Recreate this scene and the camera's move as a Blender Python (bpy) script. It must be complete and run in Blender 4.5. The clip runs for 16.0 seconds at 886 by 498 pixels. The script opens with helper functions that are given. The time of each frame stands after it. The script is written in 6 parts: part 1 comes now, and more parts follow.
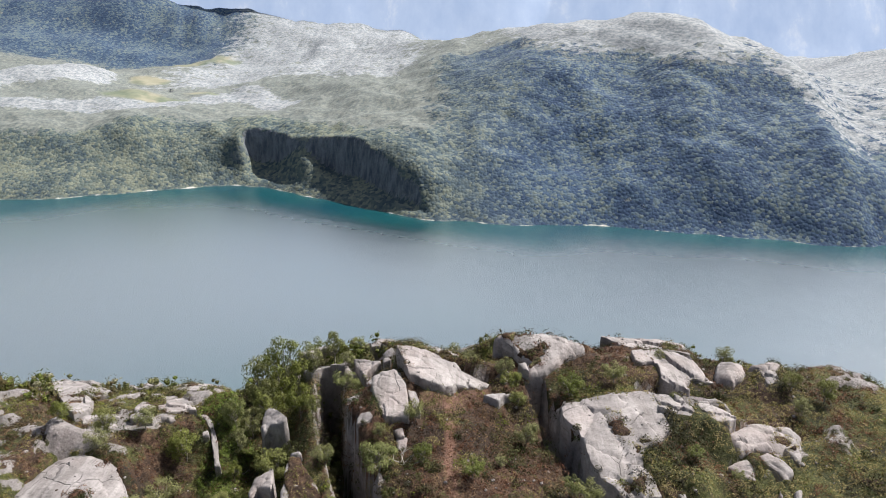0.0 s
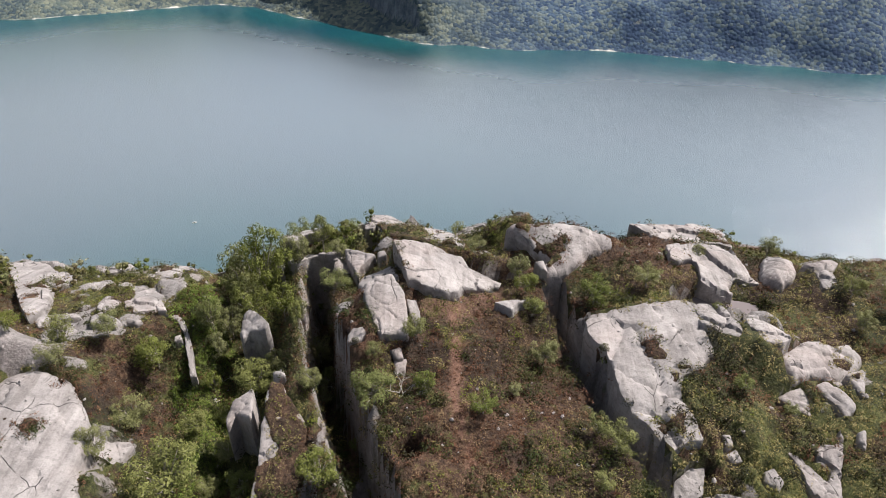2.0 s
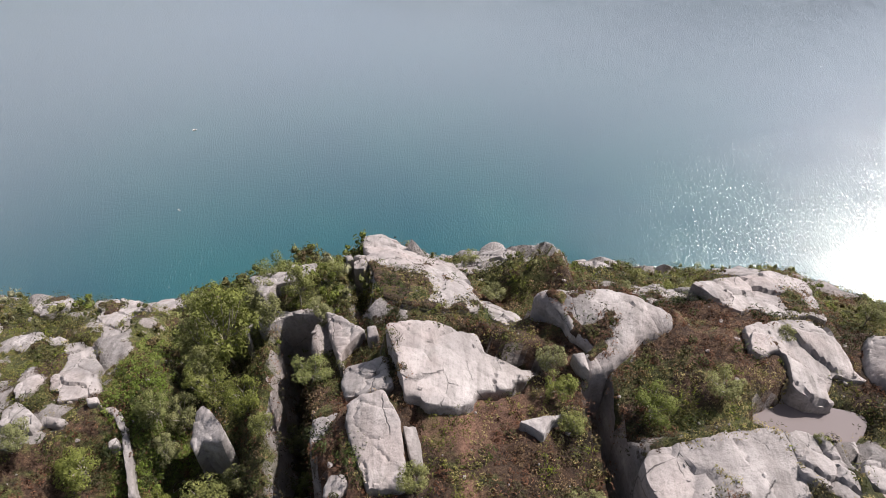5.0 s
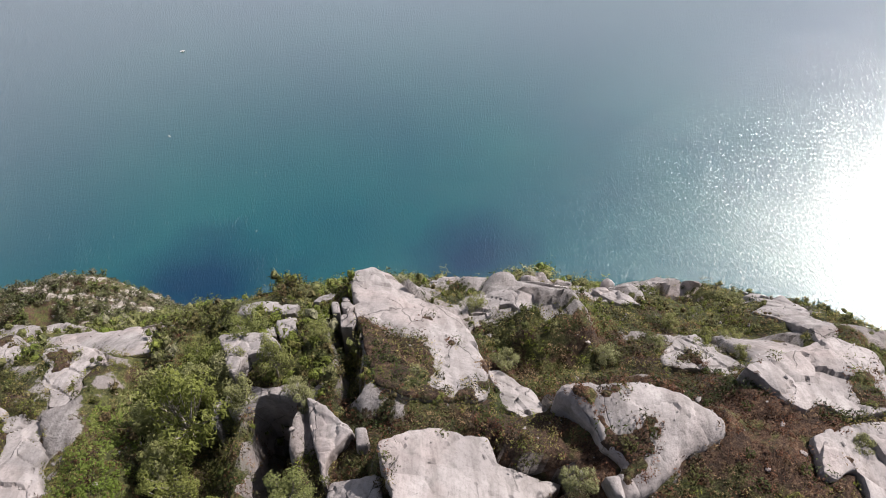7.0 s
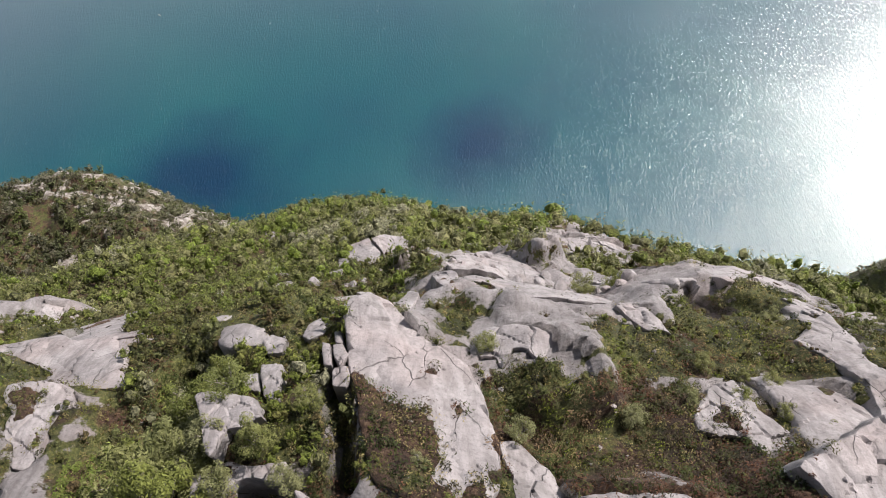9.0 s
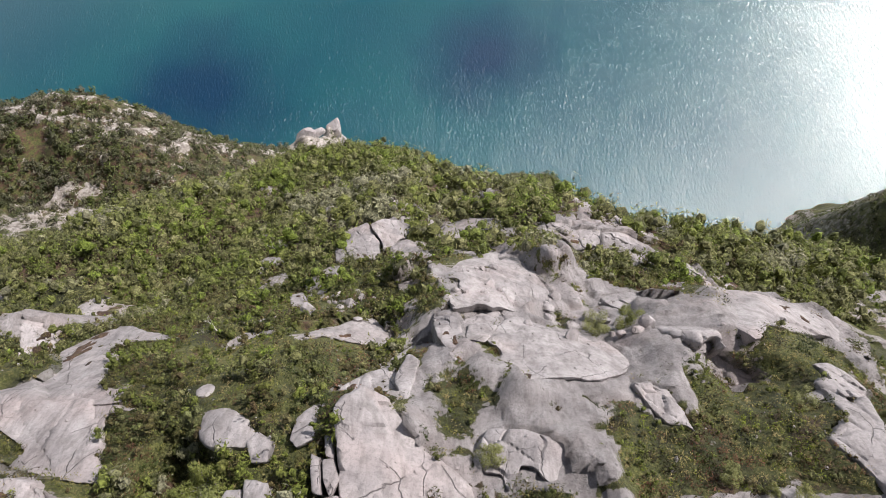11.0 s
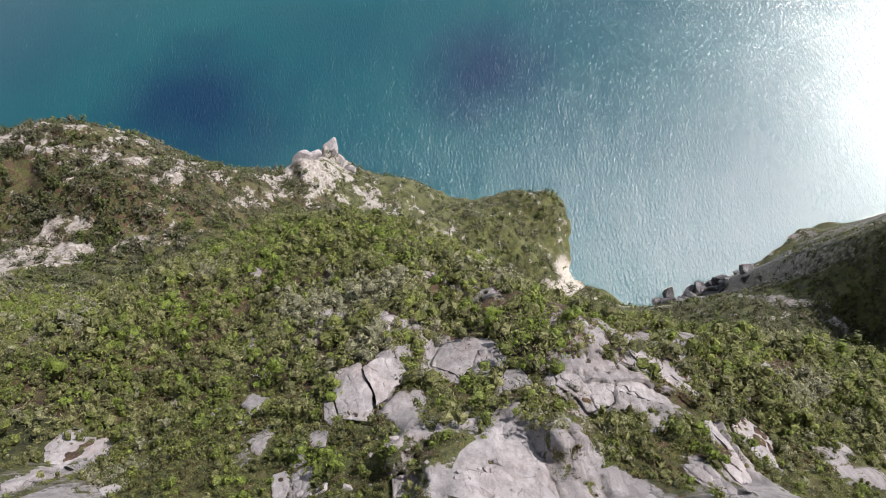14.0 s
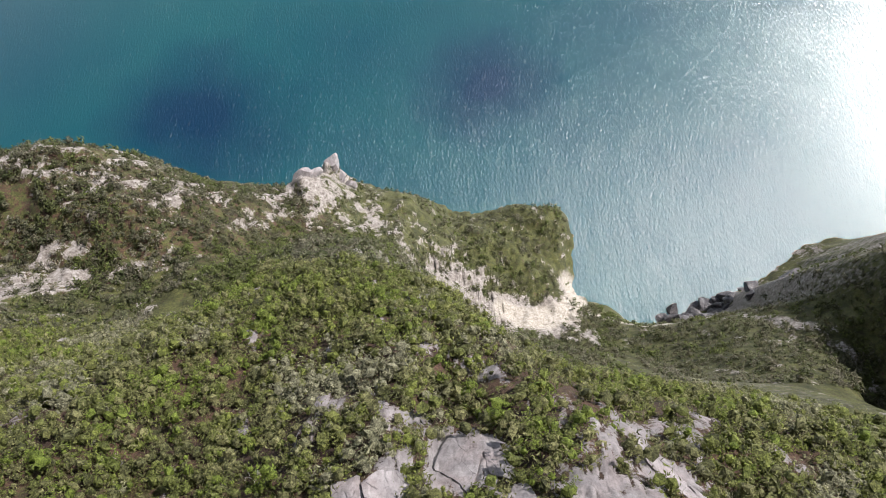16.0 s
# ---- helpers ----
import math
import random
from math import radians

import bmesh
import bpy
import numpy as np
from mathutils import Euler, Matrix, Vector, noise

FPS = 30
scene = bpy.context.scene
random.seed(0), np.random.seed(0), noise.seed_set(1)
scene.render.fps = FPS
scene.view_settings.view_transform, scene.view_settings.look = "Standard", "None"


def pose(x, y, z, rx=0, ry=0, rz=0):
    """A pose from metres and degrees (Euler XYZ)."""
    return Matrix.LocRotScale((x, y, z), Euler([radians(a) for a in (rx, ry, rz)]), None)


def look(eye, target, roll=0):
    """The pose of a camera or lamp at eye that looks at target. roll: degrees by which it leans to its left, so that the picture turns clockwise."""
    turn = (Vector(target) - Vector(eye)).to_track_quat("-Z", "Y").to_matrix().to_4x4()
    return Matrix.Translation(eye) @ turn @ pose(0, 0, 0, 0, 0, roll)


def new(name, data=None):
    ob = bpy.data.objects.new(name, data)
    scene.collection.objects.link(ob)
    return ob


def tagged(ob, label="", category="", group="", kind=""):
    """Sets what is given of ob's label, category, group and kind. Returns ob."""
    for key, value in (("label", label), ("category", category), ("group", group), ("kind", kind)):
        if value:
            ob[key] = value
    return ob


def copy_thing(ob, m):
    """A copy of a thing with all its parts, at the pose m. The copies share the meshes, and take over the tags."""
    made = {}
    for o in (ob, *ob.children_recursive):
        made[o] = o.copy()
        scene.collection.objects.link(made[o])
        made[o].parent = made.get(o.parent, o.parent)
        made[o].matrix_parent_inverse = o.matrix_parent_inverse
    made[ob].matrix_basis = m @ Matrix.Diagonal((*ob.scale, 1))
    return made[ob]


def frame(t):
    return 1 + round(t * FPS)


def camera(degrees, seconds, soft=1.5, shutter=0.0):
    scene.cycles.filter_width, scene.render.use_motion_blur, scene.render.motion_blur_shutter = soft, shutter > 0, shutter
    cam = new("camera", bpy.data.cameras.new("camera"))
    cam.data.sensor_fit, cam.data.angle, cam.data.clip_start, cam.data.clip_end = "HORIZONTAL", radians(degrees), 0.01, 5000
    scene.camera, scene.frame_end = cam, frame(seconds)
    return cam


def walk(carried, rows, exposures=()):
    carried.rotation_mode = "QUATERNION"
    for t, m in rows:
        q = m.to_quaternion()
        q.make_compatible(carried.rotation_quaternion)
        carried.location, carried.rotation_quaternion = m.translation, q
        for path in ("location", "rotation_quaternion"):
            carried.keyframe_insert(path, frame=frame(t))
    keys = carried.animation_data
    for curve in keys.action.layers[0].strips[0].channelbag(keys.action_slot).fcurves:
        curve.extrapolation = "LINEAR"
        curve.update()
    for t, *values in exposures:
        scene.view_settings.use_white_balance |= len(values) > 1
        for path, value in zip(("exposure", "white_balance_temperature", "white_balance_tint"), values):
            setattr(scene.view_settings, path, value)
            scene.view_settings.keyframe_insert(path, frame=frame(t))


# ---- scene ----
# camera: a straight, level flight out over the cliff edge; z = 0 is the water
cam = camera(66.00, 16.0, soft=1.0)
ROWS = [
    (0.0, 0.00, 0.00, 600.00, -21.65, -0.45, 0.11),
    (0.5, -0.10, 2.76, 599.86, -25.56, -0.50, 0.05),
    (1.0, -0.15, 5.48, 599.76, -29.74, -0.44, 0.01),
    (1.5, -0.23, 8.22, 599.70, -32.78, -0.43, -0.01),
    (2.0, -0.35, 11.01, 599.62, -36.04, -0.46, -0.07),
    (2.5, -0.40, 13.83, 599.58, -40.34, -0.46, -0.14),
    (3.0, -0.42, 16.66, 599.65, -43.47, -0.40, -0.16),
    (3.5, -0.43, 19.47, 599.75, -43.58, -0.29, -0.09),
    (4.0, -0.42, 22.37, 599.85, -43.67, -0.13, -0.02),
    (4.5, -0.39, 25.34, 599.96, -43.86, -0.02, 0.05),
    (5.0, -0.40, 28.40, 600.17, -44.22, 0.05, 0.12),
    (5.2, -0.42, 29.63, 600.23, -44.37, 0.06, 0.15),
    (7.3, -0.84, 42.22, 600.26, -52.49, -0.19, -0.07),
    (7.5, -0.88, 43.40, 600.26, -53.63, -0.20, -0.05),
    (8.0, -0.91, 46.34, 600.27, -56.57, -0.18, -0.07),
    (8.5, -0.91, 49.29, 600.36, -59.29, -0.07, -0.02),
    (9.0, -0.90, 52.19, 600.50, -60.86, 0.08, 0.12),
    (9.2, -0.89, 53.37, 600.54, -61.07, 0.16, 0.10),
    (11.3, -0.90, 66.34, 600.60, -68.97, 0.58, 0.20),
    (11.5, -0.90, 67.61, 600.59, -68.90, 0.53, 0.08),
    (12.0, -0.91, 70.90, 600.60, -68.82, 0.53, 0.03),
    (12.5, -0.94, 74.12, 600.57, -68.77, 0.54, -0.03),
    (13.0, -1.02, 77.45, 600.43, -68.73, 0.51, -0.08),
    (13.5, -1.11, 80.83, 600.22, -68.67, 0.57, -0.05),
    (14.0, -1.22, 84.26, 600.00, -68.65, 0.65, -0.01),
    (14.5, -1.35, 87.69, 599.80, -68.62, 0.72, -0.02),
    (15.0, -1.49, 91.06, 599.68, -68.57, 0.76, -0.02),
    (15.5, -1.62, 94.43, 599.65, -68.54, 0.82, -0.02),
    (16.0, -1.71, 97.82, 599.69, -68.54, 0.88, 0.03),
]
walk(cam, [(t, pose(x, y, z, 90 + pitch, roll, yaw)) for t, x, y, z, pitch, yaw, roll in ROWS], [(0.0, 0.48, 6500, 14), (3.0, 0.50, 6600, 16), (5.0, 0.46, 6600, 18), (8.0, 0.32, 6500, 18), (16.0, 0.27, 6250, 18)])

# ---- light: high sun ahead and to the right, thin bright haze ----
SUN_HEIGHT, SUN_TURN, HAZE, LOW_HAZE = 50.0, 58.0, 6.7, 1.5
world = bpy.data.worlds.new("world")
scene.world = world
world.use_nodes = True
wn = world.node_tree.nodes
sky = wn.new("ShaderNodeTexSky")
sky.sky_type, sky.sun_disc = "NISHITA", False
sky.sun_elevation, sky.sun_rotation = radians(SUN_HEIGHT), radians(SUN_TURN)
sky.dust_density, sky.air_density, sky.altitude = 1.0, 1.0, 600
wn["Background"].inputs["Strength"].default_value = 0.042
# thin bright haze round the sun, with soft uneven cloud
SUN_WAY = (math.sin(radians(SUN_TURN)) * math.cos(radians(SUN_HEIGHT)), math.cos(radians(SUN_TURN)) * math.cos(radians(SUN_HEIGHT)), math.sin(radians(SUN_HEIGHT)))
wl = world.node_tree.links
spread = wn.new("ShaderNodeTexCoord")
cloud = wn.new("ShaderNodeTexNoise")
cloud.inputs["Scale"].default_value, cloud.inputs["Detail"].default_value = 2.2, 4.0
wl.new(spread.outputs["Generated"], cloud.inputs["Vector"])
toward = wn.new("ShaderNodeVectorMath")
toward.operation = "DOT_PRODUCT"
wl.new(spread.outputs["Generated"], toward.inputs[0])
toward.inputs[1].default_value = SUN_WAY
half = wn.new("ShaderNodeMapRange")
half.inputs["From Min"].default_value, half.inputs["From Max"].default_value = -1.0, 1.0
wl.new(toward.outputs["Value"], half.inputs["Value"])
lobe = wn.new("ShaderNodeMath")
lobe.operation = "POWER"
lobe.inputs[1].default_value = 4.5
wl.new(half.outputs[0], lobe.inputs[0])
uneven = wn.new("ShaderNodeMapRange")
uneven.inputs["From Min"].default_value, uneven.inputs["From Max"].default_value = 0.3, 0.7
uneven.inputs["To Min"].default_value, uneven.inputs["To Max"].default_value = 0.75, 1.25
wl.new(cloud.outputs["Fac"], uneven.inputs["Value"])
# paler air low over the horizon, all round
height = wn.new("ShaderNodeSeparateXYZ")
wl.new(spread.outputs["Generated"], height.inputs[0])
band = wn.new("ShaderNodeMapRange")
band.interpolation_type = "SMOOTHSTEP"
band.inputs["From Min"].default_value, band.inputs["From Max"].default_value = 0.75, 0.30
band.inputs["To Min"].default_value, band.inputs["To Max"].default_value = 0.0, LOW_HAZE
wl.new(height.outputs[2], band.inputs["Value"])
# the low haze is brightest on the sunny side
side = wn.new("ShaderNodeVectorMath")
side.operation = "DOT_PRODUCT"
wl.new(spread.outputs["Generated"], side.inputs[0])
side.inputs[1].default_value = (math.sin(radians(18)), math.cos(radians(18)), 0)
facing = wn.new("ShaderNodeMapRange")
facing.interpolation_type = "SMOOTHSTEP"
facing.inputs["From Min"].default_value, facing.inputs["From Max"].default_value = -0.8, 0.75
facing.inputs["To Min"].default_value, facing.inputs["To Max"].default_value = 0.12, 1.0
wl.new(side.outputs["Value"], facing.inputs["Value"])
low = wn.new("ShaderNodeMath")
low.operation = "MULTIPLY"
wl.new(band.outputs[0], low.inputs[0])
wl.new(facing.outputs[0], low.inputs[1])
lit_air = wn.new("ShaderNodeMath")
lit_air.operation = "ADD"
wl.new(lobe.outputs[0], lit_air.inputs[0])
wl.new(low.outputs[0], lit_air.inputs[1])
haze = wn.new("ShaderNodeMath")
haze.operation = "MULTIPLY"
wl.new(lit_air.outputs[0], haze.inputs[0])
wl.new(uneven.outputs[0], haze.inputs[1])
white = wn.new("ShaderNodeMix")
white.data_type = "RGBA"
white.inputs[6].default_value = (0, 0, 0, 1)
white.inputs[7].default_value = (HAZE, HAZE * 0.985, HAZE * 0.92, 1)
wl.new(haze.outputs[0], white.inputs[0])
both = wn.new("ShaderNodeMix")
both.data_type, both.blend_type = "RGBA", "ADD"
both.inputs[0].default_value = 1.0
wl.new(sky.outputs[0], both.inputs[6])
wl.new(white.outputs[2], both.inputs[7])
wl.new(both.outputs[2], wn["Background"].inputs["Color"])

sun_data = bpy.data.lights.new("sun", "SUN")
sun_data.energy, sun_data.angle, sun_data.color = 5.0, radians(0.53), (1.0, 0.95, 0.87)
sun = new("sun", sun_data)
sun.matrix_world = look((0, 0, 0), (-math.sin(radians(SUN_TURN)) * math.cos(radians(SUN_HEIGHT)),
                                    -math.cos(radians(SUN_TURN)) * math.cos(radians(SUN_HEIGHT)), -math.sin(radians(SUN_HEIGHT))))


# ---- materials ----
def material(name):
    mat = bpy.data.materials.new(name)
    mat.use_nodes = True
    return mat, mat.node_tree.nodes, mat.node_tree.links, mat.node_tree.nodes["Principled BSDF"]


def tex(nodes, links, scale, detail=4.0, rough=0.55, vector=None, distort=0.0):
    n = nodes.new("ShaderNodeTexNoise")
    n.inputs["Scale"].default_value, n.inputs["Detail"].default_value = scale, detail
    n.inputs["Roughness"].default_value, n.inputs["Distortion"].default_value = rough, distort
    if vector is None:
        geo = nodes.new("ShaderNodeNewGeometry")
        vector = geo.outputs["Position"]
    links.new(vector, n.inputs["Vector"])
    return n.outputs["Fac"]


def ramp(nodes, links, fac, *stops):
    n = nodes.new("ShaderNodeValToRGB")
    while len(n.color_ramp.elements) < len(stops):
        n.color_ramp.elements.new(0.5)
    for e, (at, colour) in zip(n.color_ramp.elements, stops):
        e.position = at
        e.color = (*colour, 1) if len(colour) == 3 else colour
    links.new(fac, n.inputs[0])
    return n.outputs[0]


def mixed(nodes, links, fac, a, b, how="MIX"):
    n = nodes.new("ShaderNodeMix")
    n.data_type, n.blend_type = "RGBA", how
    for socket, value in ((n.inputs[0], fac), (n.inputs[6], a), (n.inputs[7], b)):
        if isinstance(value, (int, float)):
            socket.default_value = value
        elif isinstance(value, tuple):
            socket.default_value = (*value, 1)
        else:
            links.new(value, socket)
    return n.outputs[2]


def maths(nodes, links, op, a, b=0.0, clamp=False):
    n = nodes.new("ShaderNodeMath")
    n.operation, n.use_clamp = op, clamp
    for socket, value in zip(n.inputs, (a, b)):
        if isinstance(value, (int, float)):
            socket.default_value = value
        else:
            links.new(value, socket)
    return n.outputs[0]


def bump(nodes, links, height, strength, distance, normal=None):
    n = nodes.new("ShaderNodeBump")
    n.inputs["Strength"].default_value, n.inputs["Distance"].default_value = strength, distance
    links.new(height, n.inputs["Height"])
    if normal is not None:
        links.new(normal, n.inputs["Normal"])
    return n.outputs[0]


def scaled(nodes, links, x, y, z, turn=0.0):
    geo = nodes.new("ShaderNodeNewGeometry")
    n = nodes.new("ShaderNodeMapping")
    n.inputs["Scale"].default_value = (x, y, z)
    n.inputs["Rotation"].default_value = (0, 0, radians(turn))
    links.new(geo.outputs["Position"], n.inputs["Vector"])
    return n.outputs[0]


def granite_colour(nodes, links):
    """Pale weathered granite: grey with pink patches, dark lichen and water streaks, thin joints."""
    patch = ramp(nodes, links, tex(nodes, links, 0.35, 5), (0.32, (0.235, 0.22, 0.218)), (0.5, (0.31, 0.291, 0.286)), (0.68, (0.39, 0.37, 0.365)))
    pink = ramp(nodes, links, tex(nodes, links, 0.16, 3), (0.5, (0, 0, 0)), (0.72, (1, 1, 1)))
    colour = mixed(nodes, links, maths(nodes, links, "MULTIPLY", pink, 0.4), patch, (0.41, 0.325, 0.30))
    speck = ramp(nodes, links, tex(nodes, links, 4.5, 5, 0.7), (0.36, (0.55, 0.55, 0.55)), (0.5, (1, 1, 1)))
    colour = mixed(nodes, links, 0.5, colour, speck, "MULTIPLY")
    streak = ramp(nodes, links, tex(nodes, links, 1.0, 5, 0.65, scaled(nodes, links, 1.5, 0.22, 0.7, 32.0), 0.5), (0.38, (0.7, 0.69, 0.68)), (0.55, (1.06, 1.06, 1.06)))
    colour = mixed(nodes, links, 0.8, colour, streak, "MULTIPLY")
    lichen = ramp(nodes, links, tex(nodes, links, 0.9, 6, 0.7, distort=0.6), (0.54, (0, 0, 0)), (0.66, (1, 1, 1)))
    colour = mixed(nodes, links, maths(nodes, links, "MULTIPLY", lichen, 0.45), colour, (0.16, 0.155, 0.145))
    return colour


def joints(nodes, links, scale, width):
    """Thin straight joints: the edges of large angular cells, a little bent."""
    geo = nodes.new("ShaderNodeNewGeometry")
    bend = nodes.new("ShaderNodeTexNoise")
    bend.inputs["Scale"].default_value, bend.inputs["Detail"].default_value = 0.9, 5.0
    links.new(geo.outputs["Position"], bend.inputs["Vector"])
    add = nodes.new("ShaderNodeVectorMath")
    add.operation = "MULTIPLY_ADD"
    links.new(bend.outputs["Color"], add.inputs[0])
    add.inputs[1].default_value = (0.55, 0.55, 0.55)
    links.new(geo.outputs["Position"], add.inputs[2])
    stretch = nodes.new("ShaderNodeMapping")
    stretch.inputs["Scale"].default_value = (1.0, 0.55, 0.7)
    stretch.inputs["Rotation"].default_value = (0.2, 0.1, 0.5)
    links.new(add.outputs[0], stretch.inputs["Vector"])
    v = nodes.new("ShaderNodeTexVoronoi")
    v.feature = "DISTANCE_TO_EDGE"
    v.inputs["Scale"].default_value = scale
    links.new(stretch.outputs[0], v.inputs["Vector"])
    return ramp(nodes, links, v.outputs["Distance"], (0.0, (0, 0, 0)), (width, (1, 1, 1)))


def make_granite():
    mat, nodes, links, bsdf = material("granite")
    colour = granite_colour(nodes, links)
    crack = joints(nodes, links, 0.34, 0.009)
    gate = ramp(nodes, links, tex(nodes, links, 0.3, 4), (0.50, (1, 1, 1)), (0.56, (0, 0, 0)))
    crack = mixed(nodes, links, 1.0, crack, gate, "LIGHTEN")
    colour = mixed(nodes, links, 1.0, colour, mixed(nodes, links, 0.5, (1.0, 1.0, 1.0), crack), "MULTIPLY")
    links.new(colour, bsdf.inputs["Base Color"])
    bsdf.inputs["Roughness"].default_value = 0.85
    n = bump(nodes, links, tex(nodes, links, 9.0, 6, 0.7), 0.8, 0.035)
    n = bump(nodes, links, tex(nodes, links, 1.1, 5, 0.55), 0.7, 0.26, n)
    n = bump(nodes, links, crack, 0.8, 0.15, n)
    links.new(n, bsdf.inputs["Normal"])
    return mat


def make_ground(name, heath):
    """Heath and thin soil on flat ground, bare rock where it is steep."""
    mat, nodes, links, bsdf = material(name)
    kind = tex(nodes, links, 0.35, 6, 0.7)
    fine = tex(nodes, links, 4.2, 8, 0.8)
    grass = ramp(nodes, links, fine, (0.34, (0.022, 0.032, 0.010)), (0.5, (0.085, 0.095, 0.024)), (0.66, (0.21, 0.20, 0.075)))
    heather = ramp(nodes, links, fine, (0.34, (0.022, 0.013, 0.009)), (0.52, (0.10, 0.056, 0.034)), (0.68, (0.24, 0.165, 0.10)))
    at = nodes.new("ShaderNodeAttribute")
    at.attribute_name = "heath"
    share = maths(nodes, links, "ADD", kind, maths(nodes, links, "MULTIPLY", at.outputs["Fac"], 0.3))
    which = ramp(nodes, links, share, (0.46, (0, 0, 0)), (0.56, (1, 1, 1)))
    soil = mixed(nodes, links, which, grass, heather)
    soil = mixed(nodes, links, 1.0, soil, ramp(nodes, links, tex(nodes, links, 0.11, 5, 0.65), (0.36, (0.38, 0.40, 0.38)), (0.6, (1.05, 1.05, 1.05))), "MULTIPLY")
    soil = mixed(nodes, links, 1.0, soil, ramp(nodes, links, tex(nodes, links, 1.1, 4, 0.7), (0.38, (0.55, 0.55, 0.55)), (0.56, (1.1, 1.1, 1.1))), "MULTIPLY")
    worn = nodes.new("ShaderNodeAttribute")
    worn.attribute_name = "worn"
    soil = mixed(nodes, links, worn.outputs["Fac"], soil, ramp(nodes, links, fine, (0.3, (0.09, 0.045, 0.03)), (0.7, (0.30, 0.17, 0.12))))
    geo = nodes.new("ShaderNodeNewGeometry")
    sep = nodes.new("ShaderNodeSeparateXYZ")
    links.new(geo.outputs["True Normal"], sep.inputs[0])
    steep = maths(nodes, links, "ADD", sep.outputs[2], maths(nodes, links, "MULTIPLY", maths(nodes, links, "SUBTRACT", tex(nodes, links, 0.3, 5), 0.5), 0.5))
    lo, hi = heath
    cliff = ramp(nodes, links, steep, (lo, (1, 1, 1)), (hi, (0, 0, 0)))
    stone = nodes.new("ShaderNodeAttribute")
    stone.attribute_name = "stone"
    edge = maths(nodes, links, "ADD", stone.outputs["Fac"], maths(nodes, links, "MULTIPLY", maths(nodes, links, "SUBTRACT", tex(nodes, links, 1.3, 6, 0.7), 0.5), 0.9))
    drop = nodes.new("ShaderNodeSeparateXYZ")
    links.new(geo.outputs["Position"], drop.inputs[0])
    lower = ramp(nodes, links, maths(nodes, links, "DIVIDE", drop.outputs[2], 1000.0), (0.31, (1, 1, 1)), (0.40, (0, 0, 0)))
    broken = maths(nodes, links, "MULTIPLY", maths(nodes, links, "SUBTRACT", tex(nodes, links, 0.22, 7, 0.75), 0.53), 2.6)
    edge = maths(nodes, links, "ADD", edge, maths(nodes, links, "MULTIPLY", broken, lower))
    outcrop = ramp(nodes, links, edge, (0.47, (0, 0, 0)), (0.55, (1, 1, 1)))
    colour = mixed(nodes, links, mixed(nodes, links, 1.0, cliff, outcrop, "LIGHTEN"), soil, mixed(nodes, links, lower, granite_colour(nodes, links), ramp(nodes, links, tex(nodes, links, 0.45, 7, 0.75), (0.36, (0.10, 0.085, 0.07)), (0.5, (0.27, 0.245, 0.215)), (0.64, (0.46, 0.44, 0.41)))))
    # bleached, sea-washed rock along the waterline
    pos = nodes.new("ShaderNodeSeparateXYZ")
    links.new(geo.outputs["Position"], pos.inputs[0])
    level = maths(nodes, links, "SUBTRACT", pos.outputs[2], maths(nodes, links, "MULTIPLY", tex(nodes, links, 0.04, 4), 14.0))
    shore = ramp(nodes, links, maths(nodes, links, "MULTIPLY_ADD", level, 0.05), (0.0, (1, 1, 1)), (0.12, (0, 0, 0)))
    washed = nodes.new("ShaderNodeAttribute")
    washed.attribute_name = "bleached"
    cream = ramp(nodes, links, tex(nodes, links, 0.5, 6, 0.7), (0.36, (0.24, 0.21, 0.17)), (0.5, (0.40, 0.37, 0.31)), (0.64, (0.54, 0.51, 0.45)))
    colour = mixed(nodes, links, mixed(nodes, links, 1.0, shore, washed.outputs["Fac"], "LIGHTEN"), colour, cream)
    links.new(colour, bsdf.inputs["Base Color"])
    bsdf.inputs["Roughness"].default_value = 0.95
    n = bump(nodes, links, fine, 1.0, 0.22)
    n = bump(nodes, links, tex(nodes, links, 0.6, 5, 0.6), 0.6, 0.5, n)
    links.new(n, bsdf.inputs["Normal"])
    return mat


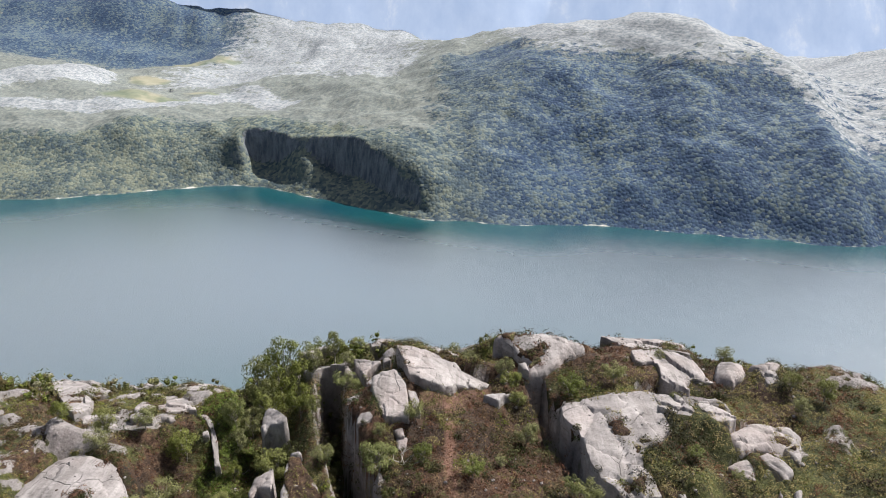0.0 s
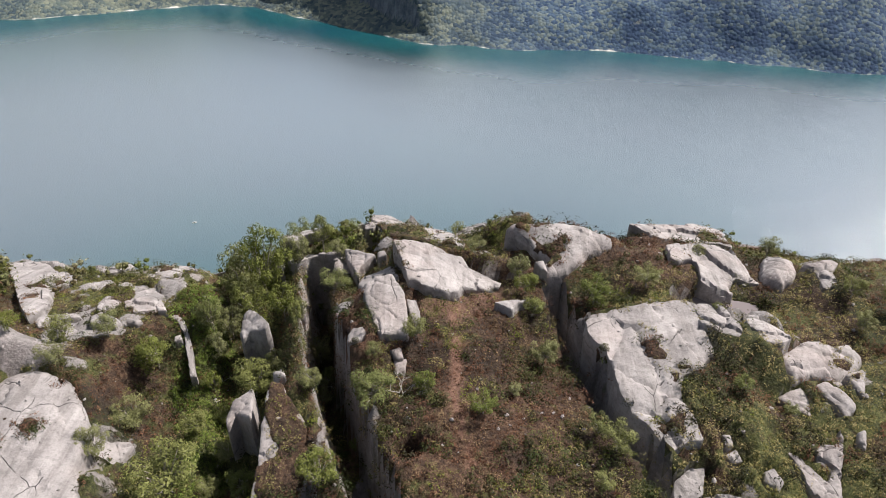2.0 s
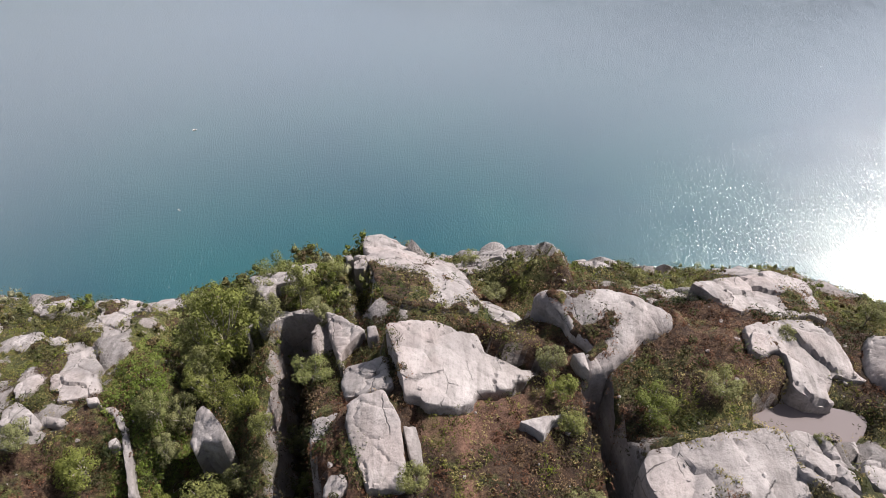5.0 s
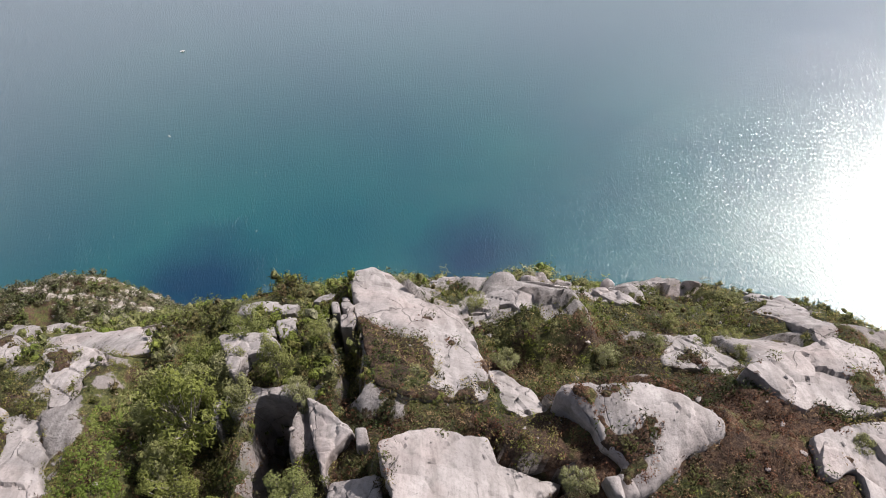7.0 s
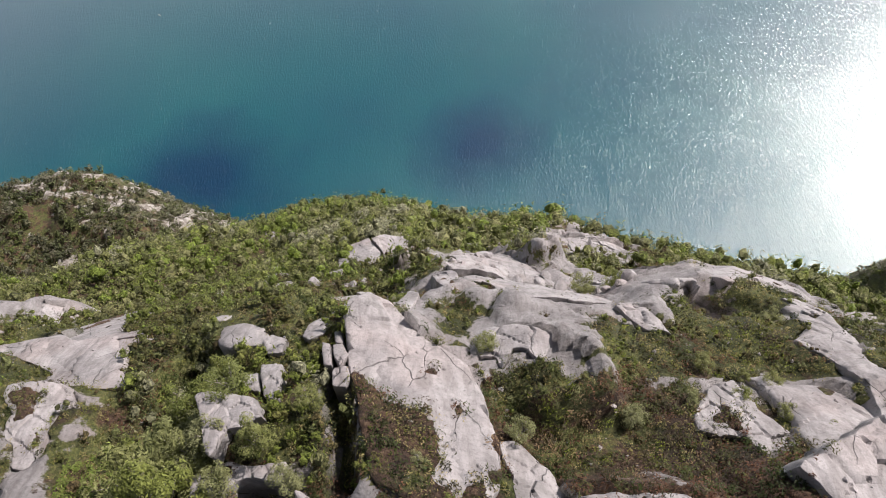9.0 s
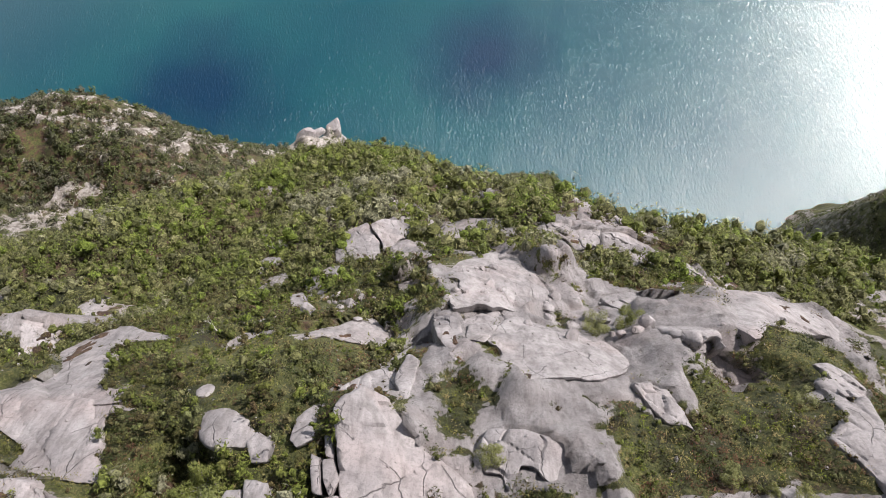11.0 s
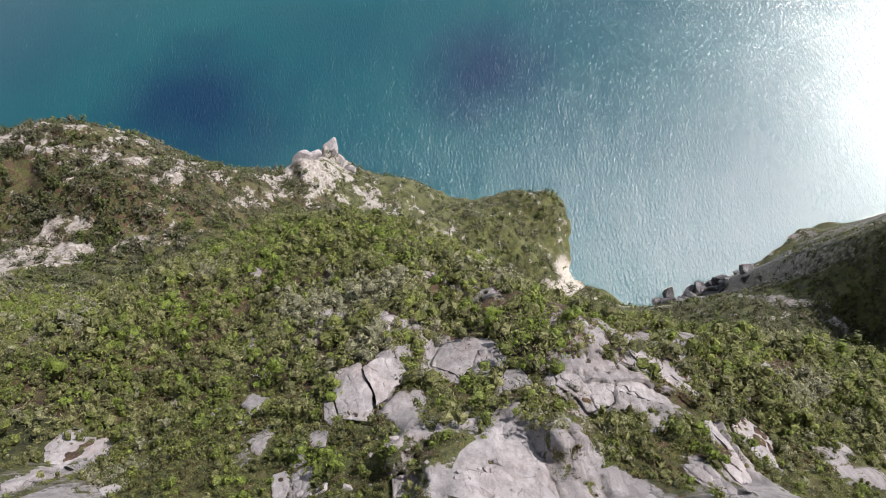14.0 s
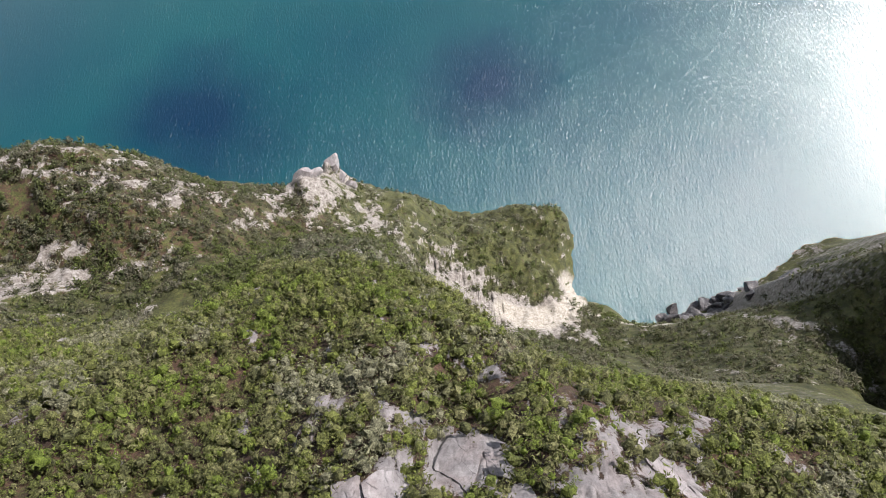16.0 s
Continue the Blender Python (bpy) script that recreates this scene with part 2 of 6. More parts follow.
def make_leaf(name, *hues, each=0.35, single=False, shine=0.18, grain=0.0):
    """Small leaves. The hue goes from plant to plant (by the tint of the growth, or by object where each plant is one),
    every leaf is a little lighter or darker, and light comes through."""
    mat, nodes, links, bsdf = material(name)
    geo = nodes.new("ShaderNodeNewGeometry")
    if single:
        tint = nodes.new("ShaderNodeObjectInfo").outputs["Random"]
    else:
        at = nodes.new("ShaderNodeAttribute")
        at.attribute_name = "tint"
        tint = at.outputs["Fac"]
    plant = ramp(nodes, links, tint, *[(k / (len(hues) - 1), h) for k, h in enumerate(hues)])
    one = ramp(nodes, links, geo.outputs["Random Per Island"], (0.0, (0.8 * (1 - each),) * 3), (1.0, (0.8 * (1 + each),) * 3))
    colour = mixed(nodes, links, 1.0, plant, one, "MULTIPLY")
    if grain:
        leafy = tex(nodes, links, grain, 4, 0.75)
        # noise in the colour: leaf texture, its darks painted as shaded gaps between leaves
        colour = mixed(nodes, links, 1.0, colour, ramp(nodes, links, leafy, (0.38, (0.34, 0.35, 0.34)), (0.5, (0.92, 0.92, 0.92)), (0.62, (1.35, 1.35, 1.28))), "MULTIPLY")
        links.new(bump(nodes, links, leafy, 1.0, 0.8 / grain), bsdf.inputs["Normal"])
    links.new(colour, bsdf.inputs["Base Color"])
    bsdf.inputs["Roughness"].default_value = 0.6
    bsdf.inputs["Specular IOR Level"].default_value = shine
    through_leaf = nodes.new("ShaderNodeBsdfTranslucent")
    links.new(mixed(nodes, links, 1.0, colour, (1.0, 1.0, 0.55), "MULTIPLY"), through_leaf.inputs["Color"])
    mix = nodes.new("ShaderNodeMixShader")
    mix.inputs[0].default_value = 0.22
    links.new(bsdf.outputs[0], mix.inputs[1])
    links.new(through_leaf.outputs[0], mix.inputs[2])
    links.new(mix.outputs[0], nodes["Material Output"].inputs["Surface"])
    return mat


def make_bark():
    mat, nodes, links, bsdf = material("birch bark")
    c = ramp(nodes, links, tex(nodes, links, 6.0, 4), (0.4, (0.12, 0.10, 0.085)), (0.55, (0.38, 0.35, 0.31)))
    links.new(c, bsdf.inputs["Base Color"])
    bsdf.inputs["Roughness"].default_value = 0.85
    return mat


def make_water():
    """Deep fjord water: blue-green body, wind ripples that carry the glitter."""
    mat, nodes, links, bsdf = material("fjord water")
    nodes.remove(bsdf)
    body = ramp(nodes, links, tex(nodes, links, 0.004, 3, 0.5), (0.3, (0.004, 0.060, 0.088)), (0.7, (0.008, 0.088, 0.100)))
    # two dark blue patches off the shore
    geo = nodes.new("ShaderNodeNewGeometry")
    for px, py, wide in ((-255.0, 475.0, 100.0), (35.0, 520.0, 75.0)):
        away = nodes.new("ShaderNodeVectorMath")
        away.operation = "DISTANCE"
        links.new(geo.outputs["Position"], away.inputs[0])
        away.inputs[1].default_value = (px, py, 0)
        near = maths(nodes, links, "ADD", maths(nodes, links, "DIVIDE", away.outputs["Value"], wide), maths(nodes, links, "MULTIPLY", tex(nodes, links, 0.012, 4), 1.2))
        patch_here = ramp(nodes, links, maths(nodes, links, "MULTIPLY", near, 0.5), (0.42, (0.95, 0.95, 0.95)), (0.85, (0, 0, 0)))
        body = mixed(nodes, links, patch_here, body, (0.001, 0.026, 0.066))
    deep = nodes.new("ShaderNodeBsdfDiffuse")
    links.new(body, deep.inputs["Color"])
    gloss = nodes.new("ShaderNodeBsdfGlossy")
    gloss.distribution = "BECKMANN"
    lee = nodes.new("ShaderNodeAttribute")
    lee.attribute_name = "calm"
    links.new(maths(nodes, links, "SUBTRACT", 0.277, maths(nodes, links, "MULTIPLY", lee.outputs["Fac"], 0.17)), gloss.inputs["Roughness"])
    gloss.inputs["Color"].default_value = (0.935, 0.985, 0.965, 1)
    waves = tex(nodes, links, 1.0, 2, 0.5, scaled(nodes, links, 0.48, 0.17, 0.3, 24.0), 0.3)
    chop = tex(nodes, links, 1.0, 3, 0.6, scaled(nodes, links, 1.5, 0.6, 0.3, 28.0), 0.3)
    swell = tex(nodes, links, 1.0, 2, 0.5, scaled(nodes, links, 0.03, 0.014, 0.05, 24.0))
    n = bump(nodes, links, chop, 1.0, 0.28)
    n = bump(nodes, links, waves, 1.0, 0.62, n)
    n = bump(nodes, links, swell, 1.0, 1.2, n)
    links.new(n, gloss.inputs["Normal"])
    face = nodes.new("ShaderNodeLayerWeight")
    face.inputs["Blend"].default_value = 0.5
    rise = nodes.new("ShaderNodeMapRange")
    rise.interpolation_type = "SMOOTHERSTEP"
    for socket, value in zip(rise.inputs[1:5], (0.13, 0.66, 0.0, 1.0)):
        socket.default_value = value
    links.new(face.outputs["Facing"], rise.inputs[0])
    fall = nodes.new("ShaderNodeMapRange")
    fall.interpolation_type = "SMOOTHERSTEP"
    for socket, value in zip(fall.inputs[1:5], (0.63, 0.75, 0.86, 0.66)):
        socket.default_value = value
    links.new(face.outputs["Facing"], fall.inputs[0])
    mirror = maths(nodes, links, "ADD", maths(nodes, links, "MULTIPLY", maths(nodes, links, "POWER", rise.outputs[0], 1.4), fall.outputs[0]), 0.036)
    mix = nodes.new("ShaderNodeMixShader")
    mirror = maths(nodes, links, "MULTIPLY", mirror, maths(nodes, links, "SUBTRACT", 1.0, maths(nodes, links, "MULTIPLY", lee.outputs["Fac"], 0.6)))
    links.new(mirror, mix.inputs[0])
    links.new(deep.outputs[0], mix.inputs[1])
    links.new(gloss.outputs[0], mix.inputs[2])
    links.new(mix.outputs[0], nodes["Material Output"].inputs["Surface"])
    return mat


def canopy(nodes, links, scale):
    """Woods seen from far off: one shade for each crown, and the crowns' round tops."""
    geo = nodes.new("ShaderNodeNewGeometry")
    v = nodes.new("ShaderNodeTexVoronoi")
    v.inputs["Scale"].default_value, v.inputs["Randomness"].default_value = scale, 1.0
    links.new(geo.outputs["Position"], v.inputs["Vector"])
    sep = nodes.new("ShaderNodeSeparateColor")
    links.new(v.outputs["Color"], sep.inputs[0])
    return sep.outputs[0], maths(nodes, links, "SUBTRACT", 1.0, v.outputs["Distance"])


def make_far_land():
    """The far side of the fjord: woods below, grey moor with ledges of pale rock and some meadows above. Blue haze is
    put into the colours.
    """
    mat, nodes, links, bsdf = material("far hillside")
    geo = nodes.new("ShaderNodeNewGeometry")

    def share_of(name):
        at = nodes.new("ShaderNodeAttribute")
        at.attribute_name = name
        return at.outputs["Fac"]

    crown, dome_height = canopy(nodes, links, 0.11)
    which = maths(nodes, links, "ADD", maths(nodes, links, "MULTIPLY", crown, 0.42), maths(nodes, links, "MULTIPLY", tex(nodes, links, 0.007, 7, 0.7), 0.8))
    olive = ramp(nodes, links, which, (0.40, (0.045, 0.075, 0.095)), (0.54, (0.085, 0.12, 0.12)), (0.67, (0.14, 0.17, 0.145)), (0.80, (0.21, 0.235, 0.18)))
    # blue copy of the olive woods: cloud shade and haze put into the colour
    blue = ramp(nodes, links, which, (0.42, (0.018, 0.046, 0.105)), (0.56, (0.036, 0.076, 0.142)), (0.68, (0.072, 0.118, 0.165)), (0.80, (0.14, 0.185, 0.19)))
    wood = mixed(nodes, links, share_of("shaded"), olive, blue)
    moor = ramp(nodes, links, tex(nodes, links, 0.07, 9, 0.74), (0.36, (0.10, 0.13, 0.13)), (0.5, (0.175, 0.20, 0.19)), (0.62, (0.265, 0.285, 0.255)))
    open_land = ramp(nodes, links, maths(nodes, links, "ADD", share_of("moor"), maths(nodes, links, "MULTIPLY", maths(nodes, links, "SUBTRACT", tex(nodes, links, 0.03, 8, 0.72), 0.5), 2.2)), (0.46, (0, 0, 0)), (0.56, (1, 1, 1)))
    colour = mixed(nodes, links, open_land, wood, moor)
    # rock in ledges that follow the height
    ledges = tex(nodes, links, 1.0, 9, 0.7, scaled(nodes, links, 0.022, 0.022, 0.06), 0.3)
    rock = ramp(nodes, links, tex(nodes, links, 1.0, 8, 0.7, scaled(nodes, links, 0.07, 0.07, 0.16)), (0.36, (0.14, 0.175, 0.20)), (0.5, (0.28, 0.31, 0.33)), (0.64, (0.43, 0.45, 0.46)))
    bare = ramp(nodes, links, maths(nodes, links, "ADD", share_of("bare"), maths(nodes, links, "MULTIPLY", maths(nodes, links, "SUBTRACT", ledges, 0.5), 2.0)), (0.47, (0, 0, 0)), (0.56, (1, 1, 1)))
    colour = mixed(nodes, links, bare, colour, rock)
    plot = ramp(nodes, links, tex(nodes, links, 0.010, 2), (0.42, (0.15, 0.19, 0.125)), (0.5, (0.22, 0.24, 0.16)), (0.60, (0.34, 0.33, 0.235)))
    colour = mixed(nodes, links, share_of("meadow"), colour, plot)
    # steep walls take a darker, streaked colour
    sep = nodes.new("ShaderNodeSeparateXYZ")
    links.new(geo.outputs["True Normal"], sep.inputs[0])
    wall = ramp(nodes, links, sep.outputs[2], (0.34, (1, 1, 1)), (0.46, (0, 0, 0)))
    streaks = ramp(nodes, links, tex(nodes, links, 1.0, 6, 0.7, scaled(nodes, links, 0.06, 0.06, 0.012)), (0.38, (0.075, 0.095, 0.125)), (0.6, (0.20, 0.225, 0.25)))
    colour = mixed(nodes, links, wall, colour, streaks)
    pos = nodes.new("ShaderNodeSeparateXYZ")
    links.new(geo.outputs["Position"], pos.inputs[0])
    level = maths(nodes, links, "SUBTRACT", pos.outputs[2], maths(nodes, links, "MULTIPLY", tex(nodes, links, 0.02, 4), 17.0))
    shore = ramp(nodes, links, maths(nodes, links, "MULTIPLY_ADD", level, 0.05), (0.0, (1, 1, 1)), (0.1, (0, 0, 0)))
    colour = mixed(nodes, links, shore, colour, (0.72, 0.70, 0.64))
    links.new(colour, bsdf.inputs["Base Color"])
    bsdf.inputs["Roughness"].default_value = 0.95
    wooded = maths(nodes, links, "SUBTRACT", 1.0, mixed(nodes, links, 1.0, bare, open_land, "LIGHTEN"))
    n = bump(nodes, links, maths(nodes, links, "MULTIPLY", dome_height, wooded), 0.7, 2.2)
    n = bump(nodes, links, ledges, 0.5, 3.5, n)
    links.new(n, bsdf.inputs["Normal"])
    return mat


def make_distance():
    """Mountains many kilometres off. The blue of the air before them is put into colour and glow."""
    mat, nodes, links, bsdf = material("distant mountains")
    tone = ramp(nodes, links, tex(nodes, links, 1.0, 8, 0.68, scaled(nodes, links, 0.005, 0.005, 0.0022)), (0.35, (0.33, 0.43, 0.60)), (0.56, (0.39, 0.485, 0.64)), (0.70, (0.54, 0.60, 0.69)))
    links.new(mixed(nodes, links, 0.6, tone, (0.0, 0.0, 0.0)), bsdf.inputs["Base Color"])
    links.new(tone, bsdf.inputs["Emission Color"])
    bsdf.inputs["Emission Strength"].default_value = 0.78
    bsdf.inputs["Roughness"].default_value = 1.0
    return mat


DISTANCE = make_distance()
GRANITE = make_granite()
GROUND = make_ground("heath ground", (0.10, 0.26))
BARK = make_bark()
BIRCH = make_leaf("birch leaves", (0.20, 0.23, 0.055), (0.25, 0.265, 0.10), (0.27, 0.28, 0.14), (0.17, 0.205, 0.05), single=True)
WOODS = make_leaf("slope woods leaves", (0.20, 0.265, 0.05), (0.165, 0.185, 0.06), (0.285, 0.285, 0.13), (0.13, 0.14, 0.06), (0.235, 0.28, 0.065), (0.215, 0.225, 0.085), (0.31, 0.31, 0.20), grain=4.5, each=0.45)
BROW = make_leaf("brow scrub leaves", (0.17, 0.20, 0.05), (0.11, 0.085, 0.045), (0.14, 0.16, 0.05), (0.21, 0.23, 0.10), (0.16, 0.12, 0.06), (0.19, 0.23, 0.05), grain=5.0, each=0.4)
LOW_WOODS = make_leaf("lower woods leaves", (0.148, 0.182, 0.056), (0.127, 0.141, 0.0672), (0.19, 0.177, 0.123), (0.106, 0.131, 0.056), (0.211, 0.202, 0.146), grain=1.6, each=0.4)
HEATHER = make_leaf("heather", (0.036, 0.020, 0.013), (0.13, 0.062, 0.038), (0.25, 0.13, 0.085), (0.07, 0.042, 0.022), (0.34, 0.24, 0.145), shine=0.1, each=0.22)
GRASS = make_leaf("moor grass", (0.08, 0.09, 0.025), (0.19, 0.20, 0.045), (0.42, 0.35, 0.17), (0.20, 0.17, 0.075), (0.22, 0.27, 0.04), shine=0.1, each=0.18)
LUSH = make_leaf("lush grass", (0.13, 0.185, 0.03), (0.17, 0.235, 0.045), (0.20, 0.235, 0.065), shine=0.2)
SCRUB = make_leaf("dwarf scrub leaves", (0.028, 0.040, 0.012), (0.065, 0.09, 0.022), (0.04, 0.032, 0.019), (0.12, 0.135, 0.042), (0.07, 0.05, 0.03), shine=0.2, each=0.3)
WATER = make_water()
FAR_LAND = make_far_land()


# ---- plan of the rocks: kind, height at the middle, slopes along x and y, outline of the top ----
ROCKS = []


def outline(kind, z, along_x, along_y, corners):
    ROCKS.append((kind, z, along_x, along_y, np.array(corners)))


def slab(z, u, v, *corners):
    outline("slab", z, u, v, corners)


def block(z, u, v, *corners):
    outline("block", z, u, v, corners)


def bigblock(z, u, v, *corners):
    outline("bigblock", z, u, v, corners)


def dome(z, u, v, *corners):
    outline("dome", z, u, v, corners)


def boulder(z, u, v, *corners):
    outline("boulder", z, u, v, corners)


def walled(z, u, v, *corners):
    outline("walled", z, u, v, corners)


def fin(z, u, v, *corners):
    outline("fin", z, u, v, corners)


def ledge(z, u, v, *corners):
    outline("ledge", z, u, v, corners)


def crest(z, u, v, *corners):
    outline("crest", z, u, v, corners)


slab(566.32, 0.18, 0.18, (14.3, 33.5), (15.6, 33.5), (16.5, 33.2), (16.3, 32.7), (13.6, 32.9))
block(566.33, 0.14, 0.20, (12.8, 33.8), (13.0, 34.4), (14.0, 35.1), (14.9, 35.1), (14.3, 33.5), (13.5, 33.1), (12.7, 33.0))
boulder(566.94, 0.13, 0.05, (18.0, 34.6), (18.6, 34.8), (18.8, 33.8), (18.3, 33.3), (17.8, 34.0))
slab(567.31, 0.14, -0.07, (19.7, 35.9), (20.3, 35.6), (20.7, 34.5), (21.0, 33.5), (21.5, 34.3), (21.1, 35.0), (21.2, 35.5), (21.9, 36.3), (22.5, 36.0), (23.3, 37.1), (23.2, 36.3), (22.3, 34.6), (21.1, 32.0), (19.8, 32.2), (19.8, 33.4), (19.9, 34.6))
boulder(567.15, 0.01, 0.20, (15.9, 35.5), (16.8, 35.9), (17.0, 35.1), (16.3, 35.0))
boulder(566.29, 0.06, 0.20, (-2.4, 36.0), (-2.0, 36.1), (-1.8, 35.8), (-2.2, 35.6))
slab(567.78, 0.15, -0.01, (24.0, 36.6), (24.6, 36.8), (23.9, 35.3), (23.7, 36.0))
boulder(567.59, -0.07, 0.20, (16.1, 36.6), (16.6, 36.6), (16.6, 35.9), (16.1, 35.9))
fin(566.17, -0.01, 0.22, (-11.1, 36.6), (-11.0, 34.7), (-11.0, 33.4), (-9.2, 31.2), (-7.0, 31.0), (-7.3, 33.4), (-7.8, 34.5), (-7.9, 36.0), (-8.3, 38.0), (-8.8, 39.2), (-9.4, 39.9), (-10.4, 41.3), (-11.0, 41.4), (-11.3, 40.7), (-11.1, 39.7), (-11.2, 38.2))
dome(565.20, 0.00, -0.02, (-31.5, 41.0), (-30.6, 44.3), (-28.0, 44.9), (-25.4, 43.6), (-23.2, 40.6), (-22.3, 37.8), (-21.6, 35.2), (-20.2, 33.0), (-22.8, 31.6), (-26.4, 31.5), (-30.0, 34.0))
slab(567.88, 0.13, 0.12, (23.1, 40.2), (23.9, 40.5), (24.6, 39.4), (24.9, 38.4), (23.9, 37.8), (23.7, 38.8), (23.1, 39.6))
slab(567.38, 0.05, 0.20, (20.6, 39.6), (21.6, 40.1), (22.4, 40.4), (22.6, 39.6), (22.4, 38.8), (21.9, 38.4), (21.2, 38.9))
slab(562.28, -0.45, -0.03, (-23.5, 40.1), (-23.3, 40.5), (-21.1, 41.1), (-21.4, 39.1), (-22.7, 38.6))
slab(568.07, 0.01, -0.01, (25.2, 40.9), (26.8, 41.4), (25.6, 39.0), (25.4, 39.8))
walled(568.30, 0.06, 0.06, (9.7, 45.7), (10.1, 46.4), (11.0, 46.6), (13.4, 47.0), (15.9, 47.5), (17.2, 47.3), (17.4, 45.7), (17.5, 43.2), (17.6, 42.4), (16.9, 41.9), (16.1, 41.0), (14.9, 40.6), (14.4, 39.4), (14.6, 37.6), (14.9, 35.9), (14.0, 35.9), (12.8, 35.3), (12.6, 35.6), (12.0, 37.1), (11.2, 38.2), (10.7, 39.5), (10.7, 40.6), (10.7, 41.9), (10.5, 43.1), (9.6, 44.8))
block(565.10, 0.45, -0.18, (-14.2, 40.5), (-14.1, 42.1), (-13.1, 42.9), (-12.8, 42.6), (-12.3, 40.3), (-12.2, 39.6), (-13.5, 40.6), (-13.9, 39.8))
boulder(567.71, 0.09, 0.20, (-3.3, 42.6), (-2.4, 42.7), (-2.5, 41.9), (-3.1, 41.5))
dome(567.91, -0.16, -0.00, (21.8, 42.4), (22.6, 43.2), (24.2, 44.4), (26.4, 45.0), (27.8, 44.6), (28.1, 43.3), (27.3, 42.2), (25.5, 41.2), (24.5, 40.6), (23.4, 40.9), (21.9, 40.4), (21.6, 41.4))
boulder(568.10, 0.05, 0.20, (-3.6, 43.2), (-2.8, 43.4), (-2.6, 42.5), (-3.0, 42.4))
slab(565.88, 0.45, -0.26, (-11.5, 43.2), (-11.7, 43.9), (-10.9, 43.7), (-10.5, 42.8), (-10.9, 42.7))
slab(569.20, -0.11, -0.05, (20.5, 45.5), (21.3, 45.3), (22.1, 44.3), (22.7, 43.3), (21.6, 42.5), (20.5, 42.8), (20.4, 43.8), (20.0, 44.5))
boulder(568.44, 0.22, 0.20, (-6.4, 44.4), (-6.1, 44.9), (-5.4, 44.9), (-5.1, 44.3), (-5.6, 43.7), (-6.4, 43.8))
slab(568.93, 0.01, -0.19, (17.2, 47.3), (18.2, 47.6), (19.4, 46.8), (19.6, 45.4), (19.6, 44.1), (19.6, 43.3), (18.7, 43.1), (18.1, 43.9), (17.2, 44.8), (17.3, 45.9))
boulder(568.02, -0.09, -0.28, (20.9, 47.1), (21.4, 47.3), (21.0, 45.8), (20.2, 45.2))
block(568.58, -0.19, 0.18, (-2.6, 47.4), (-1.9, 47.5), (-1.6, 46.5), (-1.5, 45.4), (-2.0, 45.3), (-2.3, 46.3))
block(569.29, -0.07, 0.22, (-5.6, 48.2), (-5.0, 48.7), (-3.6, 49.0), (-3.3, 48.4), (-2.7, 47.6), (-2.3, 45.0), (-2.4, 44.1), (-4.2, 43.9), (-4.7, 45.0), (-5.5, 47.3))
slab(567.52, 0.44, -0.28, (-7.8, 48.4), (-7.7, 48.9), (-6.3, 49.1), (-6.3, 48.6), (-6.9, 47.0), (-7.5, 47.0))
slab(567.63, -0.08, -0.03, (3.6, 48.4), (5.2, 48.9), (6.4, 49.1), (5.4, 48.5), (4.9, 47.6), (4.4, 48.0))
slab(564.11, -0.07, -0.33, (-29.6, 48.7), (-28.4, 50.2), (-28.0, 49.8), (-28.6, 48.4))
boulder(562.97, -0.26, 0.20, (-20.8, 49.9), (-20.4, 50.2), (-20.2, 49.8), (-20.7, 49.5))
boulder(564.38, 0.41, 0.20, (-15.6, 51.2), (-15.2, 51.6), (-14.3, 50.9), (-13.1, 49.3), (-13.3, 48.9), (-14.6, 49.2), (-15.1, 48.7), (-15.4, 49.3))
ledge(562.72, -0.20, 0.19, (-22.0, 52.0), (-21.2, 52.2), (-20.6, 51.8), (-19.9, 50.6), (-19.3, 49.0), (-18.5, 46.9), (-19.0, 46.9), (-19.7, 48.9), (-20.4, 50.7), (-21.1, 51.7), (-21.7, 51.9))
slab(564.04, -0.09, 0.04, (-24.7, 51.1), (-23.4, 50.9), (-23.7, 50.4), (-24.5, 50.5))
slab(564.04, 0.00, -0.41, (-27.1, 50.3), (-27.8, 51.8), (-27.3, 52.5), (-25.8, 51.5), (-24.9, 50.6), (-25.1, 49.9), (-26.6, 50.1))
block(567.37, 0.45, -0.35, (-6.5, 51.7), (-6.4, 53.0), (-3.8, 53.0), (-3.2, 49.9), (-6.0, 50.0))
slab(563.30, -0.10, -0.33, (-32.1, 51.3), (-31.9, 52.3), (-29.6, 53.1), (-29.1, 52.4), (-31.0, 51.6), (-31.4, 50.5))
slab(567.78, 0.13, -0.03, (27.7, 52.8), (28.6, 52.9), (30.1, 53.4), (30.6, 52.8), (29.5, 51.4), (29.3, 50.1), (28.3, 49.9), (28.5, 52.0))
bigblock(567.92, -0.49, -0.16, (-3.8, 53.7), (-3.6, 54.0), (-1.7, 55.0), (0.6, 55.2), (1.7, 55.2), (2.1, 53.8), (3.8, 53.5), (5.4, 53.3), (5.3, 53.0), (4.0, 52.3), (3.6, 51.4), (1.5, 50.4), (1.1, 49.5), (0.0, 48.8), (-1.4, 48.5), (-1.8, 49.0), (-2.5, 48.8), (-2.9, 50.8), (-3.3, 52.0))
boulder(568.19, 0.18, 0.20, (7.0, 52.6), (7.7, 52.6), (7.9, 51.4), (7.4, 51.8))
boulder(563.90, -0.09, -0.17, (-22.8, 52.4), (-22.2, 52.6), (-21.9, 52.1), (-22.5, 51.9))
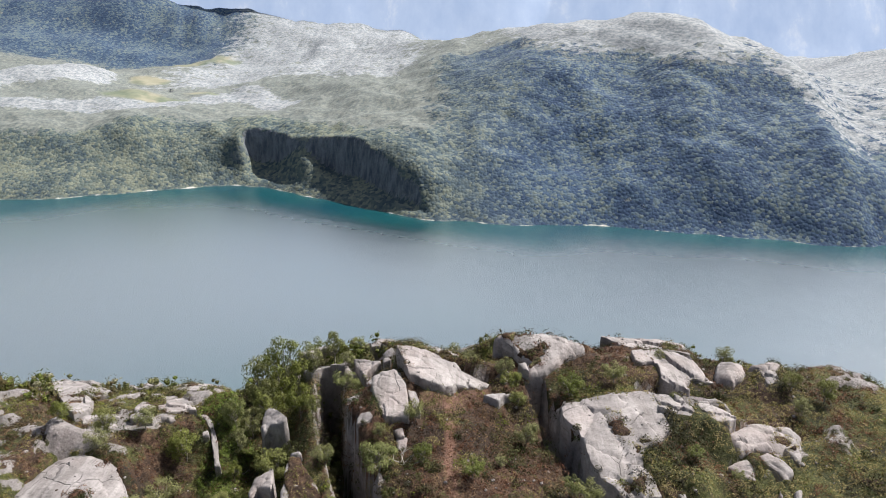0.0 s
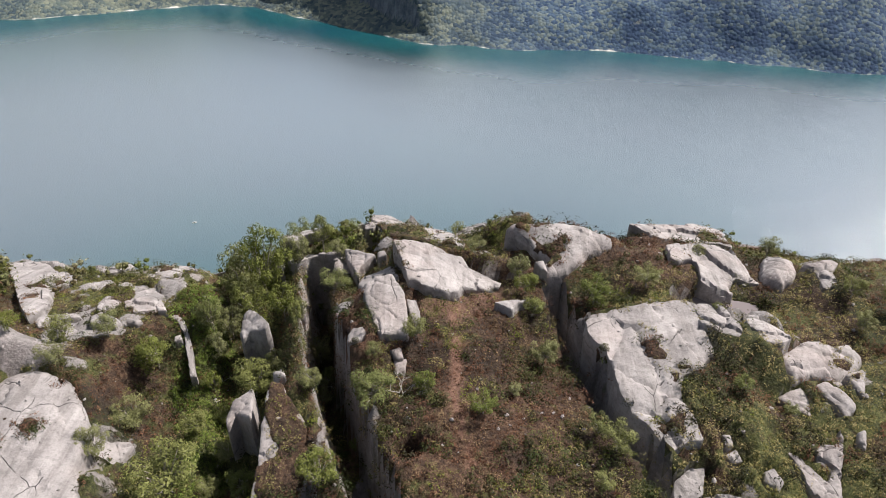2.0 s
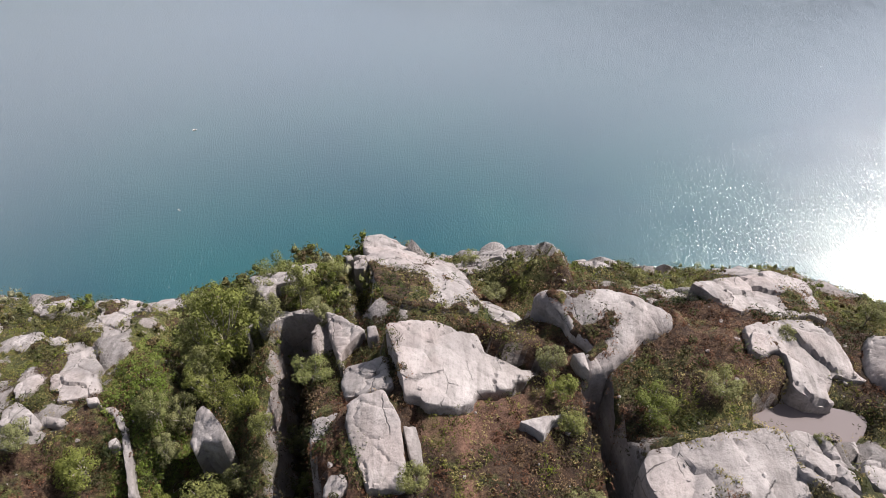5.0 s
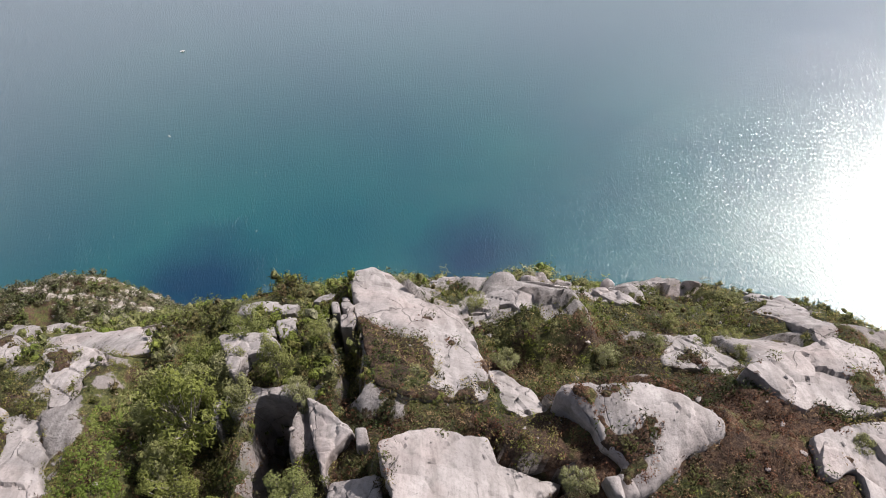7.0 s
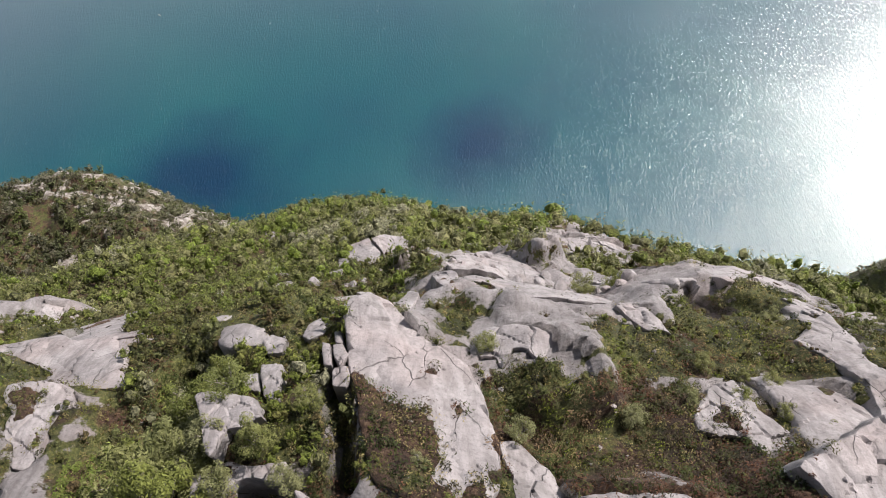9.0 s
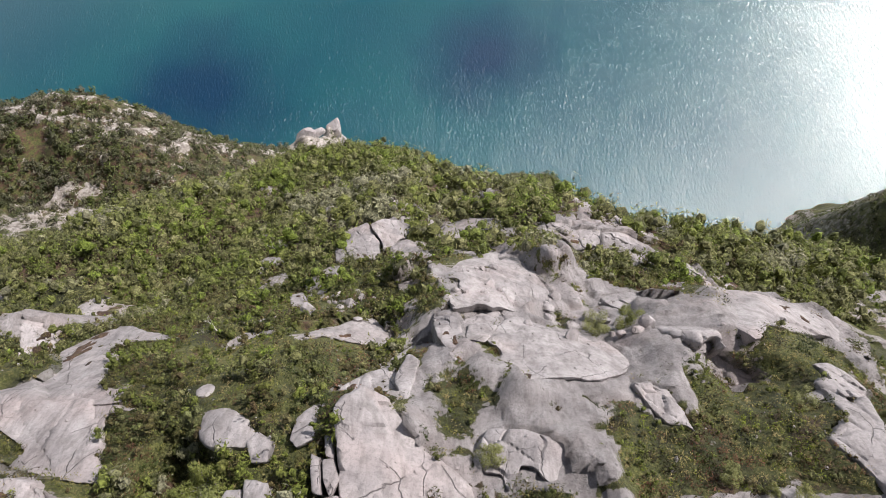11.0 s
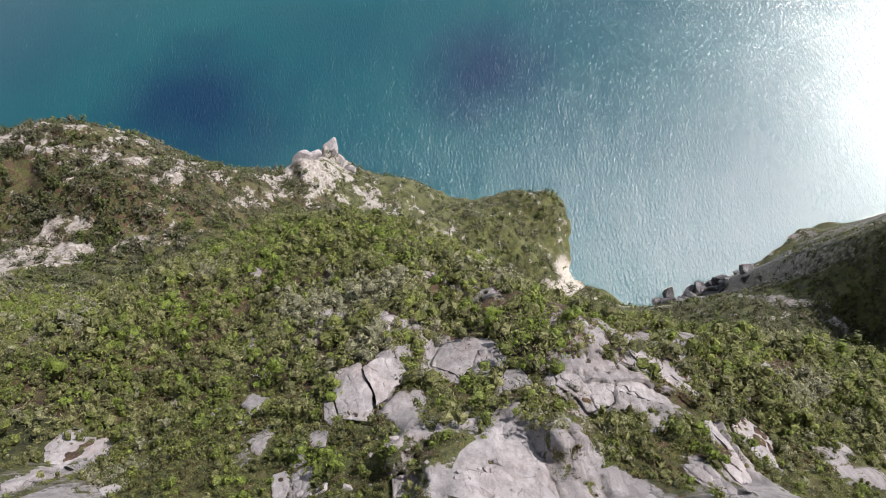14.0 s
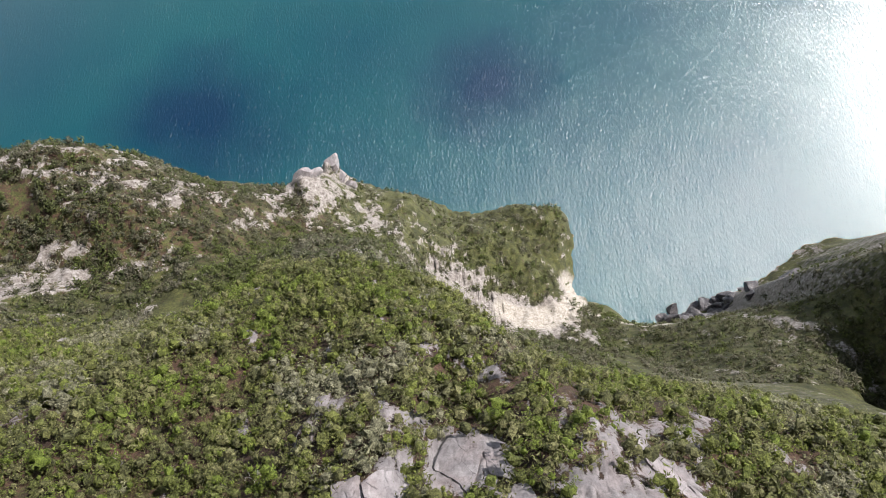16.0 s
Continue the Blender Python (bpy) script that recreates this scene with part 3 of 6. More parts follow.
slab(567.59, -0.27, 0.10, (17.6, 53.5), (18.3, 54.5), (19.9, 55.3), (22.3, 55.8), (23.3, 55.2), (23.9, 53.8), (24.1, 52.3), (24.7, 51.8), (23.5, 51.8), (22.4, 52.0), (21.5, 50.6), (21.6, 49.8), (20.4, 49.8), (19.2, 50.6), (19.4, 52.0), (19.3, 53.0), (18.0, 52.3), (17.3, 52.6))
dome(567.13, 0.15, -0.18, (25.5, 54.5), (26.1, 55.3), (27.2, 55.1), (27.9, 54.2), (27.7, 52.8), (26.6, 51.4), (25.5, 50.8), (24.9, 51.8), (24.8, 52.6))
slab(559.80, 0.00, -0.41, (-35.0, 58.9), (-37.9, 62.5), (-37.1, 64.1), (-34.6, 62.0), (-34.4, 60.6), (-34.3, 59.7))
boulder(568.29, -0.15, -0.05, (17.6, 54.5), (18.8, 55.0), (19.0, 54.2), (19.0, 53.2), (18.1, 52.5), (17.5, 53.2))
slab(562.67, 0.00, -0.41, (-27.7, 52.8), (-28.4, 53.8), (-28.4, 55.3), (-27.8, 55.6), (-27.1, 54.8), (-27.1, 53.5))
dome(568.39, 0.05, 0.15, (5.2, 57.0), (5.6, 57.5), (7.5, 57.7), (9.8, 57.7), (11.3, 57.1), (12.6, 56.2), (13.5, 55.5), (13.4, 54.6), (11.2, 53.6), (9.9, 52.4), (8.9, 51.8), (8.0, 51.6), (7.7, 52.5), (8.2, 53.4), (7.2, 54.2), (7.0, 55.2), (6.1, 56.1))
block(567.15, 0.43, -0.22, (-5.3, 55.7), (-4.7, 55.6), (-4.4, 54.5), (-5.1, 54.5))
slab(562.01, 0.00, -0.41, (-28.2, 59.3), (-27.1, 59.7), (-25.6, 59.0), (-25.0, 57.6), (-24.0, 56.4), (-23.8, 55.3), (-22.7, 53.8), (-23.8, 52.8), (-24.9, 52.5), (-25.3, 53.5), (-26.2, 53.8), (-26.9, 55.3), (-26.6, 56.0), (-27.1, 57.6))
block(566.19, 0.32, -0.14, (-8.4, 58.3), (-7.2, 57.6), (-5.9, 56.1), (-5.4, 55.6), (-6.6, 54.4), (-6.6, 52.8), (-6.8, 53.1), (-7.6, 55.5))
slab(566.76, -0.17, -0.33, (15.8, 59.0), (18.8, 60.4), (22.6, 62.3), (25.1, 61.4), (24.7, 59.3), (23.7, 55.9), (22.7, 56.5), (20.3, 55.9), (19.3, 56.8), (18.1, 56.1), (17.1, 57.0), (16.7, 58.1))
block(563.25, 0.30, -0.41, (-14.4, 58.9), (-14.5, 59.4), (-13.9, 59.5), (-13.9, 58.4), (-13.6, 57.2), (-14.0, 57.4))
slab(564.37, -0.41, -0.75, (2.0, 61.1), (2.9, 61.3), (3.8, 60.4), (4.7, 59.3), (5.4, 57.8), (5.0, 56.9), (3.5, 56.9), (2.6, 57.4), (2.6, 59.0), (2.2, 59.6))
slab(563.93, 0.16, -0.32, (-13.6, 59.0), (-13.0, 59.8), (-12.3, 60.0), (-11.3, 59.7), (-9.9, 59.8), (-9.1, 59.8), (-8.9, 58.9), (-9.8, 58.8), (-11.2, 59.0), (-12.0, 58.4), (-12.6, 57.8), (-13.1, 58.2))
slab(560.45, 0.00, -0.41, (-32.3, 59.3), (-32.2, 60.6), (-30.8, 60.9), (-30.0, 60.2), (-30.6, 59.0), (-30.9, 58.2))
slab(560.49, 0.00, -0.41, (-29.8, 59.9), (-29.2, 60.3), (-28.3, 59.9), (-28.0, 59.0), (-29.1, 59.0))
slab(560.33, -0.01, -0.42, (-43.8, 66.1), (-42.5, 67.5), (-40.1, 66.7), (-35.3, 61.5), (-36.3, 62.1), (-34.9, 58.4), (-32.5, 53.9), (-32.3, 52.4), (-32.7, 51.3))
dome(563.05, -0.03, -0.98, (17.9, 66.2), (19.4, 66.4), (19.8, 65.6), (21.9, 65.6), (23.0, 65.1), (23.6, 63.6), (24.1, 62.0), (22.0, 59.7), (20.2, 58.9), (19.3, 58.4), (18.0, 57.3), (17.4, 57.4), (18.3, 59.6), (18.3, 61.0), (18.6, 62.9), (18.5, 64.1), (18.5, 65.4))
block(564.01, 0.29, -0.42, (-15.0, 63.7), (-14.8, 63.9), (-13.3, 63.8), (-11.4, 63.3), (-10.5, 62.0), (-11.3, 61.5), (-12.5, 61.4), (-12.9, 59.8), (-14.0, 61.5))
slab(561.94, 0.05, -0.65, (14.0, 63.8), (15.7, 65.3), (16.8, 65.6), (17.0, 64.7), (17.3, 63.2), (17.9, 62.2), (18.2, 61.8), (17.8, 61.0), (16.0, 60.0), (15.8, 61.5), (14.4, 61.6), (13.3, 61.9), (13.3, 62.8))
crest(563.46, -0.14, -0.54, (-7.4, 70.3), (-7.1, 71.1), (-5.8, 71.8), (-4.5, 71.0), (-3.3, 69.6), (-2.4, 68.2), (-0.4, 66.7), (0.6, 65.7), (1.3, 63.7), (1.6, 61.9), (2.0, 60.7), (2.0, 58.9), (1.6, 57.7), (-0.9, 57.4), (-2.9, 57.5), (-4.6, 58.6), (-4.8, 59.7), (-5.4, 61.7), (-6.1, 64.6), (-6.5, 65.7), (-7.0, 67.9))
block(563.31, 0.21, -0.29, (-7.3, 65.1), (-7.2, 65.3), (-6.5, 65.4), (-6.2, 64.5), (-6.4, 64.0), (-7.2, 64.1))
block(562.18, 0.32, -0.65, (-11.8, 65.2), (-12.1, 66.3), (-10.6, 66.0), (-10.3, 64.7), (-10.3, 63.3), (-11.1, 63.6))
block(561.38, 0.33, -0.72, (-13.3, 64.9), (-13.1, 65.7), (-12.1, 65.7), (-11.5, 64.1), (-12.5, 64.4))
slab(562.42, 0.37, -0.63, (1.0, 68.4), (1.7, 69.3), (3.8, 69.2), (5.8, 68.3), (6.1, 67.1), (7.2, 66.8), (7.7, 65.4), (7.8, 64.2), (6.1, 64.1), (4.7, 63.6), (4.7, 64.1), (5.7, 64.8), (5.7, 65.7), (4.5, 66.3), (3.8, 67.1), (3.2, 67.1), (2.5, 65.6), (2.2, 66.7), (1.2, 66.7))
slab(556.70, -0.45, -0.75, (-34.2, 65.7), (-34.5, 66.7), (-34.1, 69.0), (-33.4, 68.6), (-33.3, 66.7), (-32.9, 64.7), (-33.5, 64.1))
block(562.60, 0.23, -0.55, (-7.7, 67.3), (-7.1, 67.4), (-6.5, 66.2), (-6.9, 65.3), (-7.4, 66.2))
block(562.30, 0.34, -0.57, (-8.5, 67.7), (-7.9, 67.4), (-7.4, 65.4), (-7.9, 65.5))
slab(558.30, 0.00, -0.41, (-32.7, 63.5), (-33.3, 65.2), (-31.8, 66.0), (-31.4, 66.3), (-30.9, 65.6), (-31.2, 64.4), (-32.2, 63.7))
slab(558.88, 0.00, -0.41, (-29.2, 65.0), (-29.2, 66.1), (-27.2, 66.4), (-25.5, 66.0), (-24.0, 64.5), (-25.2, 63.7), (-24.7, 62.0), (-24.9, 60.2), (-26.0, 60.2), (-26.7, 61.7), (-27.7, 62.5), (-27.7, 64.0))
block(559.69, 0.22, -0.70, (-12.7, 68.5), (-12.2, 69.1), (-11.0, 68.5), (-11.0, 67.2), (-12.0, 67.1))
slab(550.69, 0.25, -0.75, (-38.8, 77.0), (-34.3, 74.4), (-29.9, 71.8), (-27.3, 72.3), (-22.0, 71.1), (-24.6, 70.8), (-23.4, 68.2), (-21.9, 66.0), (-29.9, 67.0), (-29.2, 68.4), (-34.8, 70.8), (-38.8, 72.3), (-36.6, 72.6), (-37.1, 74.4))
slab(558.28, 0.18, -0.94, (24.3, 73.2), (25.1, 73.8), (25.8, 73.5), (25.4, 71.6), (26.6, 72.2), (26.5, 70.8), (26.2, 68.9), (25.4, 66.8), (25.7, 65.9), (25.6, 64.8), (23.4, 62.0), (23.1, 62.4), (24.1, 65.0), (23.7, 66.2), (23.3, 67.5), (22.6, 68.5), (22.6, 69.2), (24.5, 70.6), (24.5, 72.3))
block(561.27, 0.34, -1.08, (-8.4, 70.3), (-7.9, 70.7), (-7.0, 67.3), (-7.6, 67.5))
block(559.14, 0.32, -0.98, (-10.0, 68.4), (-10.0, 69.9), (-9.4, 70.6), (-8.8, 71.3), (-8.5, 68.5), (-9.4, 68.0))
dome(558.16, 0.26, -0.64, (-17.1, 71.1), (-17.0, 71.9), (-15.7, 72.0), (-13.1, 70.1), (-11.9, 68.7), (-12.5, 67.9), (-15.0, 68.0), (-16.0, 68.7))
slab(556.82, 0.08, -0.65, (11.4, 72.8), (12.3, 72.9), (13.6, 72.2), (14.0, 70.5), (14.3, 69.3), (13.7, 69.9), (12.8, 69.8), (12.0, 71.2))
slab(554.06, 0.45, -0.92, (23.2, 72.2), (24.3, 72.8), (25.1, 72.9), (24.7, 72.0), (23.0, 71.9))
dome(555.51, 0.45, -1.15, (-18.0, 72.3), (-17.7, 72.9), (-15.5, 73.1), (-12.4, 73.2), (-12.6, 72.6), (-12.3, 71.6), (-17.5, 71.6))
slab(553.93, 0.08, -1.60, (-7.4, 73.2), (-6.5, 73.9), (-4.8, 74.7), (-4.2, 73.4), (-3.5, 71.7), (-8.5, 71.7), (-8.0, 72.5))
slab(555.38, -0.07, -1.50, (-4.5, 72.8), (-3.7, 75.4), (-2.8, 74.7), (-3.3, 70.9))
slab(552.81, -0.45, -1.17, (25.3, 74.9), (27.0, 75.3), (27.6, 74.7), (28.0, 74.0), (28.0, 72.9), (27.1, 72.0), (25.0, 72.0), (25.7, 74.4))
slab(548.05, 0.18, -0.09, (18.7, 76.1), (19.4, 76.6), (20.4, 76.5), (21.2, 75.7), (22.2, 74.9), (23.1, 74.2), (22.3, 73.8), (21.1, 73.8), (19.8, 73.0), (19.2, 73.7), (18.7, 74.7))
slab(547.49, 0.38, -1.56, (-7.8, 74.6), (-6.4, 75.4), (-5.5, 75.9), (-3.6, 77.7), (-2.0, 77.9), (-1.9, 77.0), (-3.4, 76.4), (-5.0, 75.0), (-7.2, 74.3))
slab(550.22, -0.31, -1.68, (3.2, 78.7), (4.0, 79.8), (5.2, 80.7), (6.6, 80.6), (7.9, 79.9), (8.1, 78.7), (9.9, 78.5), (10.4, 78.0), (11.7, 78.0), (12.4, 77.0), (12.8, 75.3), (11.6, 73.8), (10.5, 73.4), (9.1, 72.9), (7.5, 73.0), (4.2, 72.8), (3.6, 74.0), (1.6, 74.1), (3.1, 75.2), (2.8, 76.0), (2.0, 76.3), (2.6, 77.4))
slab(541.34, 0.37, -1.50, (-37.5, 78.4), (-36.7, 80.3), (-35.7, 81.5), (-34.6, 82.3), (-33.0, 82.2), (-30.7, 81.1), (-26.5, 79.7), (-24.7, 79.2), (-26.3, 79.1), (-30.4, 79.3), (-31.2, 78.1), (-29.7, 77.4), (-29.7, 76.1), (-28.8, 74.9), (-27.4, 73.5), (-24.8, 72.8), (-23.5, 71.6), (-32.1, 71.6), (-35.5, 73.9), (-34.0, 74.7), (-34.2, 75.9), (-35.6, 77.2))
slab(549.88, -0.21, -1.52, (0.7, 78.6), (2.1, 78.8), (3.1, 78.6), (2.5, 77.2), (1.8, 76.2), (0.5, 76.7))
slab(550.17, 0.51, -1.56, (-2.0, 79.6), (-0.9, 79.8), (0.1, 79.0), (0.3, 77.9), (0.1, 75.8), (-0.9, 75.7), (-1.5, 76.7), (-1.9, 77.9))
dome(548.62, 0.38, -1.30, (15.5, 80.2), (16.4, 80.3), (18.6, 80.9), (19.8, 80.9), (20.8, 80.2), (20.6, 78.6), (20.0, 77.2), (19.6, 76.1), (19.5, 77.2), (18.7, 77.1), (18.1, 76.5), (17.4, 77.3), (16.8, 77.6), (16.2, 78.3), (15.4, 79.6))
slab(540.73, 0.45, -1.50, (-20.3, 77.7), (-21.0, 79.1), (-19.9, 80.2), (-17.3, 80.3), (-16.4, 80.4), (-15.5, 79.6), (-18.3, 79.6), (-19.0, 78.6), (-19.5, 78.0), (-19.7, 77.3))
slab(541.47, -0.51, -1.56, (-14.3, 78.5), (-14.3, 79.7), (-12.9, 80.1), (-10.9, 80.7), (-10.1, 81.6), (-7.9, 82.5), (-6.9, 81.0), (-5.3, 80.0), (-6.5, 78.1), (-9.2, 78.2), (-11.4, 78.8), (-13.0, 77.8))
slab(544.57, -0.15, -1.42, (0.4, 79.9), (1.9, 81.0), (3.7, 81.6), (4.1, 80.2), (3.4, 79.3), (1.2, 79.2), (0.7, 78.9))
slab(534.75, -0.45, -0.52, (-43.9, 82.8), (-42.7, 82.4), (-41.7, 82.5), (-41.6, 81.6), (-40.2, 81.7), (-39.5, 79.4), (-39.4, 78.4), (-40.3, 78.0), (-40.3, 77.3), (-41.2, 76.7))
slab(543.21, -0.49, -1.15, (17.6, 83.3), (19.7, 84.4), (23.9, 85.3), (25.2, 85.5), (27.9, 85.6), (31.0, 85.8), (31.3, 83.6), (32.7, 83.4), (35.7, 84.6), (36.1, 83.8), (35.0, 81.7), (35.0, 81.0), (36.3, 80.1), (35.6, 78.4), (32.6, 76.1), (33.2, 77.6), (33.6, 78.8), (32.3, 79.0), (30.5, 79.0), (27.5, 78.9), (25.9, 79.1), (24.8, 79.0), (23.1, 77.3), (22.1, 77.0), (21.7, 78.4), (21.7, 79.9), (19.9, 81.0), (17.9, 82.4))
slab(536.86, 0.45, -1.42, (-19.6, 80.9), (-19.9, 81.9), (-18.7, 82.4), (-18.9, 81.8), (-19.5, 81.3))
slab(539.90, 0.37, -1.50, (12.1, 82.6), (13.4, 82.3), (14.0, 81.0), (12.9, 80.9), (11.8, 81.4))
slab(536.90, -0.17, -1.51, (-14.1, 83.5), (-13.2, 84.5), (-9.4, 85.0), (-10.1, 83.3), (-10.7, 82.4), (-13.8, 82.6))
slab(535.60, 0.18, -1.58, (14.9, 85.7), (16.0, 86.0), (18.1, 86.4), (18.8, 85.2), (21.2, 84.2), (18.6, 83.1), (16.9, 83.9), (15.9, 83.0), (14.7, 84.4))
slab(536.96, -0.41, -1.41, (-2.7, 87.1), (-2.0, 88.6), (-0.3, 90.4), (2.7, 92.3), (5.0, 93.7), (4.9, 91.4), (6.2, 92.4), (7.5, 92.0), (8.7, 88.9), (9.7, 84.0), (6.6, 83.4), (5.4, 81.6), (3.6, 81.6), (3.0, 81.2), (1.9, 81.8), (-0.4, 80.4), (-0.7, 81.9), (0.8, 83.5), (0.1, 84.0), (0.3, 85.6), (-2.2, 86.0))
slab(518.00, -0.41, -1.57, (-40.3, 86.7), (-38.6, 87.5), (-37.9, 86.1), (-39.0, 85.7))
boulder(528.00, 0.20, -1.50, (-19.0, 88.0), (-17.6, 88.5), (-16.4, 86.5), (-16.7, 85.4), (-17.7, 85.2))
block(532.31, 0.34, -0.71, (-6.2, 87.5), (-4.8, 88.0), (-3.7, 88.2), (-3.3, 86.9), (-4.5, 86.1), (-5.8, 85.6))
slab(527.30, 0.45, -1.50, (-17.1, 88.1), (-15.4, 89.0), (-14.4, 88.6), (-14.7, 86.1), (-15.6, 85.4))
slab(518.11, -0.37, -1.46, (-53.4, 88.0), (-53.5, 88.9), (-51.5, 89.6), (-50.0, 88.4), (-48.9, 85.9), (-49.2, 84.8), (-51.3, 87.4))
slab(524.34, 0.30, -1.50, (24.7, 90.2), (26.3, 90.8), (27.4, 89.0), (26.1, 88.5), (24.9, 89.6))
block(535.22, -0.45, -0.39, (-6.4, 90.7), (-5.8, 90.2), (-4.9, 91.7), (-4.0, 90.5), (-5.2, 90.1), (-5.5, 89.1), (-6.2, 88.4))
boulder(524.07, 0.37, -0.96, (-18.1, 90.6), (-17.8, 91.6), (-16.3, 91.4), (-15.7, 89.3), (-17.1, 88.4))
slab(505.88, -0.42, -1.57, (-54.4, 92.3), (-54.0, 95.1), (-51.8, 93.9), (-48.5, 94.0), (-47.0, 93.1), (-46.4, 90.6), (-47.2, 90.1), (-49.0, 90.9), (-49.9, 90.1), (-48.3, 88.9), (-50.2, 87.7), (-49.8, 89.4), (-52.1, 89.7))
slab(533.88, 0.10, -0.87, (9.7, 92.1), (10.8, 92.5), (11.7, 92.0), (9.9, 91.1))
boulder(523.35, 0.46, -0.94, (-16.6, 92.5), (-15.4, 93.2), (-13.9, 92.9), (-13.9, 91.0), (-15.2, 90.7))
slab(526.23, -0.40, -1.50, (-3.8, 92.4), (-1.8, 93.6), (0.1, 93.4), (2.2, 94.6), (3.8, 94.5), (1.3, 92.9), (-2.5, 92.0))
slab(521.54, -0.22, -0.69, (24.3, 96.7), (25.6, 98.0), (27.8, 97.7), (29.0, 96.1), (30.1, 94.3), (30.2, 92.0), (30.7, 89.2), (30.1, 89.1), (29.5, 91.7), (28.9, 93.7), (27.7, 94.9), (25.0, 96.0))
slab(511.60, -0.45, -1.00, (37.0, 98.4), (37.8, 96.8), (39.1, 95.4), (40.2, 93.7), (38.9, 91.1), (36.0, 91.6), (35.2, 94.4))
boulder(519.25, 0.45, -0.91, (-15.7, 97.2), (-14.8, 97.7), (-13.5, 94.7), (-14.0, 93.6), (-15.0, 94.4))
slab(520.54, -0.07, -0.55, (14.7, 98.6), (16.3, 99.2), (18.2, 99.0), (18.3, 97.4), (17.6, 96.0), (14.8, 95.4), (14.2, 97.0))
block(517.41, 0.15, -0.88, (-15.3, 101.2), (-14.6, 101.5), (-12.0, 102.4), (-10.9, 99.6), (-9.8, 97.9), (-9.5, 94.0), (-13.1, 94.4), (-13.9, 96.3), (-14.5, 97.2))
slab(518.63, -0.39, -0.69, (18.9, 98.7), (23.0, 99.8), (24.3, 98.0), (24.8, 97.2), (23.5, 98.4), (19.2, 97.9))
boulder(520.14, 0.08, -0.70, (11.7, 99.8), (12.5, 100.2), (14.2, 100.1), (14.8, 98.9), (14.2, 97.7), (12.4, 98.9))
boulder(516.87, 0.46, -1.50, (5.6, 99.9), (6.6, 101.6), (8.4, 101.8), (9.3, 98.8), (6.6, 98.2), (5.8, 98.2))
block(515.90, -0.42, -0.84, (-11.5, 101.4), (-9.7, 103.0), (-7.5, 103.0), (-5.7, 102.3), (-5.1, 100.1), (-7.2, 99.0), (-7.9, 97.3), (-9.1, 95.9), (-9.6, 97.9), (-11.1, 100.5))
slab(506.73, 0.45, -1.47, (-3.3, 103.7), (-1.6, 108.3), (2.1, 109.5), (5.1, 108.6), (7.3, 106.4), (7.3, 102.5), (6.4, 102.3), (3.9, 103.1), (3.5, 106.5), (2.5, 103.0), (1.2, 100.4), (-0.1, 102.2))
slab(522.66, -0.45, -0.97, (28.5, 94.7), (30.9, 95.5), (30.6, 93.3), (30.9, 90.2), (30.8, 87.7), (28.9, 87.6), (28.1, 90.0), (28.5, 92.7))
slab(514.15, -0.50, -1.09, (35.7, 96.8), (37.1, 95.5), (38.8, 93.5), (37.7, 89.6), (36.2, 90.2), (34.6, 92.1), (34.5, 94.7))
slab(528.72, 0.46, -1.10, (23.5, 89.4), (25.7, 89.6), (26.8, 87.4), (27.3, 86.4), (24.9, 86.5), (23.6, 88.3))
slab(520.67, -0.02, -0.49, (12.3, 99.8), (14.4, 100.1), (15.6, 98.6), (18.7, 99.1), (18.2, 96.3), (15.0, 95.1), (14.0, 97.0), (11.8, 98.6))
slab(519.03, -0.25, -0.93, (19.0, 99.1), (21.8, 99.8), (24.4, 98.7), (27.2, 98.0), (28.8, 95.9), (28.4, 94.6), (26.4, 96.1), (23.7, 96.8), (20.4, 97.8))
slab(509.76, -0.50, -1.10, (23.6, 108.7), (25.8, 106.0), (28.0, 102.9), (32.0, 99.2), (30.9, 97.5), (27.8, 100.6), (24.2, 104.4))


def inside_of(x, y, p):
    """Which of the places lie within the outline p."""
    hit = np.zeros(np.shape(x), bool)
    for (ax, ay), (bx, by) in zip(p, np.roll(p, 1, axis=0)):
        hit ^= ((ay > y) != (by > y)) & (x < (bx - ax) * (y - ay) / ((by - ay) or 1e-9) + ax)
    return hit


def plane_of(rock_plan, x, y):
    kind, z, u, v, p = rock_plan
    c = p.mean(0)
    return z + u * (x - c[0]) + v * (y - c[1])


def under_rocks(x, y, z):
    """The ground dips a little below each rock's top."""
    x, y, z = np.broadcast_arrays(x, y, z)
    z = z.copy()
    for one in ROCKS:
        lo, hi = one[4].min(0), one[4].max(0)
        k = np.nonzero((x > lo[0]) & (x < hi[0]) & (y > lo[1]) & (y < hi[1]))
        if len(k[0]):
            sink = np.minimum(z[k], plane_of(one, x[k], y[k]) - 0.9)
            z[k] = np.where(inside_of(x[k], y[k], one[4]), sink, z[k])
    return z


# how far the soil laps against each kind of rock, and how deep below its top it lies there
LAPS = {"slab": (2.4, 0.30), "dome": (1.8, 0.45), "crest": (2.2, 0.4), "block": (0.9, 0.9), "bigblock": (0.7, 1.2), "boulder": (0.9, 0.3), "walled": (1.6, 0.25)}


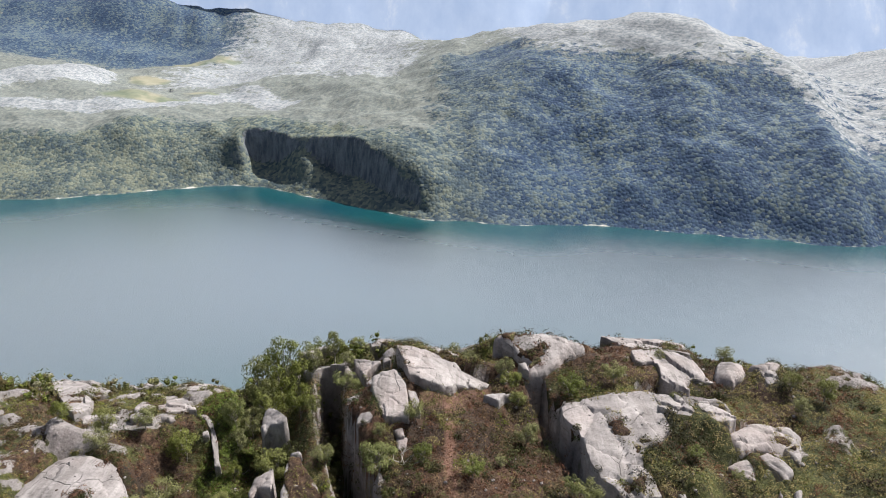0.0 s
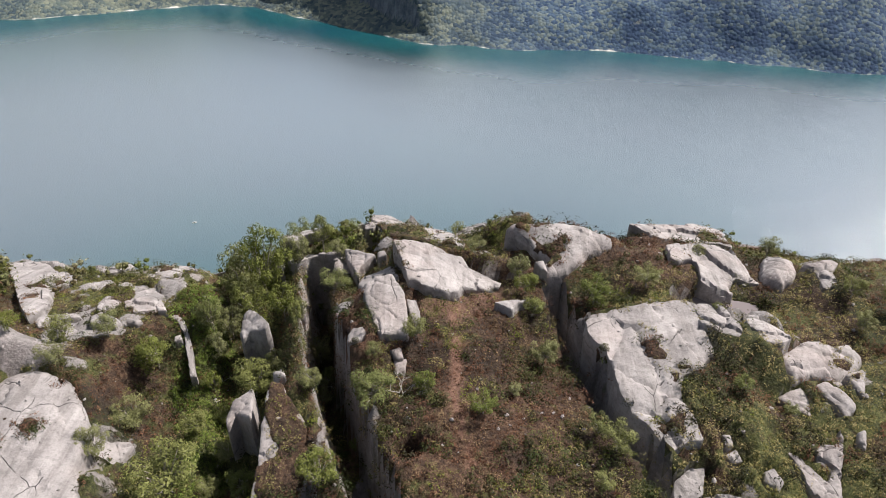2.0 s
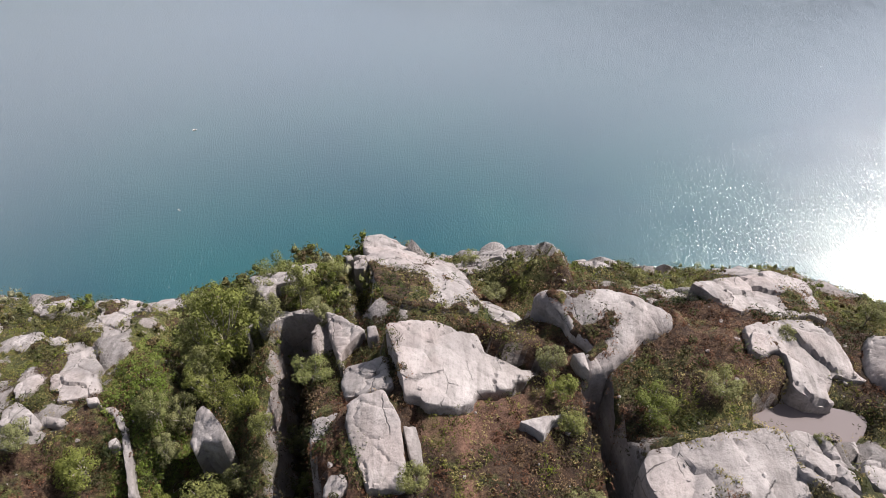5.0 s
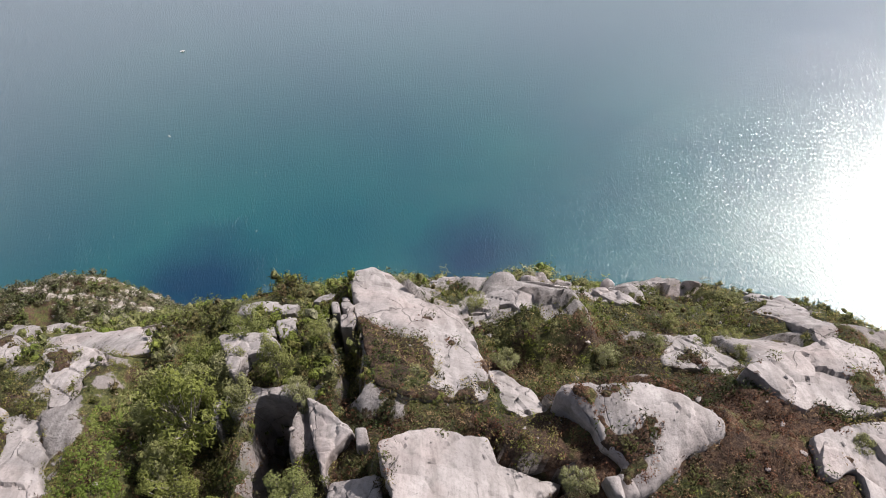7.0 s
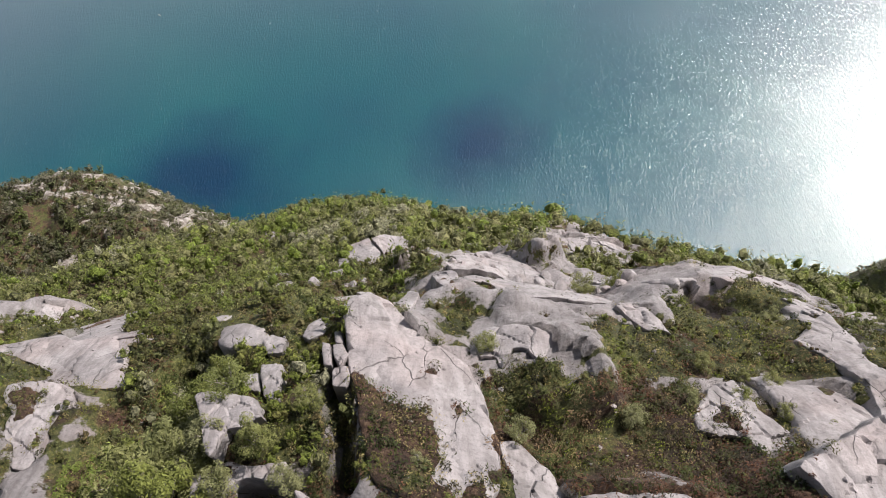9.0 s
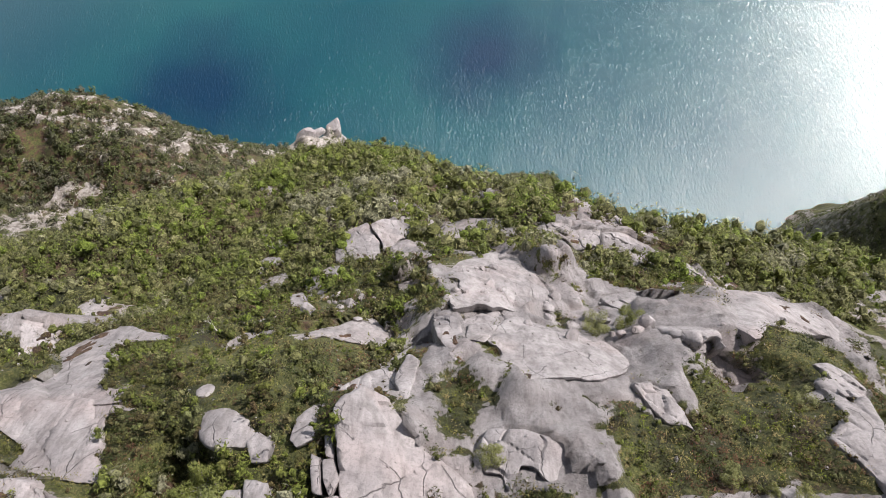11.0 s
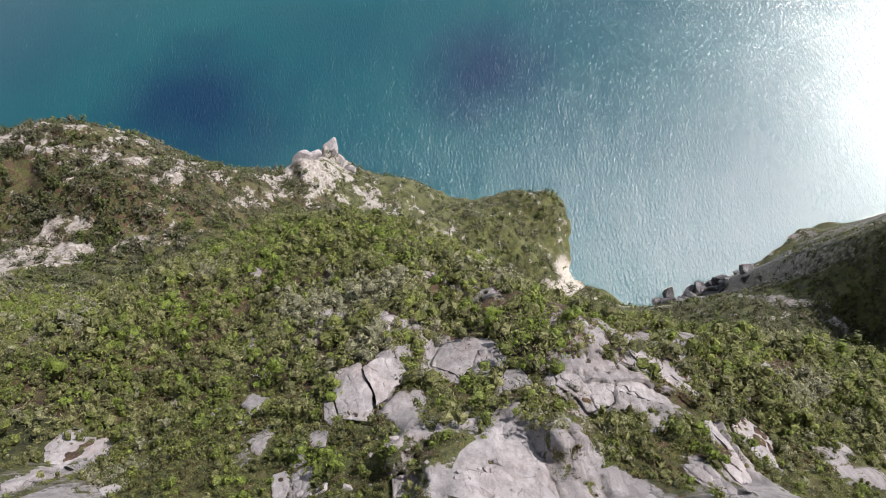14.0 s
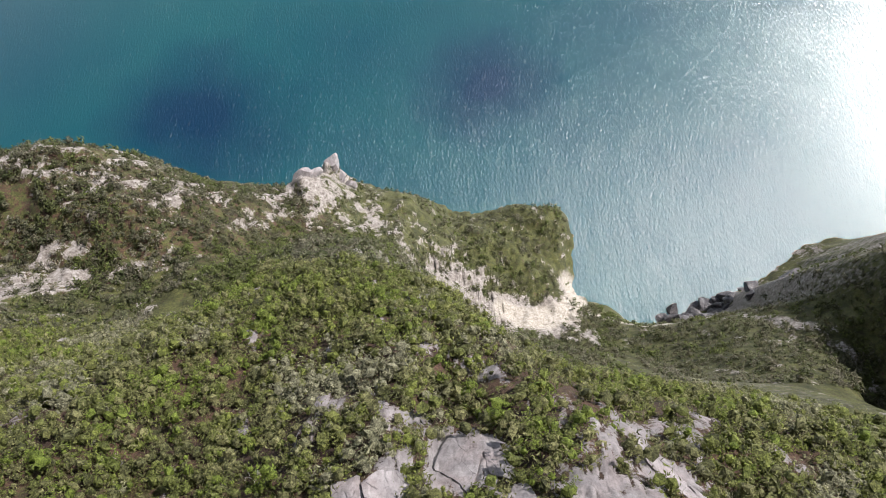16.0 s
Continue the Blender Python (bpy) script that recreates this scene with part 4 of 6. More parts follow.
def beside_rocks(x, y, z):
    """The ground rises or falls to meet the rims of the rocks."""
    full, total, most = z * 0.0, z * 0.0, z * 0.0
    for one in ROCKS:
        if one[0] not in LAPS:
            continue
        reach, sink = LAPS[one[0]]
        lo, hi = one[4].min(0) - reach, one[4].max(0) + reach
        k = np.nonzero((x > lo[0]) & (x < hi[0]) & (y > lo[1]) & (y < hi[1]))
        if len(k[0]):
            d = np.where(inside_of(x[k], y[k], one[4]), 0.0, rim_distance(x[k], y[k], one[4]))
            w = step(reach, 0.25, d)
            full[k] += w * (plane_of(one, x[k], y[k]) - sink - 0.12 * d)
            total[k] += w
            most[k] = np.maximum(most[k], w)
    aim = np.where(total > 1e-6, full / np.maximum(total, 1e-6), z)
    return z + most * np.clip(aim - z, -2.5, 3.5)


# height of the ground: cross sections of the mountain, one for each x, by their heights at the y of KNOTS
KNOTS = np.array([20, 45, 54, 62, 68, 75, 82, 90, 110, 130, 150, 180, 210, 240, 270, 300, 330, 360, 390, 430.0])
SECTIONS = {
    -330: [560, 552, 546.8, 540, 532.1, 520, 506.9, 490, 440, 400, 365, 320, 295, 278, 240, 190, 120, 60, 10, -40],
    -200: [562, 556, 551.4, 545, 537, 525, 513.9, 500, 455, 420, 385, 318, 290, 296, 292, 238, 150, 78, 12, -40],
    -150: [563, 557, 552.8, 547, 539.5, 528, 516.1, 502, 468, 418, 368, 305, 282, 280, 258, 186, 115, 70, 10, -40],
    -100: [563, 560, 558, 555, 548.7, 537, 523, 506, 472, 428, 370, 318, 288, 240, 205, 180, 150, 95, 18, -40],
    -60: [564, 562, 560.3, 557.5, 551, 539, 524.7, 508.5, 487.5, 463.6, 425, 370, 312, 248, 186, 142, 108, 68, -5, -40],
    -48: [565.2, 563.3, 561.5, 558.6, 552.5, 536.9, 534.7, 507.3, 484.5, 463.9, 437, 380.7, 311.4, 243.6, 181, 141, 106.4, 63.8, -8.2, -40],
    -38: [566, 564, 562.6, 557.9, 554.8, 540.5, 531.4, 509.6, 485.9, 465.3, 444, 385, 310, 235, 175, 140, 105, 60, -10, -40],
    -29: [566, 564.9, 561.4, 558.3, 553.1, 545, 532.9, 520.1, 490.4, 469.2, 448.1, 372.5, 283.7, 207.1, 154.6, 132.1, 99.2, 53.7, -11.3, -40],
    -20: [566, 559.2, 563.4, 556.8, 555.1, 548.3, 535.9, 520.8, 499.4, 471.4, 450, 352, 250, 175, 132, 120, 90, 45, -12, -40],
    -10: [566.4, 564.9, 564.4, 563.3, 558.6, 549.4, 535.4, 526.4, 503.6, 474.8, 442.5, 335, 236.5, 160, 121.3, 108.4, 76.5, 29.7, -12, -40],
    0: [567, 566.7, 566.4, 562.2, 559.5, 551.3, 542.9, 529.7, 496.3, 473, 428, 318, 225, 148, 114, 98, 65, 18, -12, -40],
    9: [567.6, 565.2, 566.7, 560.4, 559, 551.6, 536.9, 529.5, 503, 470.4, 409.3, 299.9, 208.7, 134.6, 109.2, 90.7, 61.1, 15.8, -12, -40],
    18: [568, 566.9, 567.5, 561, 556.6, 552.1, 538.5, 526.2, 506.3, 452, 362, 252, 165, 112, 105, 85, 58, 15, -12, -40],
    27: [567.7, 566.2, 565.1, 561.4, 558, 550.2, 541.6, 525.2, 498.2, 440, 345, 238, 152, 104, 99.9, 81.5, 53.7, 16.7, -12, -40],
    36: [567, 566.4, 565.8, 559.5, 552.5, 539.8, 535.3, 516.2, 495.1, 434, 338, 232, 146, 98, 95, 78, 50, 20, -12, -40],
    45: [565.7, 563.3, 560, 554.8, 546.9, 535, 523.4, 511.6, 491, 430, 332, 230, 142, 90, 78, 72.1, 47.9, 25.1, -12, -40],
    60: [563, 557, 552.4, 546, 537.3, 525, 514.9, 502.6, 487, 420, 322, 215, 134, 80, 66, 60, 45, 32, -12, -40],
    90: [560, 552, 546, 538, 528.3, 515, 504, 491.7, 463.9, 392, 300, 195, 115, 68, 50, 36, 36, 30, -15, -40],
    130: [545, 530, 521.5, 512, 503.3, 492, 481.1, 468, 430, 380, 310, 195, 112, 62, 24, -12, -14, -16, -20, -40],
    190: [520, 500, 490.2, 480, 471.2, 460, 448.7, 435, 395, 340, 282, 232, 160, 92, -12, -16, -16, -18, -20, -40],
    245: [480, 455, 443.1, 430, 417.1, 400, 383.6, 365, 320, 262, 222, 203, 203, 150, 20, -14, -16, -18, -20, -40],
    262: [485, 462, 451.4, 440, 429.2, 415, 401.1, 385, 345, 300, 262, 245, 235, 208, 125, -14, -16, -18, -20, -40],
    290: [490, 470, 459.3, 450, 445.3, 440, 433.3, 425, 405, 385, 355, 345, 330, 285, 178, 12, -16, -18, -20, -40],
    # out of view; raised to keep sun off the right-hand wall
    370: [560, 555, 552.6, 550, 547.7, 545, 542.7, 540, 530, 520, 510, 500, 480, 450, 390, 235, 50, -16, -20, -40],
}


def pchip(xs, ys, x):
    """A smooth curve without overshoot through the rows of ys, given at xs, read at x."""
    h = np.diff(xs)
    step = np.diff(ys, axis=0) / h.reshape(-1, *[1] * (ys.ndim - 1))
    grad = np.zeros_like(ys)
    up, down = step[1:], step[:-1]
    grad[1:-1] = np.where(up * down > 0, 2 * up * down / np.where(np.abs(up + down) < 1e-9, 1, up + down), 0)
    grad[0], grad[-1] = step[0], step[-1]
    k = np.clip(np.searchsorted(xs, x) - 1, 0, len(xs) - 2)
    t = (np.clip(x, xs[0], xs[-1]) - xs[k]) / h[k]
    shape = (-1, *[1] * (ys.ndim - 1))
    t, w = t.reshape(shape), h[k].reshape(shape)
    return ((1 + 2 * t) * (1 - t) ** 2 * ys[k] + t * (1 - t) ** 2 * w * grad[k]
            + t * t * (3 - 2 * t) * ys[k + 1] + t * t * (t - 1) * w * grad[k + 1])


FINE_X = np.arange(-330.0, 371.0, 2.0)
FINE_Y = np.arange(20.0, 431.0, 2.0)
TABLE = pchip(np.array(list(SECTIONS), float), np.array(list(SECTIONS.values()), float), FINE_X)
TABLE = pchip(KNOTS, TABLE.T.copy(), FINE_Y).T


def smooth_ground(x, y):
    """The ground without gullies and roughness; x and y may be arrays."""
    x, y = np.asarray(x, float), np.asarray(y, float)
    u = np.clip((x + 330) / 2, 0, len(FINE_X) - 1.001)
    v = np.clip((y - 20) / 2, 0, len(FINE_Y) - 1.001)
    i, j = u.astype(int), v.astype(int)
    u, v = u - i, v - j
    return ((1 - u) * (1 - v) * TABLE[i, j] + u * (1 - v) * TABLE[i + 1, j]
            + (1 - u) * v * TABLE[i, j + 1] + u * v * TABLE[i + 1, j + 1])


# ---- noise and mesh helpers ----
LATTICE = np.random.RandomState(7).rand(256, 256)


def value_noise(x, y):
    x, y = np.asarray(x, float), np.asarray(y, float)
    i, j = np.floor(x).astype(int), np.floor(y).astype(int)
    u, v = x - i, y - j
    u, v = u * u * (3 - 2 * u), v * v * (3 - 2 * v)
    i, j, i1, j1 = i % 256, j % 256, (i + 1) % 256, (j + 1) % 256
    return (LATTICE[i, j] * (1 - u) * (1 - v) + LATTICE[i1, j] * u * (1 - v)
            + LATTICE[i, j1] * (1 - u) * v + LATTICE[i1, j1] * u * v) - 0.5


def fbm(x, y, size, octaves=4, rough=0.5):
    out, amp = 0.0, 1.0
    for k in range(octaves):
        out = out + amp * value_noise(x / size + 17.3 * k, y / size + 5.1 * k)
        size, amp = size / 2.03, amp * rough
    return out


def cells(x, y, size, stretch=1.6, turn=0.45):
    """Angular cells like jointed rock: distance to the cell's edge in metres, and two numbers for each cell, with the place within it."""
    c, s = math.cos(turn), math.sin(turn)
    u, v = (x * c + y * s) / size, (y * c - x * s) / (size * stretch)
    u = u + 0.12 * fbm(x, y, size * 0.8, 2)
    i0, j0 = np.floor(u).astype(int), np.floor(v).astype(int)
    near = np.full(np.shape(u), 9.0)
    second = near.copy()
    a, b, du, dv = near * 0, near * 0, near * 0, near * 0
    for di in (-1, 0, 1):
        for dj in (-1, 0, 1):
            i, j = i0 + di, j0 + dj
            px = i + 0.1 + 0.8 * LATTICE[i % 256, j % 256]
            py = j + 0.1 + 0.8 * LATTICE[(i + 91) % 256, (j + 37) % 256]
            d = np.maximum(np.abs(u - px), np.abs(v - py)) * 0.5 + 0.5 * np.hypot(u - px, v - py)
            closer = d < near
            second = np.where(closer, near, np.minimum(second, d))
            a = np.where(closer, LATTICE[(i + 13) % 256, (j + 71) % 256], a)
            b = np.where(closer, LATTICE[(i + 55) % 256, (j + 29) % 256], b)
            du, dv = np.where(closer, u - px, du), np.where(closer, v - py, dv)
            near = np.where(closer, d, near)
    return (second - near) * size, a - 0.5, b - 0.5, du, dv


def step(lo, hi, v):
    t = np.clip((v - lo) / (hi - lo), 0, 1)
    return t * t * (3 - 2 * t)


def along(x, y, *path):
    """The distance of each place from a line through the points of path."""
    best = np.full(np.shape(x), 1e9)
    for (ax, ay), (bx, by) in zip(path, path[1:]):
        t = np.clip(((x - ax) * (bx - ax) + (y - ay) * (by - ay)) / ((bx - ax) ** 2 + (by - ay) ** 2), 0, 1)
        best = np.minimum(best, np.hypot(x - ax - t * (bx - ax), y - ay - t * (by - ay)))
    return best


def rim_distance(x, y, p):
    return along(x, y, *[tuple(c) for c in np.concatenate([p, p[:1]])])


# distance from the nearest broad rock, over the cliff top and the brow
NEAR_X, NEAR_Y = np.meshgrid(np.arange(-50, 50, 0.4), np.arange(27, 114, 0.4), indexing="ij")
NEAR = np.full(NEAR_X.shape, 9.0)
for one in ROCKS:
    if one[0] in ("slab", "dome", "crest", "walled"):
        k = np.nonzero((np.abs(NEAR_X - one[4][:, 0].mean()) < 12) & (np.abs(NEAR_Y - one[4][:, 1].mean()) < 12))
        NEAR[k] = np.minimum(NEAR[k], np.where(inside_of(NEAR_X[k], NEAR_Y[k], one[4]), 0.0, rim_distance(NEAR_X[k], NEAR_Y[k], one[4])))


def rock_near(x, y):
    i = np.clip(((x + 50) / 0.4).astype(int), 0, NEAR.shape[0] - 1)
    j = np.clip(((y - 27) / 0.4).astype(int), 0, NEAR.shape[1] - 1)
    return NEAR[i, j]


BLEACHED_SHORE = ((46, 250), (64, 246), (84, 250), (102, 262), (112, 278), (112, 296))
BLEACHED_EDGE = ((112, 262), (130, 262), (150, 256), (172, 246), (190, 252))


def stone_share(x, y):
    """How far bare rock shows: above 0.5 it does."""
    x, y = np.asarray(x, float), np.asarray(y, float)
    s = 0.34 - 0.05 * step(70, 62, y) + 1.0 * np.where(y < 66, fbm(x, y, 4.2, 4, 0.55), fbm(x, y, 7.0, 4, 0.55))
    s = s - 0.02 * step(9, 13, x) * step(66, 60, y) + 0.10 * step(-20, -26, x) * step(96, 70, y)
    s = s - 0.5 * step(8, 5, along(x, y, (2.5, 51), (3.0, 20))) - 0.6 * step(7, 4, along(x, y, (-17, 66), (-15, 50), (-13, 20)))
    s = s + 0.06 * step(63, 68, y) * step(97, 86, y) * step(-10, -4, x) * step(46, 36, x)
    s = s - 0.30 * step(90, 106, y - 12 * step(-16, -8, x) * step(46, 38, x)) + 0.16 * step(76, 84, y) * step(112, 104, y) * step(-14, -6, x) * step(44, 36, x)
    far = step(150, 190, y)
    s = s + far * 0.12 * step(150, 230, x) + far * 0.16 * step(-60, -110, x) * step(225, 245, y)
    s = s + 0.34 * step(34, 8, along(x, y, (-226, 269), (-190, 271), (-150, 262), (-104, 291))) + 0.2 * step(26, 8, along(x, y, (-215, 205), (-180, 212)))
    s = s + 0.50 * step(40, 12, along(x, y, (-97, 361), (-95, 325), (-60, 305), (-20, 285), (5, 270)))
    s = s + 0.55 * step(13, 5, along(x, y, (5, 270), (70, 245), (105, 285), (104, 300))) + 0.6 * step(8, 3, along(x, y, (250, 150), (235, 190), (222, 230), (212, 250), (200, 268)))
    s = s + 0.5 * step(15, 6, along(x, y, (195, 262), (235, 276), (272, 287))) + 0.6 * step(16, 8, along(x, y, *BLEACHED_SHORE)) + 0.5 * step(46, 18, along(x, y, (262, 285), (300, 305), (400, 370)))
    s = s + 0.7 * step(24, 9, along(x, y, (0, 246), (30, 240), (66, 252), (80, 242), (105, 236))) + 0.35 * step(9, 3, along(x, y, (-160, 172), (-145, 178), (-114, 181), (-82, 191), (-60, 205)))
    s = s + 0.6 * step(20, 8, along(x, y, (-215, 178), (-197, 186), (-186, 204))) - 0.3 * step(232, 245, x) * step(130, 170, y) + 0.3 * step(4, 1, along(x, y, (-22, 116), (-6, 113), (4, 121), (14, 132)))
    s = s + 0.6 * step(20, 8, np.hypot(x + 97, y - 361)) + 0.5 * step(16, 8, np.hypot(x + 103, y - 320))
    size = np.where(far > 0.5, 5.5, 2.7)
    gap, a, b, u, v = cells(x, y, size)
    s = s + 0.36 * a - 0.30 * step(0.10, 0.02, gap / size)
    for px, py, r in ((18.0, 92.5, 5.0), (21.0, 88.0, 5.0), (-15.0, 80.0, 6.0), (-16.0, 92.0, 6.0), (9.0, 82.0, 3.0)):
        s = s - 0.45 * step(r, 0.5 * r, np.hypot(x - px, y - py))
    s = s + (0.10 + 0.24 * step(58, 68, y) * step(-10, -2, x)) * step(1.8, 0.2, rock_near(x, y))
    return s - (0.20 - 0.17 * step(-8, -2, x) * step(62, 68, y)) * step(112, 100, y) - 0.7 * step(14, -8, y)


def ground(x, y):
    """The ground with its gullies, fissures and roughness."""
    x, y = np.asarray(x, float), np.asarray(y, float)
    z = smooth_ground(x, y)
    low = step(545, 430, z)
    z = z + 0.75 * step(104, 90, y) * step(-60, -45, x) + (0.5 + 0.5 * low) * step(0.44, 0.56, stone_share(x, y))
    z = beside_rocks(np.atleast_1d(x), np.atleast_1d(y), np.atleast_1d(z)).reshape(np.shape(z))
    # jointed rock: each block at its own height and lean, cracks between them
    bare = step(0.40, 0.55, stone_share(x, y))
    far = y > 170
    size = np.where(far, 5.5, 2.7)
    gap, a, b, u, v = cells(x, y, size)
    z = z + bare * np.where(far, 3.0, 1.0) * ((1 + step(64, 72, y)) * (0.6 * a + 0.7 * b * u + 0.5 * a * v) - 0.45 * step(0.12, 0.03, gap / size))
    z = z + 27 * np.exp(-(np.hypot(x + 97, y - 361) / 9) ** 2) + 13 * np.exp(-(np.hypot(x + 103, y - 320) / 10) ** 2)
    z = z + fbm(x, y, 9.0) * (0.9 + 2.2 * low) + fbm(x, y, 2.2, 3) * 0.45 + fbm(x, y, 45.0) * 11 * low + fbm(x, y, 12.0) * 6 * step(180, 260, y)
    # the open joint beside the walled slab, the deep fissure, the wooded gully
    d = along(x, y, (8.3, 52), (9.0, 47.6), (9.2, 44.6), (10.0, 40.9), (10.7, 38.3), (11.8, 34.7), (13.4, 28))
    z = z - 8.0 * step(0.85, 0.3, d + 0.25 * fbm(x, y, 1.5, 2))
    d = along(x, y, (-10.6, 58), (-9.9, 52), (-8.8, 46.8), (-7.6, 42.8), (-6.3, 39.2), (-5.5, 36.8), (-4.2, 33.9), (-2.5, 29))
    z = z - 7.5 * step(1.5, 0.6, d + 0.35 * fbm(x, y, 1.5, 2))
    d = along(x, y, (-17, 66), (-16.2, 57), (-15, 50), (-13.8, 44), (-13.0, 38), (-12.5, 30))
    z = z - 3.2 * step(4.0, 1.6, d + 0.6 * fbm(x, y, 3, 2))
    d = along(x, y, (-7.6, 68), (-7.2, 64.3), (-6.4, 61.5), (-5.9, 58.6))
    z = z - 3.0 * step(1.0, 0.3, d)
    # the basin of the small pool
    d = np.hypot((x - 19.9) / 3.1, (y - 48.9) / 1.5)
    z = z + (565.3 - z) * step(1.45, 0.95, d + 0.5 * fbm(x, y, 1.6, 3)) * (z < 575)
    z = under_rocks(np.atleast_1d(x), np.atleast_1d(y), np.atleast_1d(z)).reshape(np.shape(z))
    return np.where(z < -30, -30, z)


def mesh_of(name, verts, faces, smooth=True):
    """A mesh from an array of places and one of quads or triangles."""
    verts, faces = np.asarray(verts, np.float32), np.asarray(faces, np.int32)
    me = bpy.data.meshes.new(name)
    k = faces.shape[1]
    me.vertices.add(len(verts))
    me.vertices.foreach_set("co", verts.ravel())
    me.loops.add(faces.size)
    me.loops.foreach_set("vertex_index", faces.ravel())
    me.polygons.add(len(faces))
    me.polygons.foreach_set("loop_start", np.arange(0, faces.size, k, dtype=np.int32))
    me.polygons.foreach_set("loop_total", np.full(len(faces), k, np.int32))
    me.polygons.foreach_set("use_smooth", np.full(len(faces), smooth))
    me.update(calc_edges=True)
    return me


def sheet(name, xs, ys, height):
    """A ground sheet over the lines xs and ys."""
    gx, gy = np.meshgrid(xs, ys, indexing="ij")
    gz = height(gx, gy)
    a, b = gx.shape
    n = np.arange(a * b).reshape(a, b)
    faces = np.stack([n[:-1, :-1], n[1:, :-1], n[1:, 1:], n[:-1, 1:]], -1).reshape(-1, 4)
    return mesh_of(name, np.stack([gx, gy, gz], -1).reshape(-1, 3), faces), gx.ravel(), gy.ravel(), gz.ravel()


def layer(me, name, values):
    me.attributes.new(name, "FLOAT", "POINT").data.foreach_set("value", np.asarray(values, np.float32).ravel())


def lines(*stretches):
    """Grid lines: stretches of (from, to, step)."""
    return np.unique(np.concatenate([np.arange(a, b + s / 2, s) for a, b, s in stretches]).round(3))


# ---- land and water ----
me, gx, gy, gz = sheet("ground", lines((-1800, -360, 60), (-360, -140, 3), (-140, -48, 1.6), (-48, 44, 0.38), (44, 130, 1.6), (130, 380, 3), (380, 1800, 60)),
                       lines((-600, -60, 60), (-60, 0, 6), (0, 28, 0.9), (28, 100, 0.38), (100, 110, 0.8), (110, 170, 1.6), (170, 430, 2.6)), ground)
layer(me, "heath", step(9, 5, along(gx, gy, (3.0, 50), (3.5, 34))) * 0.3 + step(8, 4, along(gx, gy, (13, 60), (26, 48))) * 0.35
      - step(5, 2, along(gx, gy, (-16.2, 57), (-15, 50), (-13, 38))) - 0.3 * step(14, 18, gx) * step(54, 48, gy) - step(58, 70, gy) * 0.35 + 0.7 * step(92, 104, gy) * step(144, 130, gy) * step(70, 50, gx) + 0.35 * step(60, 25, along(gx, gy, (-260, 260), (-185, 240), (-110, 262))))
layer(me, "stone", stone_share(gx, gy))
layer(me, "bleached", np.maximum(step(15, 8, along(gx, gy, *BLEACHED_SHORE) + 6 * fbm(gx, gy, 9.0, 3)), step(6, 2, along(gx, gy, *BLEACHED_EDGE) + 4 * fbm(gx, gy, 7.0, 3))))
layer(me, "worn", np.maximum(step(0.42, 0.12, along(gx, gy, (0.9, 49.7), (0.8, 45.8), (0.8, 41.9), (0.5, 39.7), (0.8, 37.6), (1.4, 35.4), (2.3, 30)) + 0.5 * fbm(gx, gy, 1.2, 3)),
      0.55 * step(2.0, 0.8, along(gx, gy, (-5.5, 48), (-5.2, 41)) + 1.2 * fbm(gx, gy, 1.6, 3)) + 0.45 * step(2.4, 1.2, along(gx, gy, (0.5, 48.5), (4.0, 49)) + 1.5 * fbm(gx, gy, 1.6, 3))))
me.materials.append(GROUND)
tagged(new("ground", me), "granite mountain top with heath, steep slopes and cliffs down to the fjord", "mountain", kind="structure")

SHORE_X = [-4000, -1275, -1020, -700, -530, -390, -210, -50, 190, 400, 600, 840, 920, 1040, 1150, 4000]
SHORE_Y = [1850, 1908, 1966, 2050, 2041, 1939, 1819, 1730, 1684, 1670, 1604, 1549, 1529, 1508, 1535, 1480]
me, gx, gy, gz = sheet("water", lines((-4600, -1600, 100), (-1600, 1600, 40), (1600, 4600, 100)), lines((-1000, 1200, 100), (1200, 2100, 20), (2100, 4800, 100)), lambda x, y: x * 0.0)
# calm in the lee of the far shore
layer(me, "calm", step(190, 20, np.interp(gx, SHORE_X, SHORE_Y) - gy + 90 * fbm(gx, gy, 300.0, 3)))
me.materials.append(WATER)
tagged(new("water", me), "rippled blue-green fjord water with sun glitter", "water", kind="structure")

# far side: distance from the shore line, and sections of the hills by that distance
OFF = np.array([-60, 0, 40, 120, 250, 400, 650, 1000, 1500, 2000, 2500, 2950.0])
HILLS = {
    -3000: [-20, 0, 25, 70, 150, 200, 240, 230, 260, 380, 600, 330],
    -1400: [-20, 0, 25, 70, 145, 185, 232, 200, 195, 250, 480, 330],
    -900: [-20, 0, 25, 80, 155, 185, 192, 190, 195, 290, 430, 330],
    -560: [-20, 0, 30, 145, 172, 182, 190, 208, 240, 315, 400, 300],
    -230: [-20, 0, 30, 150, 195, 218, 230, 238, 270, 300, 350, 250],
    100: [-20, 0, 25, 85, 165, 232, 300, 345, 335, 280, 270, 200],
    450: [-20, 0, 25, 80, 160, 240, 345, 452, 390, 250, 190, 150],
    830: [-20, 0, 25, 85, 175, 265, 390, 476, 380, 230, 170, 150],
    1080: [-20, 0, 30, 90, 180, 260, 355, 395, 310, 210, 170, 150],
    1300: [-20, 0, 30, 90, 165, 215, 255, 270, 210, 190, 170, 150],
    1500: [-20, 0, 40, 110, 190, 232, 265, 250, 200, 190, 170, 150],
    2100: [-20, 0, 50, 130, 230, 300, 390, 400, 300, 220, 170, 150],
    4000: [-20, 0, 50, 130, 230, 300, 390, 400, 300, 220, 170, 150],
}
HILL_X = np.array(list(HILLS), float)
HILL_Z = pchip(OFF, np.array(list(HILLS.values()), float).T.copy(), np.arange(-60.0, 2951.0, 10.0)).T


